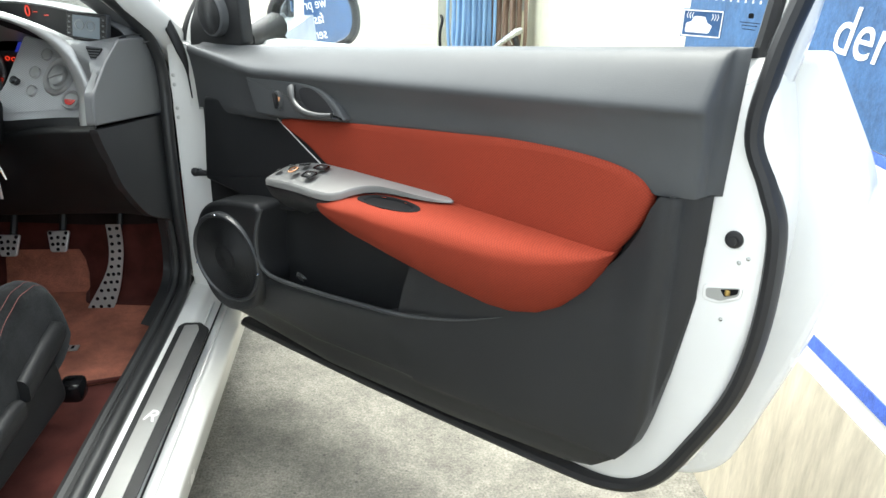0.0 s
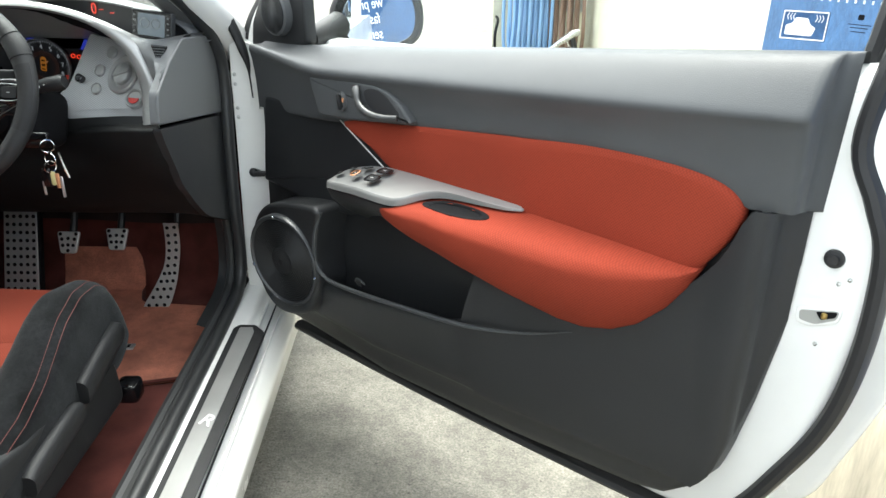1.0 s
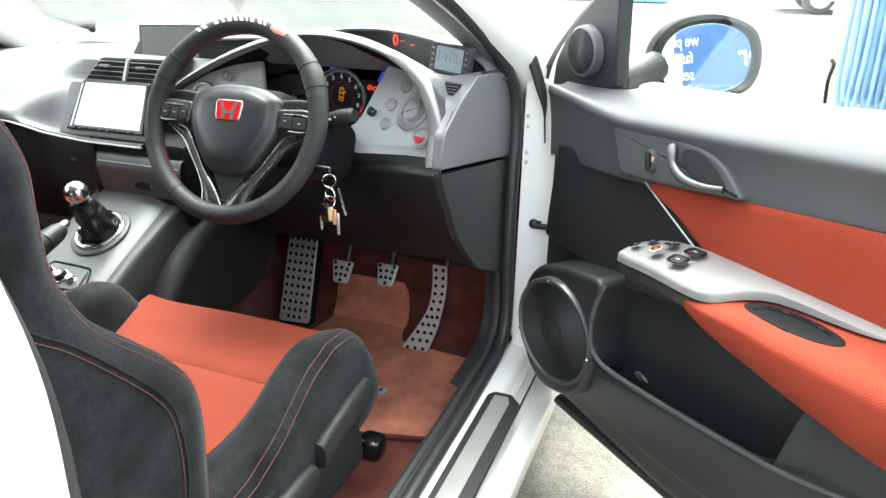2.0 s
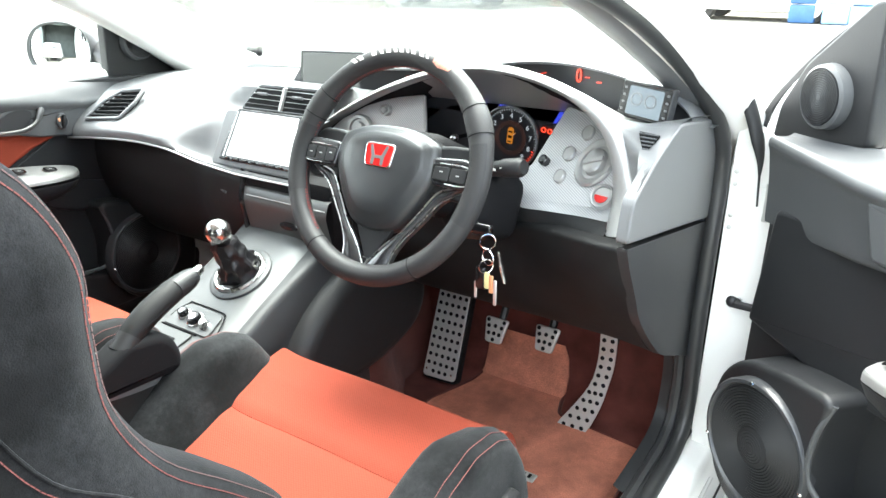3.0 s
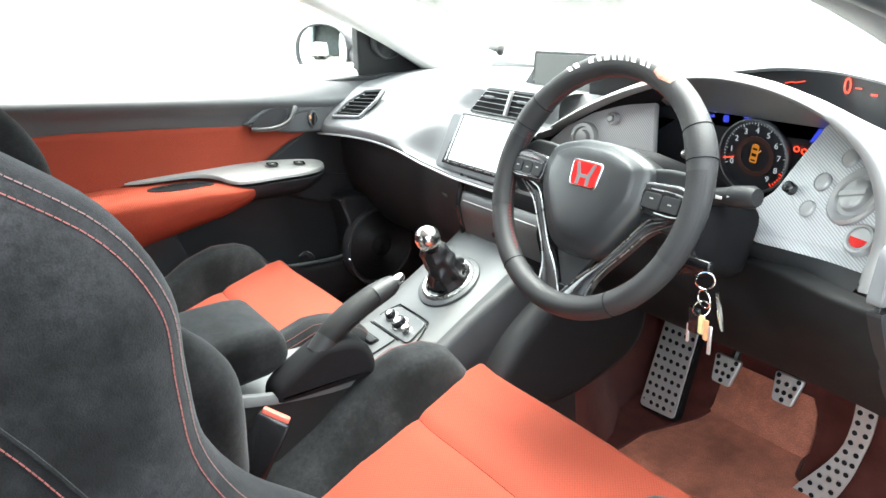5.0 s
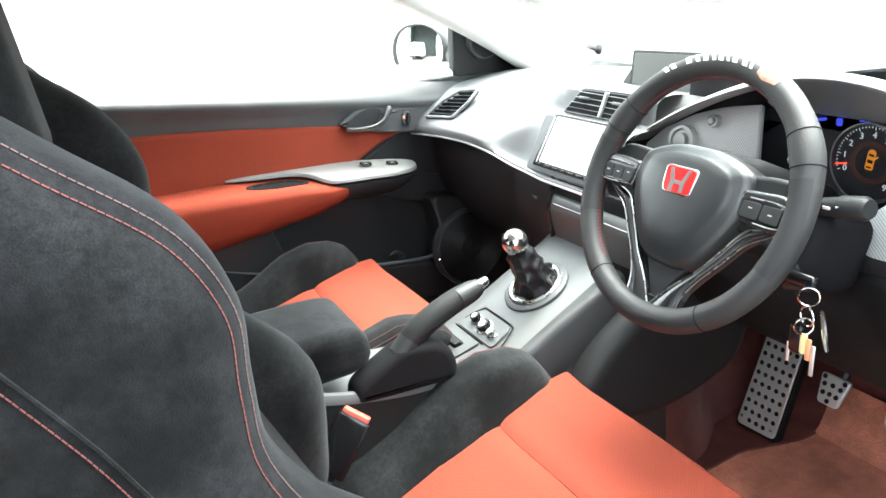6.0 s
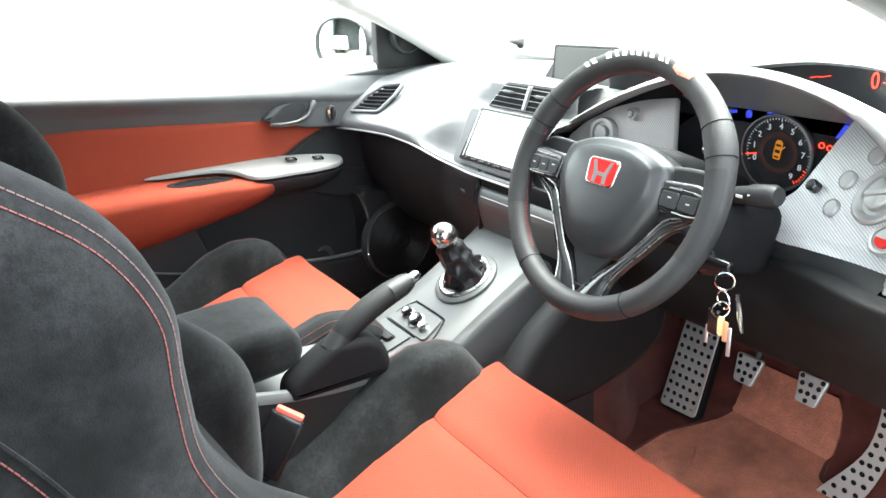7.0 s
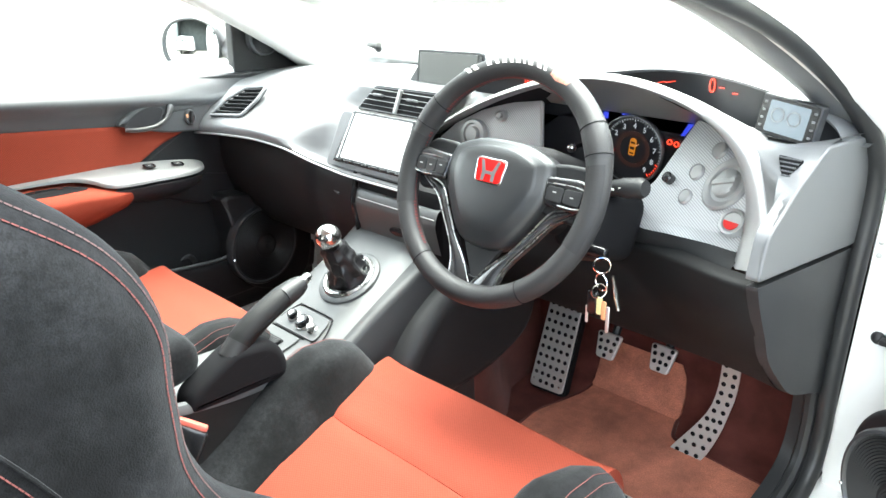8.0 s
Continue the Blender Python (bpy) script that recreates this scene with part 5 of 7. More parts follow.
part("dimmer_knob", lathe([(0.009, 0), (0.009, 0.012), (0.007, 0.014), (0.001, 0.0145)], RP @ ident((-0.057, -0.024, 0)), 20), BLACK, dash)
STM = RP @ ident((0.085, -0.060, 0.002))
st = part("start_button", lathe([(0.0215, -0.005), (0.0215, 0.007), (0.0195, 0.010), (0.0165, 0.009), (0.0155, 0.006), (0.0145, 0.007), (0.001, 0.008)], STM, 32), SILVER, dash, "red and silver start button")
part("button_face", plate([(0.0125 * math.cos(a), 0.0125 * math.sin(a)) for a in [math.pi + math.pi * k / 14 for k in range(15)]], 0.002, STM @ ident((0, 0, 0.0075)), 0.0005), RED_BADGE, st)
# dial
TM_ = facing((0.414, 1.650, 0.993), (1, 0, 0), (0, 0, 1)) @ Matrix.Scale(1.08, 4)
dial = part("rev_dial", lathe([(0.058, 0.0), (0.058, 0.008), (0.0555, 0.010), (0.054, 0.006), (0.0535, 0.002), (0.001, 0.0015)], TM_, 48), SCREEN, dash, "dark rev counter with a grey rim")
part("dial_ring", lathe([(0.0585, 0.006), (0.0585, 0.0105), (0.056, 0.0115), (0.0555, 0.008)], TM_, 48, False), DASH, dial)
for i, ch in enumerate("0123456789"):
    a = radians(200 - 28 * i)
    words(ch, 0.0125, TM_ @ ident((0.040 * math.cos(a), 0.040 * math.sin(a), 0.004)), DIAL_WHITE, dial, "dial_number")
for i in range(46):
    a = radians(200 - 28 * i / 5)
    ln = 0.006 if i % 5 == 0 else 0.0035
    part("tick", tube([TM_ @ V(r_ * math.cos(a), r_ * math.sin(a), 0.004) for r_ in (0.053 - ln, 0.0525)], 0.0006, n=5), DIAL_WHITE if i < 40 else RED_GLOW, dial)
part("red_arc", lathe([(0.031, 0.0025), (0.031, 0.003), (0.024, 0.003), (0.024, 0.0025)], TM_, 40, False), EMBER_GLOW, dial)
needle = part("needle", tube([TM_ @ V(-0.052, -0.010, 0.006), TM_ @ V(-0.034, -0.006, 0.006)], [0.0008, 0.0014], n=6), RED_GLOW, dial)
DS = TM_ @ ident((0, 0.004, 0.004)) @ Matrix.Rotation(-0.12, 4, "Z") @ Matrix.Scale(0.78, 4)
sign = part("dial_car_sign", plate(arc_round([(-0.0075, -0.018), (0.0075, -0.018), (0.0075, 0.016), (0.004, 0.020), (-0.004, 0.020), (-0.0075, 0.016)], 0.003), 0.001, DS, 0.0003), AMBER_GLOW, dial, "amber car sign")
for y_, h_ in ((0.010, 0.004), (-0.002, 0.006), (-0.013, 0.003)):
    part("sign_pane", plate(arc_round([(-0.005, y_ - h_ / 2), (0.005, y_ - h_ / 2), (0.005, y_ + h_ / 2), (-0.005, y_ + h_ / 2)], 0.001), 0.0004, DS @ ident((0, 0, 0.001)), 0.0001, 1), VOID, sign)
part("sign_door", tube([DS @ V(0.0075, 0.004, 0.001), DS @ V(0.013, 0.010, 0.001)], 0.001, n=5), AMBER_GLOW, sign)
for x_, z_ in ((0.482, 1.016), (0.495, 1.014)):
    part("warning_light", lathe([(0.005, 0), (0.005, 0.002), (0.0035, 0.002), (0.0035, 0)], facing((x_, 1.652, z_), (1, 0, 0), (0, 0, 1)), 14, False), RED_GLOW, dash)
# blue reflections in the cluster's cover, put in as small glowing patches
part("blue_reflection", plate([(0.500, 1.030), (0.507, 1.030), (0.522, 1.052), (0.512, 1.052)], 0.002, facing((0, 1.655, 0), (1, 0, 0), (0, 0, 1)), 0.0004, 1), BLUE_GLOW, dash)
part("blue_reflection", plate(arc_round([(0.345, 1.040), (0.355, 1.040), (0.355, 1.052), (0.345, 1.052)], 0.003), 0.002, facing((0, 1.655, 0), (1, 0, 0), (0, 0, 1)), 0.0004, 1), BLUE_GLOW, dash)
for x_, z_ in ((0.318, 1.046), (0.392, 1.055)):
    part("blue_reflection", plate(arc_round([(-0.009, -0.003), (0.009, -0.002), (0.009, 0.003), (-0.009, 0.002)], 0.002), 0.002, facing((x_, 1.655, z_), (1, 0, 0.15), (0, 0, 1)), 0.0004, 1), BLUE_GLOW, dash)
part("trip_stalk", tube([V(0.310, 1.655, 0.985), V(0.316, 1.60, 0.99)], 0.004, n=8), BLACK, dash)
part("trip_knob", ball((0.316, 1.597, 0.99), 0.009, 12), SATIN, dash)
# upper display for the speed, under its own visor
vis = curve_pts([(0.02, 1.10), (0.20, 1.112), (0.30, 1.118), (0.377, 1.131), (0.45, 1.142), (0.524, 1.144), (0.58, 1.139), (0.631, 1.130), (0.70, 1.112), (0.745, 1.088), (0.765, 1.06)], 5)
part("speed_visor", loft([[V(x, y, z + dz) for x, z in vis] for y, dz in ((1.66, -0.008), (1.632, -0.004), (1.630, 0.0), (1.64, 0.003), (1.72, -0.005), (1.86, -0.05))], False), DASH, dash)
part("speed_screen", plate(arc_round([(0.03, 1.03), (0.03, 1.095), (0.20, 1.107), (0.30, 1.113), (0.377, 1.126), (0.45, 1.137), (0.524, 1.139), (0.58, 1.134), (0.631, 1.125), (0.70, 1.107), (0.75, 1.075), (0.75, 1.03)], 0.006), 0.008, facing((0, 1.663, 0), (1, 0, 0), (0, 0, 1)), 0.002), SCREEN, dash, "long dark upper display")
words("0", 0.034, facing((0.547, 1.651, 1.120), (1, 0, 0), (0.15, 0, 1)) @ Matrix.Diagonal((0.72, 1, 1, 1)), RED_GLOW, dash, "speed_digit")
part("speed_unit", box((0.563, 1.651, 1.119), (0.009, 0.002, 0.0016), 0), RED_GLOW, dash)
part("speed_mark", box((0.586, 1.651, 1.112), (0.009, 0.002, 0.0022), 0), RED_GLOW, dash)
part("speed_mark", tube([V(0.450, 1.651, 1.116), V(0.462, 1.651, 1.119), V(0.466, 1.651, 1.118), V(0.482, 1.651, 1.122)], 0.0007, n=5), RED_GLOW, dash)
# shoulder and end of the dash by the door
lipside = [(0.725, 1.462, 0.905), (0.728, 1.465, 0.985), (0.70, 1.472, 1.066), (0.665, 1.50, 1.085), (0.655, 1.60, 1.03), (0.66, 1.80, 1.03)]
edge = [(0.768, 1.345, 0.935), (0.768, 1.36, 1.0), (0.768, 1.45, 1.045), (0.768, 1.546, 1.077), (0.77, 1.66, 1.072), (0.77, 1.78, 1.05)]
mid = [((a[0] + b[0]) / 2 + 0.004, (a[1] + b[1]) / 2 - 0.008, (a[2] + b[2]) / 2 - 0.004) for a, b in zip(lipside, edge)]
part("dash_shoulder", loft([curve_pts(lipside, 5), curve_pts(mid, 5), curve_pts(edge, 5)], False), DASH, dash)
EM = facing((0.752, 0, 0), (0, 1, 0), (0, 0, 1))
part("end_panel", plate(arc_round([(1.345, 0.94), (1.36, 1.0), (1.45, 1.045), (1.546, 1.077), (1.77, 1.05), (1.80, 0.90), (1.80, 0.855)], 0.01), 0.018, EM, 0.004), END_GREY, dash, "grey end panel of the dash")
low_ = curve_pts([(1.354, 0.926), (1.370, 0.895), (1.410, 0.833), (1.450, 0.772), (1.562, 0.670), (1.645, 0.625), (1.70, 0.60), (1.80, 0.55)], 4)
rows = []
for i, (y1, z1) in enumerate(low_):
    y0, z0 = 1.354 + 0.446 * i / (len(low_) - 1), 0.930 - 0.082 * i / (len(low_) - 1)
    rows.append([V(0.768, y0 + (y1 - y0) * k, z0 + (z1 - z0) * k) for k in np.linspace(0, 1, 6)])
part("knee_end", shell(rows, 0.016, (1, 0, 0)), PLASTIC, dash, "black lower end of the dash")


def ledge_foot(x):
    """The lower front edge of the ledge under the switches, and of the knee panel that hangs from it."""
    k = min(1.0, max(0.0, (x - 0.50) / 0.20))
    e = min(1.0, max(0.0, (x - 0.40) / 0.355)) ** 2.4
    return 1.520 - 0.038 * k - 0.122 * e, 0.872 + 0.024 * k + 0.028 * e, e

knee = []
for x in list(np.linspace(0.10, 0.60, 10)) + list(np.linspace(0.615, 0.755, 14)):
    y0, z0, e = ledge_foot(x)
    flat_ = [(y0 + 0.03, z0 + 0.004), (y0 + 0.004, z0 + 0.001), (y0 - 0.002, z0 - 0.012), (y0 + 0.002, 0.82), (0.5 * (y0 + 1.53), 0.77), (1.58, 0.68), (1.66, 0.63), (1.76, 0.66)]
    end_ = [(1.39, 0.928), (1.364, 0.926), (1.362, 0.914), (1.375, 0.89), (1.412, 0.83), (1.468, 0.752), (1.562, 0.668), (1.70, 0.598)]
    knee.append([V(x, a[0] + (b[0] - a[0]) * e, a[1] + (b[1] - a[1]) * e) for a, b in zip(curve_pts(flat_, 4), curve_pts(end_, 4))])
part("knee_panel", loft(knee, False), KNEE, dash, "black knee panel under the cluster")
edge_line = curve_pts([(-0.118, -0.074), (-0.075, -0.1015), (-0.015, -0.096), (0.060, -0.087), (0.110, -0.084), (0.124, -0.082)], 4)
rows = []
for x, y in edge_line:
    p = RP @ V(x, y, 0.001)
    y0, z0, e = ledge_foot(p.x)
    foot_ = V(p.x, y0, z0)
    mid_ = p.lerp(foot_, 0.5) + V(0, -0.007, 0.0)
    rows.append([p + V(0, 0.012, 0.010), p + V(0, 0.003, 0.0035), p + V(0, -0.004, 0.0), p.lerp(mid_, 0.5) + V(0, -0.003, 0.001), mid_, mid_.lerp(foot_, 0.6) + V(0, -0.003, 0), foot_ + V(0, 0.002, -0.002)])
part("cluster_ledge", loft([r[:4] for r in rows], False), CARBON, dash, "grey woven edge below the switches", sharp=60)
# lower part of the same wrap, its shade put in as black
part("ledge_front", loft([r[3:] for r in rows], False), HARD_BLACK, dash, "front below the switches, coloured black for its shade", sharp=60)

# add-on meter on the dash
mt = thing("add_on_meter", (0.70, 1.585, 1.055), "small grey boost meter with a lit screen on a dash foot", "meter")
MM = facing((0.700, 1.592, 1.096), (1, -0.30, -0.07), (0, 0.16, 1)) @ Matrix.Diagonal((0.90, 0.86, 1, 1))
body = part("case", plate(arc_round([(-0.055, -0.035), (0.055, -0.035), (0.055, 0.035), (-0.055, 0.035)], 0.006), 0.014, MM, 0.003), PLASTIC, mt)
part("bezel", plate(arc_round([(-0.052, -0.032), (0.052, -0.032), (0.052, 0.031), (-0.052, 0.031)], 0.004), 0.0006, MM @ ident((0, 0, 0.0138)), 0.0003), BLACK, body)
part("screen", plate(arc_round([(-0.037, -0.027), (0.037, -0.027), (0.037, 0.026), (-0.037, 0.026)], 0.003), 0.001, MM @ ident((0, 0, 0.014)), 0.0004), LCD, body, "pale lit screen")
for x in (-0.018, 0.012):
    part("gauge_ring", lathe([(0.013, 0), (0.013, 0.0006), (0.010, 0.0006), (0.010, 0)], MM @ ident((x, 0.003, 0.015)), 24, False), DASH, body)
for s in (-1, 1):
    for k in range(4):
        part("key", box((0, 0, 0), (0.006, 0.004, 0.002), 0.0008, 1, MM @ ident((0.046 * s, -0.02 + 0.0135 * k, 0.0148))), DASH, body)
part("foot", box((0.70, 1.585, 1.060), (0.07, 0.035, 0.010), 0.004), PLASTIC, mt)
part("neck", box((0.70, 1.598, 1.075), (0.02, 0.014, 0.03), 0.004), PLASTIC, mt)

# ---- steering wheel ----
TILT_W = radians(24)
WC = V(0.369, 1.308, 1.006)
WX, WY = V(1, 0, 0), V(0, math.sin(TILT_W), math.cos(TILT_W))
WMX = facing(WC, WX, WY)
RIM_R = 0.179
wheel = thing("steering_wheel", WC, "black leather three-spoke steering wheel with red stitching", "steering wheel")


def rim_r(a):
    """The rim's thickness at an angle in degrees: fuller at the thumb rests."""
    rest = max(math.exp(-((a - c_) / 11) ** 2) for c_ in (28, 152))
    return 0.0178 + 0.0030 * rest


def rim_at(a, q, lift=0.0):
    """A point of the rim's skin: a round the wheel, q round the rim from the outside over the front, in degrees."""
    r_ = rim_r(a % 360) + lift
    rr = RIM_R + r_ * math.cos(radians(q))
    return WMX @ V(rr * math.cos(radians(a)), rr * math.sin(radians(a)), r_ * math.sin(radians(q)))


RIM_SIDES = list(range(0, 360, 18))
rim_rings = [[rim_at(a, q) for q in RIM_SIDES] for a in range(0, 360, 4)]
part("rim", loft(rim_rings + [rim_rings[0]], True, False), LEATHER, wheel)
# punched leather on the hand grips
PUNCHED = mat("punched_black_leather", (0.016, 0.016, 0.017), 0.6, grain=0.35, grain_scale=800, vary=0.15, kind="cells", spec=0.35)
for a0 in (-22, 164):
    part("grip_leather", shell([[rim_at(a, q, 0.0006) for q in range(38, 176, 8)] for a in range(a0, a0 + 42, 3)], 0.0004, WMX.to_3x3() @ V(0, 0, 1)), PUNCHED, wheel, "finely punched leather of the hand grip")
RIM_THREAD = mat("bright_red_thread", (0.20, 0.022, 0.02), 0.7)
for a0, a1 in ((58, 146), (160, 232), (308, 338)):
    stitches([rim_at(a, 168) for a in np.linspace(a0, a1, 60)], wheel, "rim_stitching", RIM_THREAD, 0.003, 0.002, 0.0007)
    stitches([rim_at(a, 178) for a in np.linspace(a0, a1, 60)], wheel, "rim_stitching", RIM_THREAD, 0.003, 0.002, 0.0007)
for a in (22, 36, 144, 158, 236, 304):
    part("rim_seam", tube([rim_at(a, q, 0.0001) for q in RIM_SIDES], 0.0008, True, 6), VOID, wheel)
# airbag cover: broad above, narrowing to a rounded foot, with a crease round its middle
COVER = mat("satin_black_cover", (0.022, 0.0235, 0.025), 0.33, grain=0.2, grain_scale=900, kind="cells", spec=0.6)
hub = curve_pts([(-0.100, 0.030), (-0.088, 0.049), (-0.045, 0.064), (0.0, 0.067), (0.045, 0.064), (0.088, 0.049), (0.100, 0.030), (0.101, -0.006), (0.079, -0.052), (0.052, -0.090), (0.026, -0.104), (0.0, -0.106), (-0.026, -0.104), (-0.052, -0.090), (-0.079, -0.052), (-0.101, -0.006)], 4, True)
rings = []
for k, h in ((0.95, -0.05), (1.0, -0.03), (1.0, -0.016), (0.985, -0.006), (0.95, 0.0005), (0.88, 0.005), (0.80, 0.0075), (0.77, 0.0095), (0.72, 0.012), (0.55, 0.0150), (0.3, 0.0165), (0.08, 0.017)):
    rings.append([WMX @ V(p[0] * k, p[1] * k + 0.004 * (1 - k), h - 0.02 * max(0, -p[1] * k - 0.05)) for p in hub])
part("hub_cover", loft(rings), COVER, wheel, "black grained airbag cover", sharp=60)
bd = part("badge", plate(arc_round([(-0.026, -0.019), (0.026, -0.019), (0.030, 0.021), (-0.030, 0.021)], 0.009), 0.004, WMX @ ident((0, 0.012, 0.0145)), 0.0015), CHROME, wheel, "red badge in a chrome frame")
part("badge_face", plate(arc_round([(-0.0235, -0.0165), (0.0235, -0.0165), (0.0275, 0.0185), (-0.0275, 0.0185)], 0.008), 0.001, WMX @ ident((0, 0.012, 0.0185)), 0.0004), RED_BADGE, bd)
BADGE_GREY = mat("grey_badge_metal", (0.16, 0.16, 0.16), 0.4, 0.6, vary=0.04)
for s in (-1, 1):
    part("badge_bar", plate([(s * 0.007, -0.0150), (s * 0.0125, -0.0150), (s * 0.0125, -0.002), (s * 0.0185, 0.0165), (s * 0.0135, 0.0165), (s * 0.006, -0.001)], 0.001, WMX @ ident((0, 0.012, 0.0197)), 0.0002, 1), BADGE_GREY, bd)
part("badge_bar", plate([(-0.0065, -0.0045), (0.0065, -0.0045), (0.0065, 0.0005), (-0.0065, 0.0005)], 0.001, WMX @ ident((0, 0.012, 0.0196)), 0.0002, 1), BADGE_GREY, bd)
for s in (-1, 1):
    # upper spoke with its woven bezel and keys
    arm = [(s * 0.07, 0.044), (s * 0.115, 0.050), (s * 0.150, 0.050), (s * 0.172, 0.034), (s * 0.172, -0.022), (s * 0.158, -0.038), (s * 0.128, -0.034), (s * 0.102, -0.034), (s * 0.07, -0.02)]
    part("spoke", plate(arc_round(arm, 0.009), 0.020, WMX @ ident((0, 0, -0.031)), 0.007, 4), HARD_BLACK, wheel)
    bez = part("spoke_bezel", plate(arc_round([(s * 0.092, 0.026), (s * 0.150, 0.030), (s * 0.178, 0.022), (s * 0.183, 0.004), (s * 0.175, -0.013), (s * 0.150, -0.0185), (s * 0.098, -0.0165)], 0.008), 0.018, WMX @ ident((0, 0, -0.013)), 0.005, 4), CARBON_DARK, wheel, "glossy dark woven bezel")
    pod = part("switch_pod", plate(arc_round([(s * 0.096, 0.0165), (s * 0.152, 0.0175), (s * 0.169, 0.010), (s * 0.165, -0.008), (s * 0.148, -0.0125), (s * 0.099, -0.0105)], 0.008), 0.003, WMX @ ident((0, 0, 0.004)), 0.0012), BLACK, wheel)
    part("pod_edge", tube([WMX @ V(x * s, y, 0.0064) for x, y in curve_pts([(0.110, 0.0175), (0.150, 0.0180), (0.169, 0.0115), (0.167, -0.0075), (0.150, -0.0130), (0.125, -0.0125)], 4)], 0.0009, n=6), SATIN, pod)
    for i in range(3 if s < 0 else 2):
        x0, x1 = (0.098 + 0.0215 * i, 0.117 + 0.0215 * i) if s < 0 else (0.102 + 0.030 * i, 0.130 + 0.030 * i)
        key_ = part("switch", plate(arc_round([(s * x0, -0.008), (s * x1, -0.009), (s * x1, 0.013), (s * x0, 0.0125)], 0.004), 0.0022, WMX @ ident((0, 0, 0.0065)), 0.001), HARD_BLACK, pod)
        part("key_sign", box((0, 0, 0), (0.006, 0.0018, 0.0006), 0.0002, 1, WMX @ ident((s * (x0 + x1) / 2, 0.002 if i else 0.005, 0.0088))), SILVER, key_)
    # lower spoke: a crowned woven band that runs from the bezel down to the foot
    far_ = curve_pts([(0.156, -0.016), (0.138, -0.027), (0.113, -0.044), (0.089, -0.076), (0.064, -0.110), (0.050, -0.138), (0.046, -0.171)], 5)
    near_ = curve_pts([(0.146, -0.0155), (0.124, -0.0190), (0.104, -0.029), (0.080, -0.064), (0.056, -0.098), (0.026, -0.130), (0.002, -0.163)], 5)
    rows = []
    for p, q in zip(far_, near_):
        rows.append([WMX @ V(s * (p[0] + (q[0] - p[0]) * k), p[1] + (q[1] - p[1]) * k, -0.012 + 0.006 * math.sin(math.pi * k) + 0.06 * max(0, -p[1] - 0.09)) for k in np.linspace(0, 1, 7)])
    part("lower_spoke", shell(rows, 0.012, WMX.to_3x3() @ V(0, 0, 1)), CARBON_DARK, wheel, "glossy dark woven lower spoke", sharp=60)
    for line, r_ in ((near_, 0.0013), (far_, 0.0009)):
        part("spoke_edge", tube([WMX @ V(s * x, y, -0.0105 + 0.06 * max(0, -f[1] - 0.09)) for (x, y), f in zip(line, far_)], r_, n=8), SATIN, wheel)
part("spoke_foot", plate(arc_round([(-0.048, -0.150), (0.048, -0.150), (0.046, -0.178), (-0.046, -0.178)], 0.004), 0.012, WMX @ ident((0, 0, -0.022)), 0.003), BLACK, wheel)
part("spoke_fill", plate(arc_round([(-0.042, -0.092), (0.042, -0.092), (0.003, -0.158), (-0.003, -0.158)], 0.003), 0.008, WMX @ ident((0, 0, -0.020)), 0.002), PUNCHED, wheel, "dark mesh between the lower spokes")
# pale and reddish prints on the upper rim
RIM_PRINT = mat("pale_rim_print", (0.62, 0.61, 0.58), 0.6, vary=0.25, vary_scale=300)
spots = [(121.0, 2.2, 3), (117.0, 2.6, 3), (108.5, 2.8, 2), (104.0, 2.0, 3), (99.5, 2.6, 2), (95.5, 1.8, 3), (91.5, 2.4, 2), (88.0, 1.2, 3), (84.0, 2.6, 2), (79.0, 2.6, 3), (75.0, 1.6, 2)]
for a, wide, slant in spots:
    rows = [[rim_at(a - slant * (k - 0.5) + wide * (j - 0.5) * (0.75 + 0.5 * abs(k - 0.5)), 40 + 46 * k, 0.0005) for j in (0, 0.5, 1)] for k in np.linspace(0, 1, 6)]
    part("pale_mark", shell(rows, 0.0008, WMX.to_3x3() @ V(0, 0, 1)), RIM_PRINT, wheel)
rows = [[rim_at(70 - 11 * j, 48 + (52 - 30 * abs(j - 0.4)) * k, 0.0005) for j in np.linspace(0, 1, 6)] for k in np.linspace(0, 1, 6)]
part("red_mark", shell(rows, 0.0008, WMX.to_3x3() @ V(0, 0, 1)), mat("pale_red_print", (0.42, 0.17, 0.12), 0.6, vary=0.4, vary_scale=120), wheel)
# column
col = thing("steering_column", (0.372, 1.45, 0.90), "black steering column shroud with stalks", "steering column")
CM = facing((0.372, 1.44, 0.955), (1, 0, 0), (0, math.sin(TILT_W), math.cos(TILT_W)))
part("shroud", box((0, 0, 0), (0.15, 0.13, 0.22), 0.03, 4, CM), VOID, col)
stalk = part("wiper_stalk", tube([V(0.44, 1.43, 0.975), V(0.49, 1.425, 0.990), V(0.53, 1.420, 1.000)], [0.010, 0.012, 0.014], n=14), HARD_BLACK, col)
part("stalk_end", tube([V(0.528, 1.420, 0.9995), V(0.560, 1.417, 1.006), V(0.567, 1.416, 1.0075)], [0.0155, 0.016, 0.012], n=14), HARD_BLACK, stalk)
for k_ in (0.35, 0.62):
    part("stalk_mark", box(V(0.49, 1.425, 0.990).lerp(V(0.56, 1.417, 1.006), k_) + V(0, -0.0148, 0.0025), (0.010, 0.0016, 0.004), 0.0004, 1), TRIM, stalk)
part("lamp_stalk", tube([V(0.30, 1.43, 0.975), V(0.24, 1.43, 0.985), V(0.19, 1.43, 0.99)], [0.010, 0.012, 0.012], n=12), PLASTIC, col)
IM = facing((0.475, 1.40, 0.90), (1, -0.5, 0), (0, 0.3, 1))
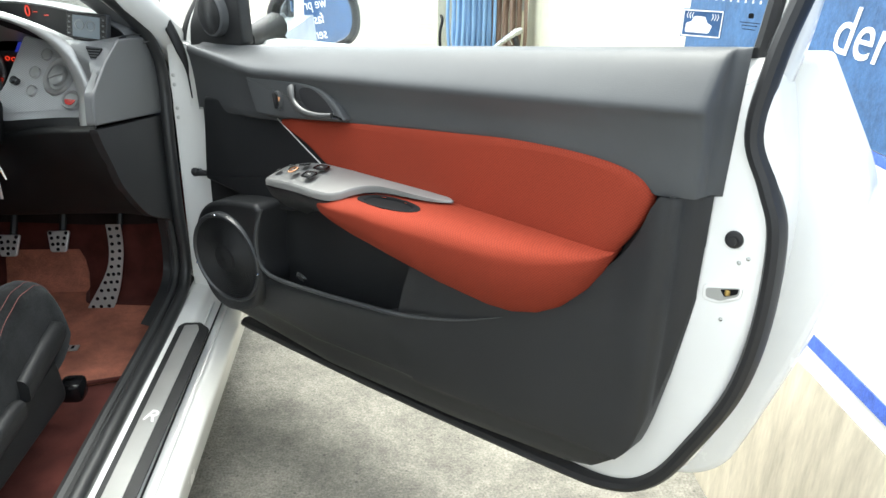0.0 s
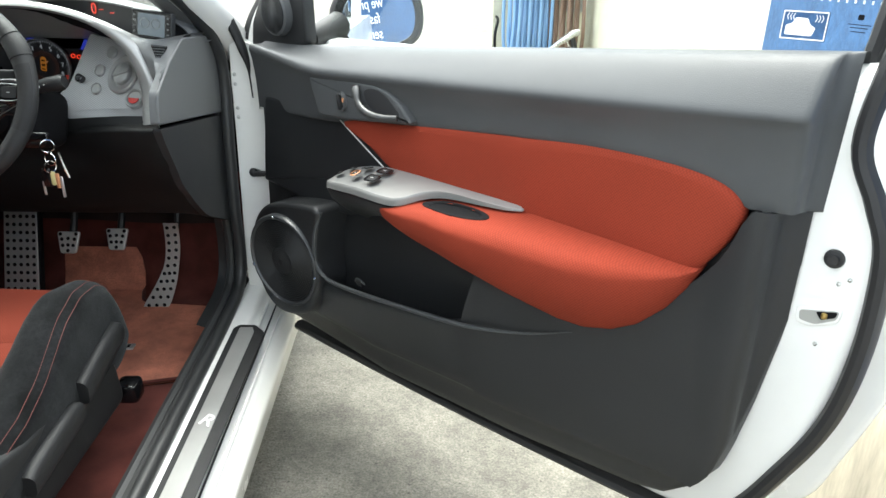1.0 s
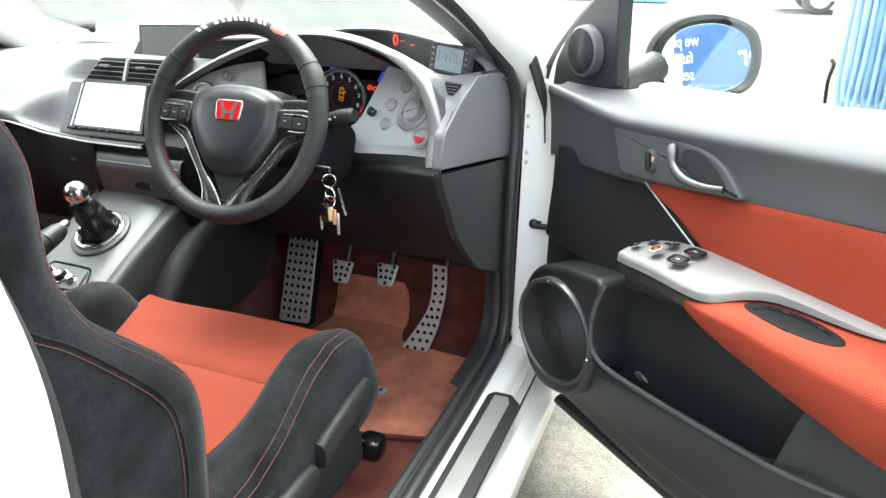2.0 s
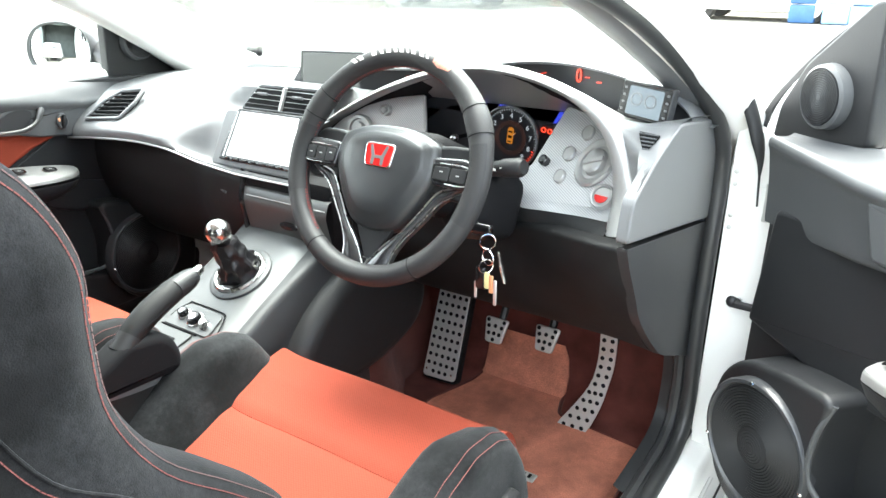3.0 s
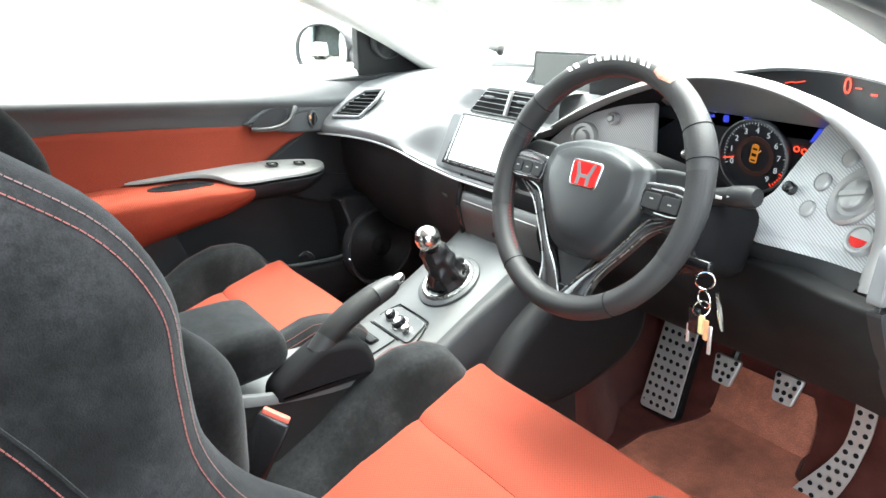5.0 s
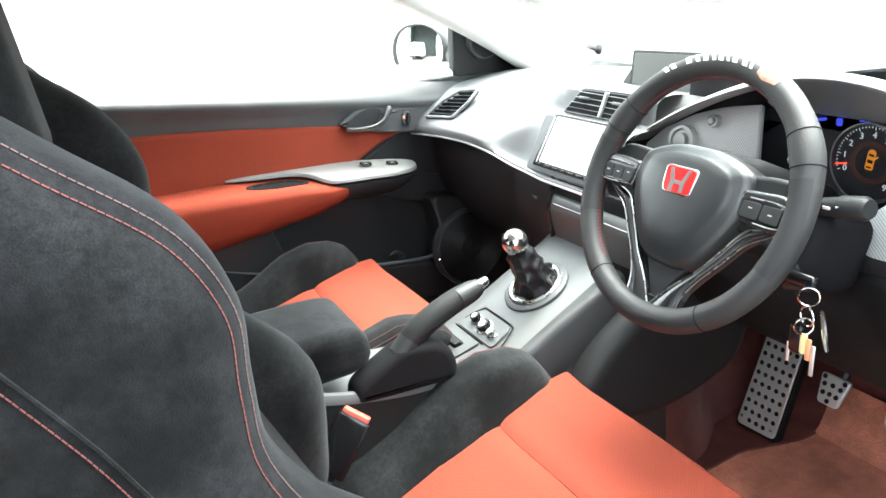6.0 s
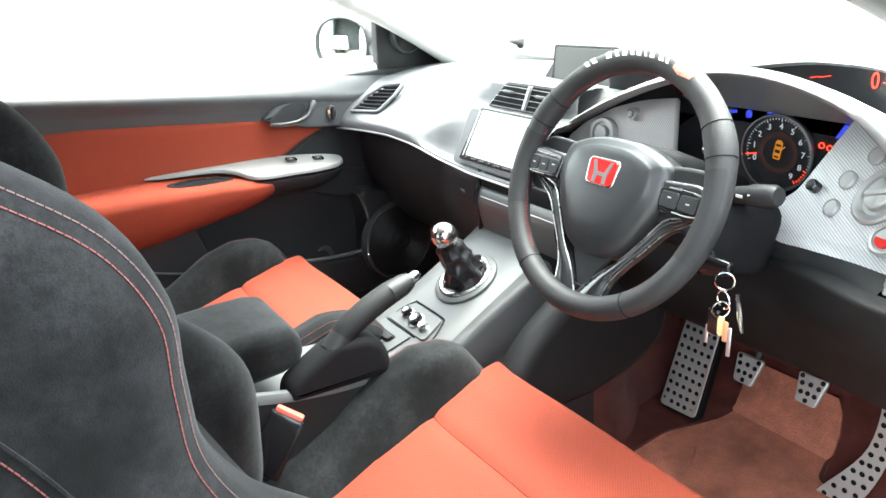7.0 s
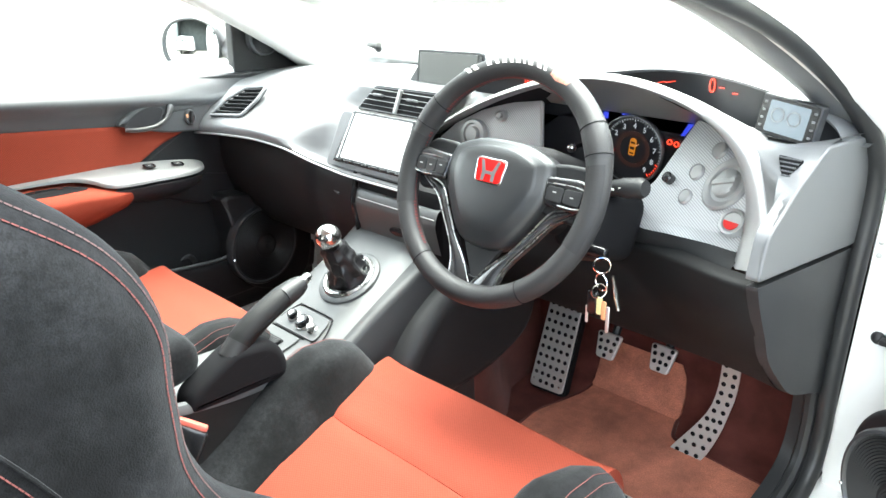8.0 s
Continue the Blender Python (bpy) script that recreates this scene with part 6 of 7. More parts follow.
part("lock_housing", box((0, 0, 0), (0.105, 0.12, 0.115), 0.03, 4, facing((0.468, 1.455, 0.922), (1, -0.25, 0), (0, 0.3, 1))), VOID, col)
part("ignition", lathe([(0.026, -0.03), (0.026, 0.006), (0.022, 0.010), (0.012, 0.011), (0.001, 0.011)], IM, 28), BLACK, col)
# keys
keys = thing("car_keys", (0.525, 1.375, 0.86), "bunch of keys with a yellow and orange tag in the ignition", "keys")
part("key_head", box((0.505, 1.385, 0.902), (0.05, 0.014, 0.02), 0.006, 3, None), BLACK, keys)


def loop_ring(c, r, t, tilt):
    m = Matrix.Translation(c) @ Matrix.Rotation(tilt, 4, "Z") @ Matrix.Rotation(math.pi / 2, 4, "X")
    return tube([m @ V(r * math.cos(a), r * math.sin(a), 0) for a in [2 * math.pi * k / 20 for k in range(20)]], t, True, 6)


part("ring", loop_ring((0.525, 1.378, 0.885), 0.013, 0.0014, 0.6), CHROME, keys)
part("ring", loop_ring((0.527, 1.376, 0.858), 0.013, 0.0014, -0.3), CHROME, keys)
part("ring", loop_ring((0.524, 1.376, 0.842), 0.012, 0.0014, 0.9), CHROME, keys)
part("bottle_opener", tube([V(0.545, 1.38, 0.872), V(0.552, 1.38, 0.84), V(0.558, 1.38, 0.818)], [0.003, 0.004, 0.003], n=8), CHROME, keys)
part("yellow_tag", box((0.526, 1.376, 0.817), (0.010, 0.005, 0.030), 0.005, 3), YELLOW, keys)
part("orange_tag", box((0.536, 1.373, 0.813), (0.008, 0.004, 0.032), 0.005, 3), ORANGE, keys)
part("key_blade", box((0.544, 1.372, 0.800), (0.006, 0.003, 0.045), 0.001, 1), ALU, keys)
part("black_fob", box((0.512, 1.380, 0.818), (0.020, 0.010, 0.042), 0.007, 3), BLACK, keys)
part("key_blade", box((0.503, 1.378, 0.795), (0.005, 0.003, 0.030), 0.001, 1), ALU, keys)

# ---- console ----
con = thing("centre_console", (0, 1.2, 0.3), "silver and black centre console between the seats", "console")


def con_z(y):
    return 0.660 + (y - 1.22) * 0.50 if y > 1.12 else 0.61 + max(0, (1.12 - y)) * 0.12


rings = []
for y in np.linspace(0.55, 1.52, 22):
    z, wl = con_z(y), 0.125 + 0.02 * max(0, (y - 1.3) / 0.2)
    rings.append([V(x - 0.03, y, zz) for x, zz in arc_round([(-wl - 0.03, 0.26), (-wl - 0.01, z - 0.08), (-wl + 0.01, z - 0.012), (wl - 0.01, z - 0.012), (wl + 0.01, z - 0.08), (wl + 0.03, 0.26)], 0.015, 3)])
part("console_body", loft(rings), PLASTIC, con)
rows = [[V(-0.043 + x * (0.105 + 0.005 * max(0, (1.25 - y) / 0.1)), y, con_z(y) + 0.001 - 0.012 * abs(x) ** 6) for x in np.linspace(-1, 1, 9)] for y in np.linspace(1.10, 1.46, 12)]
for r_, y in zip(rows, np.linspace(1.10, 1.46, 12)):
    z_ = con_z(y)
    r_ += [V(0.075, y, z_ - 0.022), V(0.090, y, z_ - 0.047)]
part("silver_top", shell(rows, 0.008, (0, 0, 1)), DULL_SILVER, con, "silver painted console top")
rows = [[V(x, y, con_z(y) - dz) for x, dz in ((0.090, 0.047), (0.098, 0.07), (0.108, 0.10), (0.118, 0.16), (0.124, 0.24))] for y in np.linspace(1.10, 1.46, 12)]
part("console_flank", shell(rows, 0.006, (1, 0, 0.3)), PLASTIC, con, "black side of the console")
rows = [[V(-0.035 + x * 0.12, y, 0.664) for x in np.linspace(-1, 1, 5)] for y in np.linspace(0.80, 1.095, 6)]
part("rear_top", shell(rows, 0.01, (0, 0, 1)), DULL_SILVER, con)
slope = V(0, 1, 0.50).normalized()
GM = facing((-0.029, 1.327, con_z(1.327) + 0.003), (1, 0, 0), slope)
GX = GM @ Matrix.Diagonal((0.94, 1.0, 1, 1))
part("gear_surround", lathe([(0.070, -0.006), (0.069, 0.002), (0.066, 0.004), (0.057, 0.0045), (0.055, 0.001)], GX, 44, False), PAD, con, "dark grey plate round the gear lever")
part("gear_ring", lathe([(0.058, 0.0), (0.0575, 0.007), (0.054, 0.010), (0.050, 0.009), (0.048, 0.004), (0.046, 0.002)], GX, 44, False), SATIN, con, "polished ring round the gear lever")
part("gear_ring_inner", lathe([(0.047, -0.002), (0.046, 0.005), (0.043, 0.006), (0.041, 0.0)], GX, 44, False), CHROME, con)
KM = facing((-0.05, 1.205, con_z(1.205) + 0.002), (1, 0, 0), slope)
part("switch_plate", plate(arc_round([(-0.052, -0.022), (0.076, -0.022), (0.070, 0.034), (-0.030, 0.036), (-0.046, 0.012)], [0.003, 0.012, 0.014, 0.012, 0.006]), 0.003, KM, 0.0012), DULL_SILVER, con, "silver switch plate")
for line in ([(-0.050, -0.004), (-0.046, 0.014), (-0.032, 0.038), (-0.024, 0.040), (0.062, 0.039), (0.074, 0.032)], [(-0.056, -0.0245), (0.046, -0.0245)], [(0.076, 0.030), (0.088, 0.0), (0.092, -0.03)]):
    part("plate_gap", tube([KM @ V(x, y, 0.0015) for x, y in curve_pts(line, 4)], 0.0016, n=6), VOID, con)
for x, y, r, m_ in ((-0.018, 0.008, 0.0105, BLACK), (0.018, 0.004, 0.014, BLACK), (0.050, 0.000, 0.0085, SATIN)):
    part("knob_ring", lathe([(r * 1.3, 0), (r * 1.26, 0.003), (r * 1.1, 0.004), (r * 1.05, 0)], KM @ ident((x, y, 0.003)), 20, False), SATIN if m_ is BLACK else CHROME, con)
    kb = part("knob", lathe([(r, 0), (r, 0.011), (r * 0.88, 0.014), (r * 0.7, 0.0145), (r * 0.65, 0.0135), (0.001, 0.0135)], KM @ ident((x, y, 0.003)), 20), m_, con)
    part("knob_cap", lathe([(r * 0.6, 0.0), (r * 0.55, 0.0012), (0.001, 0.0014)], KM @ ident((x, y, 0.0163)), 18), SATIN, kb)
part("key_panel", plate(arc_round([(-0.096, -0.088), (0.022, -0.088), (0.040, -0.028), (-0.060, -0.028)], 0.006), 0.003, KM, 0.001), DULL_SILVER, con)
part("slot", plate(arc_round([(-0.084, -0.066), (0.004, -0.066), (0.012, -0.046), (-0.072, -0.046)], 0.006), 0.001, KM @ ident((0, 0, 0.003)), 0.0004), VOID, con)
for x_ in (-0.056, -0.014):
    part("rocker_key", plate(arc_round([(x_ - 0.019, -0.063), (x_ + 0.017, -0.063), (x_ + 0.022, -0.049), (x_ - 0.014, -0.049)], 0.004), 0.006, KM @ ident((0, 0, 0.003)), 0.002), HARD_BLACK, con)
part("rib_plate", plate(arc_round([(-0.110, -0.20), (-0.040, -0.20), (-0.040, -0.10), (-0.098, -0.10)], 0.006), 0.003, KM, 0.001), DULL_SILVER, con)
for i in range(14):
    y_ = -0.194 + 0.0068 * i
    part("rib", plate([(-0.102, y_), (-0.046, y_), (-0.046, y_ + 0.0025), (-0.102, y_ + 0.0025)], 0.0015, KM @ ident((0, 0, 0.003)), 0.0006, 1), SILVER, con)
bulge = arc_round([(1.27, 0.46), (1.275, 0.54), (1.33, 0.63), (1.44, 0.71), (1.58, 0.75), (1.74, 0.74), (1.74, 0.50), (1.55, 0.45)], [0.05, 0.06, 0.1, 0.1, 0.06, 0.06, 0.1, 0.08], 6)
part("knee_bulge", plate(bulge, 0.055, facing((0.10, 0, 0), (0, 1, 0), (0, 0, 1)), 0.035, 6), HARD_BLACK, con)

gear = thing("gear_lever", (-0.005, 1.365, 0.74), "gear lever with a polished ball knob and black leather boot", "gear lever")
top, foot = V(-0.022, 1.277, 0.824), V(-0.029, 1.330, con_z(1.330) + 0.004)
axis = [foot.lerp(top, k) + V(0.004 * math.sin(7 * k), 0, 0) for k in np.linspace(0, 0.80, 22)]
bm = tube(axis, list(np.interp(np.linspace(0, 1, 22), [0, 0.08, 0.2, 0.35, 0.55, 0.75, 0.9, 1.0], [0.046, 0.045, 0.039, 0.033, 0.030, 0.0275, 0.026, 0.020])), n=40)
for v in bm.verts:
    k = (v.co - foot).dot((top - foot).normalized()) / (top - foot).length
    out = v.co - foot.lerp(top, k)
    if out.length > 1e-5:
        fold = math.sin(9 * math.atan2(out.y, out.x) + 3 * k) * 0.10 + noise.noise(v.co * 60) * 0.22 + math.sin(26 * k + 2 * math.atan2(out.y, out.x)) * 0.08
        v.co += out * fold * (0.4 + 0.6 * (1 - k))
part("boot", bm, BOOT, gear, "creased black leather boot")
part("knob", ball(top, 0.0255, 32), mat("polished_knob_metal", (0.62, 0.61, 0.60), 0.2, 1.0, vary=0.1, vary_scale=60), gear, "polished metal ball knob")
part("collar", tube([foot.lerp(top, 0.70), foot.lerp(top, 0.80)], [0.0145, 0.013], n=16), BOOT, gear)
part("boot_ring", tube([GX @ V(0.042 * math.cos(a), 0.042 * math.sin(a), 0.006 + 0.004 * math.sin(a)) for a in [2 * math.pi * k / 40 for k in range(40)]], 0.005, True, 8), BOOT, gear)

hb = thing("handbrake", (0.09, 0.93, 0.62), "black leather handbrake lever with a silver button", "handbrake")
hp = [V(0.093, 0.980, 0.738), V(0.092, 1.000, 0.760), V(0.090, 1.036, 0.780), V(0.087, 1.080, 0.796), V(0.084, 1.112, 0.803), V(0.083, 1.132, 0.808)]
part("grip", tube(curve_pts(hp, 4), list(np.interp(np.linspace(0, 1, 21), [0, 0.15, 0.4, 0.7, 0.9, 1.0], [0.0190, 0.0203, 0.0210, 0.0200, 0.0178, 0.0145])), n=18, flat=0.92), KNEE, hb)
part("grip_tip", tube([V(0.086, 1.090, 0.7975), V(0.084, 1.114, 0.8035), V(0.083, 1.134, 0.8085)], [0.0212, 0.0195, 0.0150], n=18, flat=0.92), HARD_BLACK, hb)
part("grip_seam", tube([V(0.1105, 1.000, 0.762), V(0.1105, 1.036, 0.776), V(0.1065, 1.075, 0.788), V(0.1035, 1.090, 0.800)], 0.0009, n=6), VOID, hb)
part("button", tube([V(0.083, 1.130, 0.8085), V(0.080, 1.150, 0.814), V(0.0795, 1.153, 0.8148)], [0.0095, 0.0085, 0.006], n=14), SATIN, hb)
part("skirt", pillow(arc_round([(0.880, 0.676), (0.884, 0.706), (0.905, 0.722), (0.975, 0.757), (1.035, 0.748), (1.058, 0.730), (1.072, 0.695), (1.066, 0.664)], 0.016, 5), 0.052, facing((0.064, 0, 0), (0, 1, 0), (0, 0, 1)), 0.016, 0.016, 5), VOID, hb, "black gaiter", sharp=60)
part("gaiter_collar", tube([V(0.094, 0.972, 0.734), V(0.092, 0.994, 0.754)], [0.0225, 0.0222], n=18, flat=0.92), HARD_BLACK, hb)
# raised rim of the console beside the lever
rim = curve_pts([(0.118, 0.66, 0.755), (0.116, 0.75, 0.741), (0.112, 0.82, 0.722), (0.106, 0.884, 0.700), (0.101, 0.953, 0.683), (0.097, 1.01, 0.674), (0.088, 1.075, 0.668)], 5)
part("console_rim", loft([[V(x + a, y, z + b_) for a, b_ in ((-0.012, -0.010), (-0.010, -0.002), (-0.004, 0.001), (0.003, -0.001), (0.007, -0.007), (0.008, -0.016))] for x, y, z in rim], False), PAD, con, "grey rim of the console")
part("console_side", loft([[V(x + a, y, z_) for a, z_ in ((0.006, z - 0.012), (0.012, z - 0.08), (0.020, z - 0.2), (0.026, 0.30))] for x, y, z in rim], False), KNEE, con)
ar = thing("console_arm_rest", (0, 0.80, 0.70), "black suede arm rest over the console", "arm rest")
rings = []
for y, k in ((0.50, 0.9), (0.58, 1), (0.73, 1), (0.84, 1), (0.892, 0.96), (0.914, 0.85), (0.924, 0.7), (0.930, 0.45)):
    rings.append([V(-0.01 + p[0] * (0.8 + 0.2 * k), y, 0.752 + p[1] * k) for p in arc_round([(-0.095, -0.042), (0.095, -0.042), (0.095, 0.042), (-0.095, 0.042)], 0.028, 5)])
part("pad", loft(rings), SUEDE, ar, sharp=50)
part("hinge_box", box((-0.01, 0.66, 0.66), (0.17, 0.30, 0.10), 0.02, 3), PLASTIC, ar)


# ---- seats ----
def seat(name, c, dy, label, flip):
    """A bucket seat; flip: the side of its lever, 1 towards +x."""
    top = thing(name, (c, 1.0 + dy, 0.28), label, "car seat", group="front seats")

    def Q(x, y, z):
        return V(c + x * flip, y + dy, z)

    def half(y):
        """Half the width of the red cloth, narrowing to the rear."""
        return float(np.interp(y, [0.74, 0.80, 0.89, 0.97, 1.09, 1.25, 1.30], [0.135, 0.14, 0.15, 0.168, 0.196, 0.238, 0.245]))

    def lie(y):
        return float(np.interp(y, [0.72, 0.80, 0.90, 1.0, 1.1, 1.2, 1.27], [0.545, 0.546, 0.553, 0.572, 0.590, 0.602, 0.602])) - 0.045 * max(0, (y - 1.276) / 0.034) ** 2

    # cushion: red cloth in two panels
    def cush(y0, y1, nm):
        rows = []
        for k in np.linspace(0, 1, 26):
            y = y0 + (y1 - y0) * k
            dip = 0.006 * max(0, 1 - min(k, 1 - k) * 9) ** 2
            rows.append([Q(x * (half(y) + (0.014 if x > 0 else 0)), y, lie(y) - dip + 0.009 * (1 - x * x) + 0.012 * x ** 6) for x in np.linspace(-1, 1, 15)])
        part(nm, shell(rows, 0.06, (0, 0, 1)), RED, top, "red mesh cloth cushion panel")

    cush(0.74, 1.103, "rear_cushion")
    cush(1.104, 1.310, "front_cushion")
    for s in (-1, 1):
        rings, crest = [], []
        for k in np.linspace(0, 1, 30):
            y = 0.70 + 0.575 * k
            f = 1 - max(0, (k - 0.90) / 0.10) ** 2 * 0.6
            zt = float(np.interp(y, [0.70, 0.80, 0.88, 0.95, 1.0, 1.05, 1.12, 1.18, 1.215, 1.245, 1.275], [0.575, 0.583, 0.592, 0.616, 0.645, 0.674, 0.692, 0.684, 0.664, 0.625, 0.575]))
            xi, xo = half(y) - 0.012 + (0.014 if s > 0 else 0), 0.305 - 0.012 * (1 - f)
            zr = min(lie(y) - 0.012, zt - 0.006)
            xc = xo - 0.034
            xt = max(xc - 0.05, xi + 0.02)
            prof = [(xi, zr - 0.12), (xi, zr), (xi + 0.45 * (xt - xi), zr + 0.5 * (zt - zr)), (xt, zt - 0.012), (0.5 * (xt + xc), zt - 0.003), (xc, zt), (xo - 0.008, zt - 0.014), (xo, zt - 0.05), (xo, 0.50), (xo - 0.02, 0.46)]
            rings.append([Q(s * px, y, pz) for px, pz in curve_pts(prof, 3, True)])
            crest.append((s * (xc + 0.012), y, zt - 0.0035))
        part("cushion_bolster", loft(rings), SUEDE, top, "black suede cushion bolster", sharp=70)
        for off, dz in ((0.0, 0.0005), (0.014, -0.0075)):
            stitches([Q(x + s * off, y, z + dz) for x, y, z in curve_pts(crest[1:-2], 4)], top, "bolster_stitching", THREAD, 0.0042, 0.0014, 0.0006)
    part("cushion_front", loft([[Q(x, y, z) for y, z in curve_pts([(1.20, 0.57), (1.285, 0.56), (1.302, 0.545), (1.30, 0.50), (1.26, 0.44), (1.10, 0.42)], 3)] for x in np.linspace(-0.24, 0.24, 8)], False), RED, top)
    part("seat_pan", box(Q(0, 0.98, 0.48), (0.50, 0.50, 0.14), 0.03, 3), PLASTIC, top)
    # back rest: middle and two wings
    rows = []
    for z, y in ((0.60, 0.78), (0.75, 0.715), (0.90, 0.65), (1.05, 0.58), (1.18, 0.52), (1.28, 0.475), (1.36, 0.45)):
        wdt = 0.19 - 0.05 * max(0, (z - 1.15) / 0.2)
        rows.append([Q(x * wdt, y + 0.02 * x * x, z) for x in np.linspace(-1, 1, 9)])
    part("back_cloth", shell(rows, 0.07, (0, 1, 0.35)), SUEDE, top)
    rear = [[Q(x * w_, y - 0.10 + 0.05 * x ** 4, z) for x in np.linspace(-1, 1, 11)] for z, y, w_ in ((0.50, 0.80, 0.22), (0.75, 0.70, 0.25), (0.95, 0.61, 0.26), (1.10, 0.55, 0.25), (1.22, 0.505, 0.22), (1.32, 0.475, 0.17), (1.40, 0.46, 0.13))]
    part("back_shell", shell(rear, 0.02, (0, -1, 0)), PLASTIC, top)
    wing = curve_pts([(0.44, 1.36), (0.50, 1.30), (0.56, 1.245), (0.62, 1.19), (0.648, 1.13), (0.648, 1.07), (0.652, 1.01), (0.685, 0.945), (0.745, 0.885), (0.80, 0.825), (0.822, 0.77), (0.82, 0.68), (0.80, 0.58), (0.70, 0.48), (0.52, 0.46), (0.42, 0.70), (0.36, 1.0), (0.35, 1.25)], 5, True)
    for s in (-1, 1):
        m = facing((c + s * 0.19, dy, 0), (0, 1, 0), (0, 0, 1)) if s > 0 else facing((c + s * 0.19, dy, 0), (0, 1, 0), (0, 0, 1)) @ Matrix.Diagonal((1, 1, -1, 1))
        part("back_bolster", pillow(wing, 0.115, m @ ident((0, 0, -0.015)), 0.045, 0.055, 8), SUEDE, top, "black suede side bolster of the back rest", sharp=70)
        for ins, dx, m_ in ((0.007, 0.0798, PALE_THREAD), (0.015, 0.0885, THREAD)):
            pts = []
            w_ = [np.array(p) for p in wing]
            n_ = len(w_)
            for i in range(5, 60):
                a, b = w_[i - 1], w_[(i + 1) % n_]
                t = (b - a) / np.linalg.norm(b - a)
                q = w_[i] + np.array([t[1], -t[0]]) * ins
                pts.append(V(c + s * (0.19 + dx + 0.0008), q[0] + dy, q[1]))
            stitches(pts, top, "seam_stitching", m_, 0.0042, 0.0014, 0.0006)
        low_seam = curve_pts([V(c + s * 0.2905, y + dy, z) for y, z in ((0.50, 1.15), (0.545, 1.07), (0.585, 0.99), (0.635, 0.943), (0.69, 0.882), (0.735, 0.826), (0.755, 0.78), (0.758, 0.70), (0.74, 0.60))], 5)
        part("panel_seam", tube(low_seam, 0.0014, n=6), SUEDE, top)
        stitches([V(p[0] + s * 0.0004, p[1] - 0.007, p[2] - 0.003) for p in low_seam], top, "panel_stitching", THREAD, 0.0042, 0.0014, 0.0006)
    part("head_pad", loft([[Q(p[0] * k, 0.50 + p[1] - 0.1 * (z - 1.3), z) for p in arc_round([(-0.14, -0.05), (0.14, -0.05), (0.14, 0.05), (-0.14, 0.05)], 0.04, 4)] for z, k in ((1.20, 0.9), (1.28, 1.0), (1.36, 0.97), (1.41, 0.85), (1.43, 0.6))]), SUEDE, top)
    # plastic side with the adjusting levers
    part("side_cover", plate(arc_round([(0.72, 0.42), (0.72, 0.60), (0.85, 0.565), (1.05, 0.56), (1.18, 0.53), (1.20, 0.40)], 0.03), 0.03, facing((c + flip * 0.275, dy, 0), (0, 1, 0), (0, 0, 1)) @ Matrix.Diagonal((1, 1, flip, 1)), 0.01), HARD_BLACK, top)
    part("height_lever", loft([[Q(0.312 + px, y, z + pz * k) for px, pz in arc_round([(-0.012, -0.026), (0.012, -0.026), (0.014, 0.012), (0.006, 0.024), (-0.012, 0.024)], 0.008, 3)] for y, z, k in ((1.205, 0.560, 0.75), (1.195, 0.562, 0.95), (1.12, 0.553, 1.0), (1.05, 0.540, 1.0), (1.025, 0.536, 0.9))]), HARD_BLACK, top, "dark grey adjusting lever")
    part("recline_lever", loft([[Q(0.312 + px, y, z + pz * k) for px, pz in arc_round([(-0.012, -0.026), (0.012, -0.026), (0.014, 0.010), (0.006, 0.020), (-0.012, 0.020)], 0.008, 3)] for y, z, k in ((1.005, 0.516, 0.8), (0.985, 0.518, 1.0), (0.92, 0.516, 1.0), (0.85, 0.512, 1.0), (0.82, 0.508, 0.8))]), HARD_BLACK, top, "dark grey adjusting lever")
    for s in (-1, 1):
        part("seat_rail", box(Q(s * 0.20, 1.0, 0.325), (0.04, 0.56, 0.03), 0.006), RUBBER, top)
        part("rail_foot", box(Q(s * 0.20, 1.27, 0.325), (0.045, 0.04, 0.07), 0.01), BLACK, top)
        for y_ in (0.80, 1.15):
            part("seat_leg", box(Q(s * 0.20, y_, 0.38), (0.035, 0.06, 0.10), 0.006), RUBBER, top)
    part("rail_front", box(Q(0.275, 1.285, 0.36), (0.05, 0.05, 0.05), 0.012), BLACK, top)
    return top


seat("bucket_seat", 0.37, 0.0, "black suede bucket seat with red cloth cushion", 1)
seat("bucket_seat", -0.37, -0.07, "black suede bucket seat with red cloth cushion", -1)
bk = thing("seat_belt_buckle", (0.145, 0.86, 0.6), "black belt buckle with a red button on a ribbed stalk", "belt buckle")
BM_ = facing((0.152, 0.838, 0.648), (0.55, 0.65, -0.45), (0, 0.69, 1))
part("case", box((0, 0, 0), (0.054, 0.10, 0.028), 0.006, 2, BM_), BLACK, bk)
part("button", box((0, 0, 0), (0.044, 0.014, 0.018), 0.003, 2, BM_ @ ident((0, 0.050, 0))), mat("salmon_red_plastic", (0.5, 0.10, 0.07), 0.4), bk)
for i in range(7):
    part("rib", box((0, 0, 0), (0.028, 0.006, 0.022), 0.002, 1, BM_ @ ident((0, -0.06 - 0.011 * i, 0))), RUBBER, bk)

# ---- footwell ----
rows = [[V(x, y, z) for x in np.linspace(-0.74, 0.738, 9)] for y, z in ((0.2, 0.27), (1.2, 0.268), (1.6, 0.268), (1.86, 0.269), (1.93, 0.285), (1.975, 0.34), (2.0, 0.44), (2.015, 0.62))]
solo("carpet", shell(rows, 0.02, (0, 0, 1)), CARPET, (0, 1.0, 0.26), "dark red car carpet", "carpet", kind="structure")
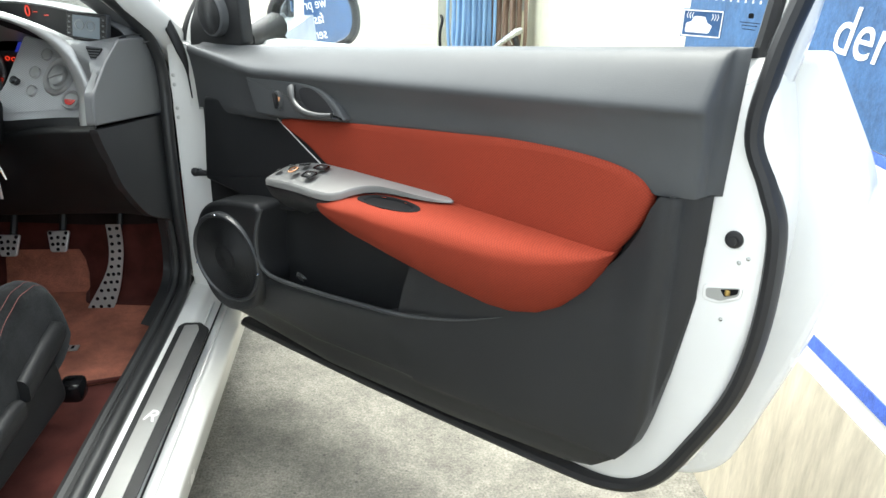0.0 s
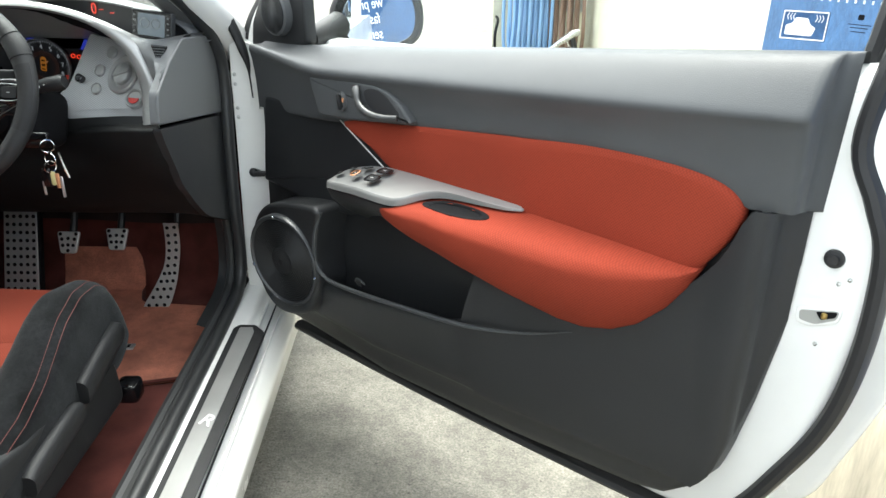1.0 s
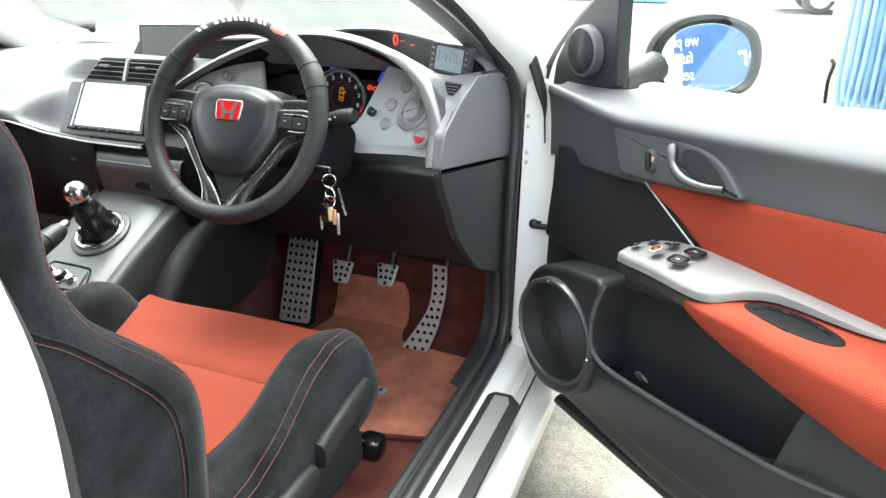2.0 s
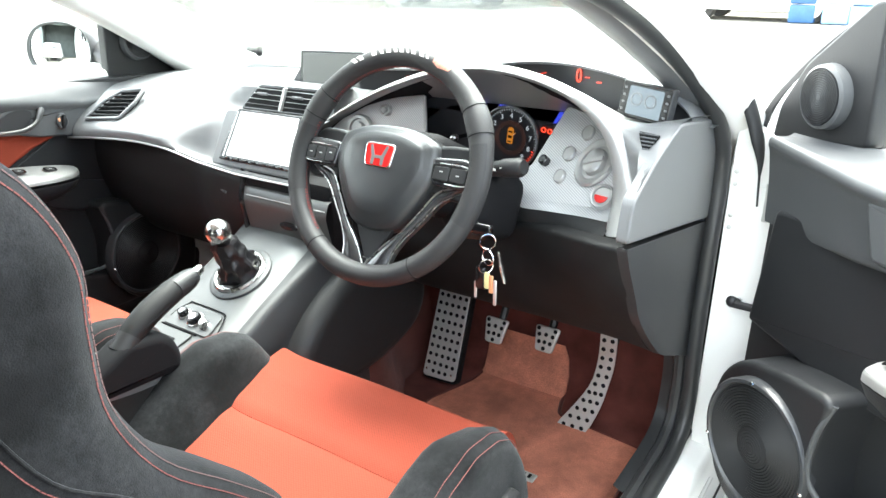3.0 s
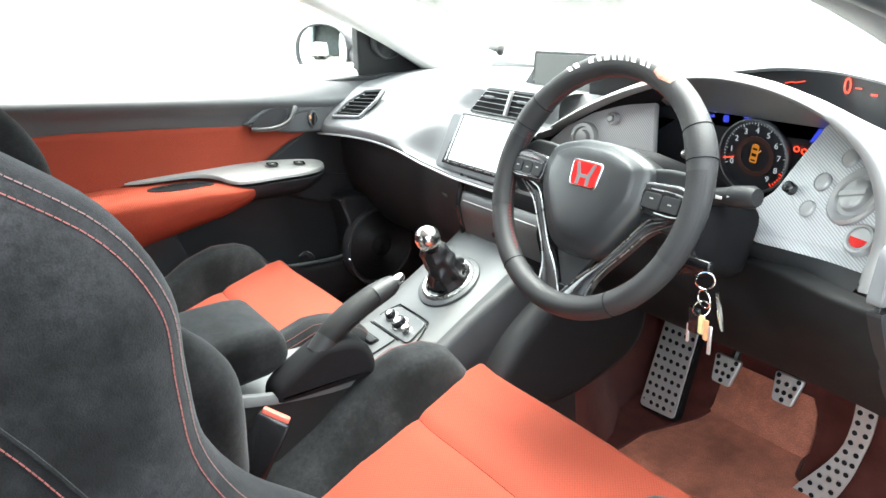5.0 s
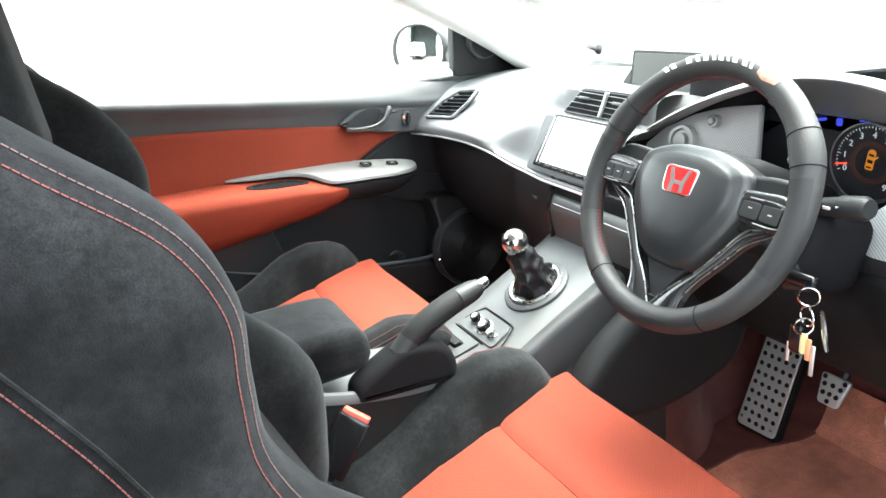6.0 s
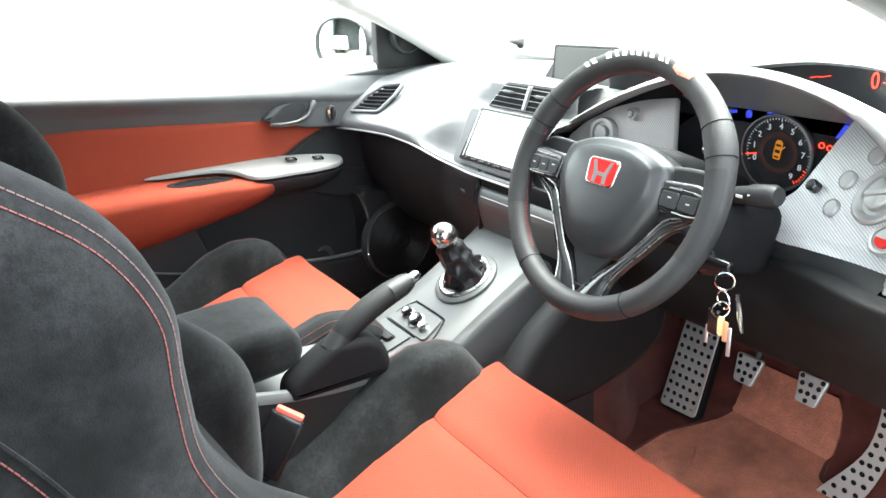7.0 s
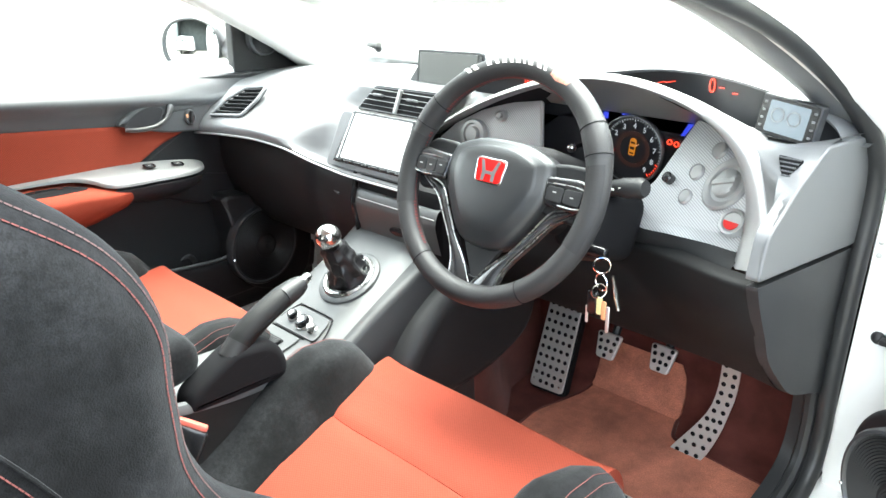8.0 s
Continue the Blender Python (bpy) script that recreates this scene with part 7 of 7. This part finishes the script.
# added dark sheet: the shade high on the toe board, put in as colour
TOE_SHADE = layered("toe_shade_brown", (0.020, 0.0115, 0.0105), [(9.0, 0.4, 0.35, 0.65), (300.0, 0.3, 0.3, 0.7)], 0.95, 400.0, 0.5)
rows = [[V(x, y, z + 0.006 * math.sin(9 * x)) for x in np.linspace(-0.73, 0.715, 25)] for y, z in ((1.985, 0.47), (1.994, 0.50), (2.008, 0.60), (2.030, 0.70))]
solo("toe_board_shade", shell(rows, 0.006, (0, -1, 0)), TOE_SHADE, (0, 2.03, 0.5), "dark sheet that stands in for shade high on the toe board", "felt lining", kind="structure")
rows = [[V(x - d, y, z) for x, z in ((0.126, 0.50), (0.135, 0.44), (0.150, 0.36), (0.175, 0.285))] for y, d in ((0.6, 0), (1.2, 0), (1.55, 0.01), (1.66, 0.05), (1.75, 0.11), (1.95, 0.13))]
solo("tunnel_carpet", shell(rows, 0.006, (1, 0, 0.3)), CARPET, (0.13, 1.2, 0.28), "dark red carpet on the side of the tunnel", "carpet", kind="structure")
mat_o = arc_round([(0.18, 1.36), (0.50, 1.40), (0.70, 1.45), (0.694, 1.812), (0.468, 1.834), (0.447, 1.895), (0.444, 1.925), (0.206, 1.925), (0.208, 1.865), (0.190, 1.80), (0.165, 1.72)], 0.02, 5)
fm = solo("floor_mat", plate(mat_o, 0.010, ident((0, 0, 0.270)), 0.004), MAT_CLOTH, (0.4, 1.5, 0.27), "worn reddish brown floor mat in the driver's footwell", "floor mat")
part("binding", tube([V(q[0], q[1], 0.278) for q in mat_o], 0.005, True, 8), CARPET, fm)
rows = [[V(xa + (xb - xa) * k, y, z) for k in np.linspace(0, 1, 9)] for xa, xb, y, z in ((0.206, 0.444, 1.905, 0.2805), (0.205, 0.444, 1.922, 0.290), (0.202, 0.440, 1.945, 0.325), (0.200, 0.430, 1.962, 0.366), (0.210, 0.415, 1.970, 0.392))]
part("mat_toe", shell(rows, 0.008, (0, -0.7, 0.7)), MAT_CLOTH, fm)
tag_ = part("mat_tag", box((0.507, 1.581, 0.2835), (0.056, 0.026, 0.005), 0.002), ALU, fm, "small metal tag")
for k_ in (-1, 0, 1):
    part("tag_mark", box((0.507 + 0.014 * k_, 1.581, 0.2864), (0.007, 0.014, 0.0012), 0.0003, 1), VOID, tag_)


def studs(parent, m, spots, r, material):
    """Punched holes, each with a raised rim."""
    for x, y in spots:
        hole = part("hole", lathe([(r, 0.0), (r, 0.0008), (0.001, 0.0009)], m @ ident((x, y, 0)), 12), material, parent)
        part("hole_rim", lathe([(r * 1.22, 0.0), (r * 1.14, 0.0012), (r * 1.0, 0.0014), (r * 0.94, 0.0006)], m @ ident((x, y, 0)), 12, False), ALU, hole)


fr = thing("foot_rest", (0.18, 1.80, 0.30), "drilled aluminium foot rest plate", "foot rest")
FR = facing((0.160, 1.815, 0.440), (1, 0.02, 0), (0.30, 0.36, 1))
part("plate", plate(arc_round([(-0.050, -0.138), (0.046, -0.134), (0.046, 0.15), (-0.042, 0.15)], 0.012), 0.004, FR, 0.0015), ALU, fr)
studs(fr, FR @ ident((0, 0, 0.004)), [(-0.037 + 0.0178 * i + 0.0005 * j, -0.100 + 0.0225 * j) for j in range(11) for i in range(5)] + [(-0.020 + 0.0178 * i, -0.1205) for i in range(3)], 0.0056, VOID)
for x_, y_ in ((-0.040, -0.118), (0.034, -0.118)):
    part("screw", ball(FR @ V(x_, y_, 0.004), 0.004, 8), CHROME, fr)
part("backing", plate(arc_round([(-0.054, -0.146), (0.051, -0.142), (0.051, 0.16), (-0.047, 0.16)], 0.016), 0.02, FR @ ident((0, 0, -0.022)), 0.004), VOID, fr)
for nm, x, y, z in (("clutch_pedal", 0.316, 1.784, 0.489), ("brake_pedal", 0.435, 1.814, 0.487)):
    pd = thing(nm, (x, y, z), "black rubber pedal with an aluminium face", "pedal", group="pedals")
    PM = facing((x, y, z), (1, 0, 0), (0, 0.45, 1))
    part("pad", plate(arc_round([(-0.021, -0.031), (0.021, -0.031), (0.031, 0.029), (-0.031, 0.029)], 0.008), 0.008, PM, 0.003), ALU, pd)
    studs(pd, PM @ ident((0, 0, 0.008)), [(-0.017, 0.008), (0.0, 0.010), (0.017, 0.008), (-0.014, -0.009), (0.0, -0.008), (0.014, -0.009), (0.0, -0.023), (-0.021, 0.022), (0.021, 0.022)], 0.0052, VOID)
    part("arm", tube([V(x, y + 0.02, z), V(x, y + 0.07, z + 0.08), V(x, y + 0.06, z + 0.25)], 0.01, n=8), RUBBER, pd)
ac = thing("accelerator_pedal", (0.55, 1.80, 0.27), "drilled aluminium accelerator pedal", "pedal", group="pedals")
rows = []
for k in np.linspace(0, 1, 12):
    c = V(0.512, 1.80, 0.272).lerp(V(0.576, 1.84, 0.525), k) + V(0.022 * math.sin(math.pi * k) * (1 if k > 0 else 0), 0.012 * math.sin(math.pi * k), 0)
    hw = 0.036 - 0.016 * min(1, max(0, (k - 0.1) / 0.4))
    rows.append([c + V(s * hw, 0, 0) for s in (-1, -0.5, 0, 0.5, 1)])
part("plate", shell(rows, 0.004, (0, -1, 0.2)), ALU, ac)
for i in range(11):
    k = 0.05 + 0.9 * i / 10
    c = V(0.512, 1.80, 0.272).lerp(V(0.576, 1.84, 0.525), k) + V(0.022 * math.sin(math.pi * k), 0.012 * math.sin(math.pi * k), 0)
    hw = 0.036 - 0.016 * min(1, max(0, (k - 0.1) / 0.4))
    for s in ((-0.62, 0, 0.62) if k < 0.45 else (-0.5, 0.5)):
        studs(ac, facing(c + V(s * hw, -0.0005, 0.002 * s), (1, 0, 0), (0, 0.2, 1)), [(0, 0)], 0.0056, VOID)
part("arm", tube([V(0.585, 1.86, 0.50), V(0.59, 1.90, 0.60), V(0.59, 1.9, 0.75)], 0.008, n=8), RUBBER, ac)

# ---- the street ----
# black tyres lightened to grey, the bright haze over the street in their colour
TYRE = mat("haze_grey_tyre", (0.09, 0.088, 0.085), 0.9)


def far_car(name, m, paint, label):
    """A small parked car: body, glass band, wheels."""
    base = m.translation
    top = thing(name, base, label, "car")
    side = curve_pts([(-2.0, 0.35), (-2.05, 0.7), (-1.9, 0.9), (-1.2, 0.98), (-0.6, 1.42), (0.9, 1.46), (1.6, 1.05), (2.05, 0.95), (2.1, 0.5), (2.0, 0.3), (0.0, 0.25)], 4, True)
    part("body", loft([[m @ V(x * k, y, z * (1 if z < 1 else kk)) for x, z in side] for y, k, kk in ((-0.85, 0.97, 0.97), (-0.7, 1, 1), (0.7, 1, 1), (0.85, 0.97, 0.97))]), paint, top)
    for s in (-1, 1):
        part("side_glass", plate(arc_round([(-1.0, 1.0), (-0.55, 1.36), (0.85, 1.38), (1.35, 1.05)], 0.05), 0.02, m @ facing((0, s * 0.84, 0), (s, 0, 0), (0, 0, 1)) @ Matrix.Diagonal((s, 1, 1, 1)), 0.005), BLACK, top)
        for x in (-1.3, 1.3):
            wh = part("wheel", lathe([(0.30, 0), (0.32, 0.05), (0.32, 0.18), (0.3, 0.2)], m @ facing((x, s * 0.70, 0.32), (s, 0, 0), (0, 0, 1)), 24), TYRE, top)
            part("rim", lathe([(0.2, 0), (0.2, 0.02), (0.05, 0.01), (0.001, 0.01)], m @ facing((x, s * 0.905, 0.32), (s, 0, 0), (0, 0, 1)), 20), SILVER, wh)
    part("front_glass", plate(arc_round([(-0.62, 0), (0.62, 0), (0.55, 0.52), (-0.55, 0.52)], 0.05), 0.02, m @ facing((-1.17, 0, 1.0), (0, -1, 0), (0.8, 0, 0.6)), 0.005), BLACK, top)
    for s in (-1, 1):
        part("headlight", box((0, 0, 0), (0.06, 0.36, 0.14), 0.03, 2, m @ ident((-2.0, s * 0.6, 0.72))), CHROME, top)
    part("grille", box((0, 0, 0), (0.04, 0.7, 0.12), 0.02, 2, m @ ident((-2.03, 0, 0.55))), VOID, top)
    return top


GREY_PAINT = mat("grey_car_paint", (0.25, 0.26, 0.28), 0.3, 0.4, coat=0.5)
DARK_PAINT = mat("black_car_paint", (0.01, 0.011, 0.013), 0.25, coat=0.5)
BRICK = mat("reddish_brick_wall", (0.42, 0.24, 0.19), 0.85, grain=0.4, grain_scale=40, vary=0.2, vary_scale=12)
ROOF = mat("grey_roof_sheet", (0.3, 0.31, 0.33), 0.6)
far_car("parked_car", pose(-3.0, 20.6, 0, 0, 0, 175), PAINT, "white hatchback parked across the street")
far_car("parked_car", pose(-12.8, 21.5, 0, 0, 0, 8), GREY_PAINT, "grey hatchback parked across the street")
far_car("parked_car", pose(1.3, 24.0, 0, 0, 0, 90), DARK_PAINT, "dark car standing in the open garage")
far_car("parked_car", pose(3.9, 18.6, 0, 0, 0, 4), PAINT, "white car parked by the garage")
house = thing("garage_building", (0, 24, 0), "brick garage building with an open bay", "building")
for x0, x1 in ((-16, 0.35), (2.3, 14)):
    part("wall", box(((x0 + x1) / 2, 24.0, 1.6), (x1 - x0, 0.3, 3.2), 0.02), BRICK if x0 > 0 else CREAM, house)
for x0 in (-0.1, 2.2):
    part("pier", box((x0, 23.7, 1.6), (0.5, 0.5, 3.2), 0.03), BRICK, house)
# back wall coloured near-black for the shade inside the open bay
part("bay_back", box((1.3, 27.5, 1.6), (3.0, 0.2, 3.2), 0.02), VOID, house)
part("roof", box((-1, 26, 3.35), (31, 5, 0.3), 0.05), ROOF, house)
for i, x in enumerate((-2.0, -1.3, -0.75)):
    bin_ = thing("crate", (x, 19.8, 0), "blue plastic crate stack outside the garage", "crate", group="blue crates")
    for k in range(2):
        part("box", box((x, 19.8, 0.21 + 0.42 * k), (0.55, 0.5, 0.40), 0.04, 2), HOSE_BLUE if i else BLUE, bin_)
# yard behind the car, met only in the mirrors
rear = thing("rear_shed", (-2, -11, 0), "open shed with a dark bay behind the yard", "building")
SHED = mat("grey_green_cladding", (0.075, 0.088, 0.085), 0.7, vary=0.25, vary_scale=2)
part("pier", box((-4.6, -11, 2.1), (0.5, 0.4, 4.2), 0.03), SHED, rear)
part("pier", box((0.6, -11, 2.1), (1.6, 0.4, 4.2), 0.03), SHED, rear)
part("lintel", box((-2.27, -11, 3.7), (4.16, 0.36, 1.0), 0.03), SHED, rear)
part("bay_back", box((-2.2, -14, 2.1), (5.3, 0.2, 4.2), 0.02), SHED, rear)
part("roof", box((-1.7, -12.6, 4.3), (6.6, 4.0, 0.2), 0.03), ROOF, rear)
for x in (-4.7, 1.2):
    part("side", box((x, -12.6, 2.1), (0.2, 2.8, 4.2), 0.02), SHED, rear)
far_car("parked_car", pose(-3.1, -10.2, 0, 0, 0, -90), PAINT, "white car parked before the open shed")
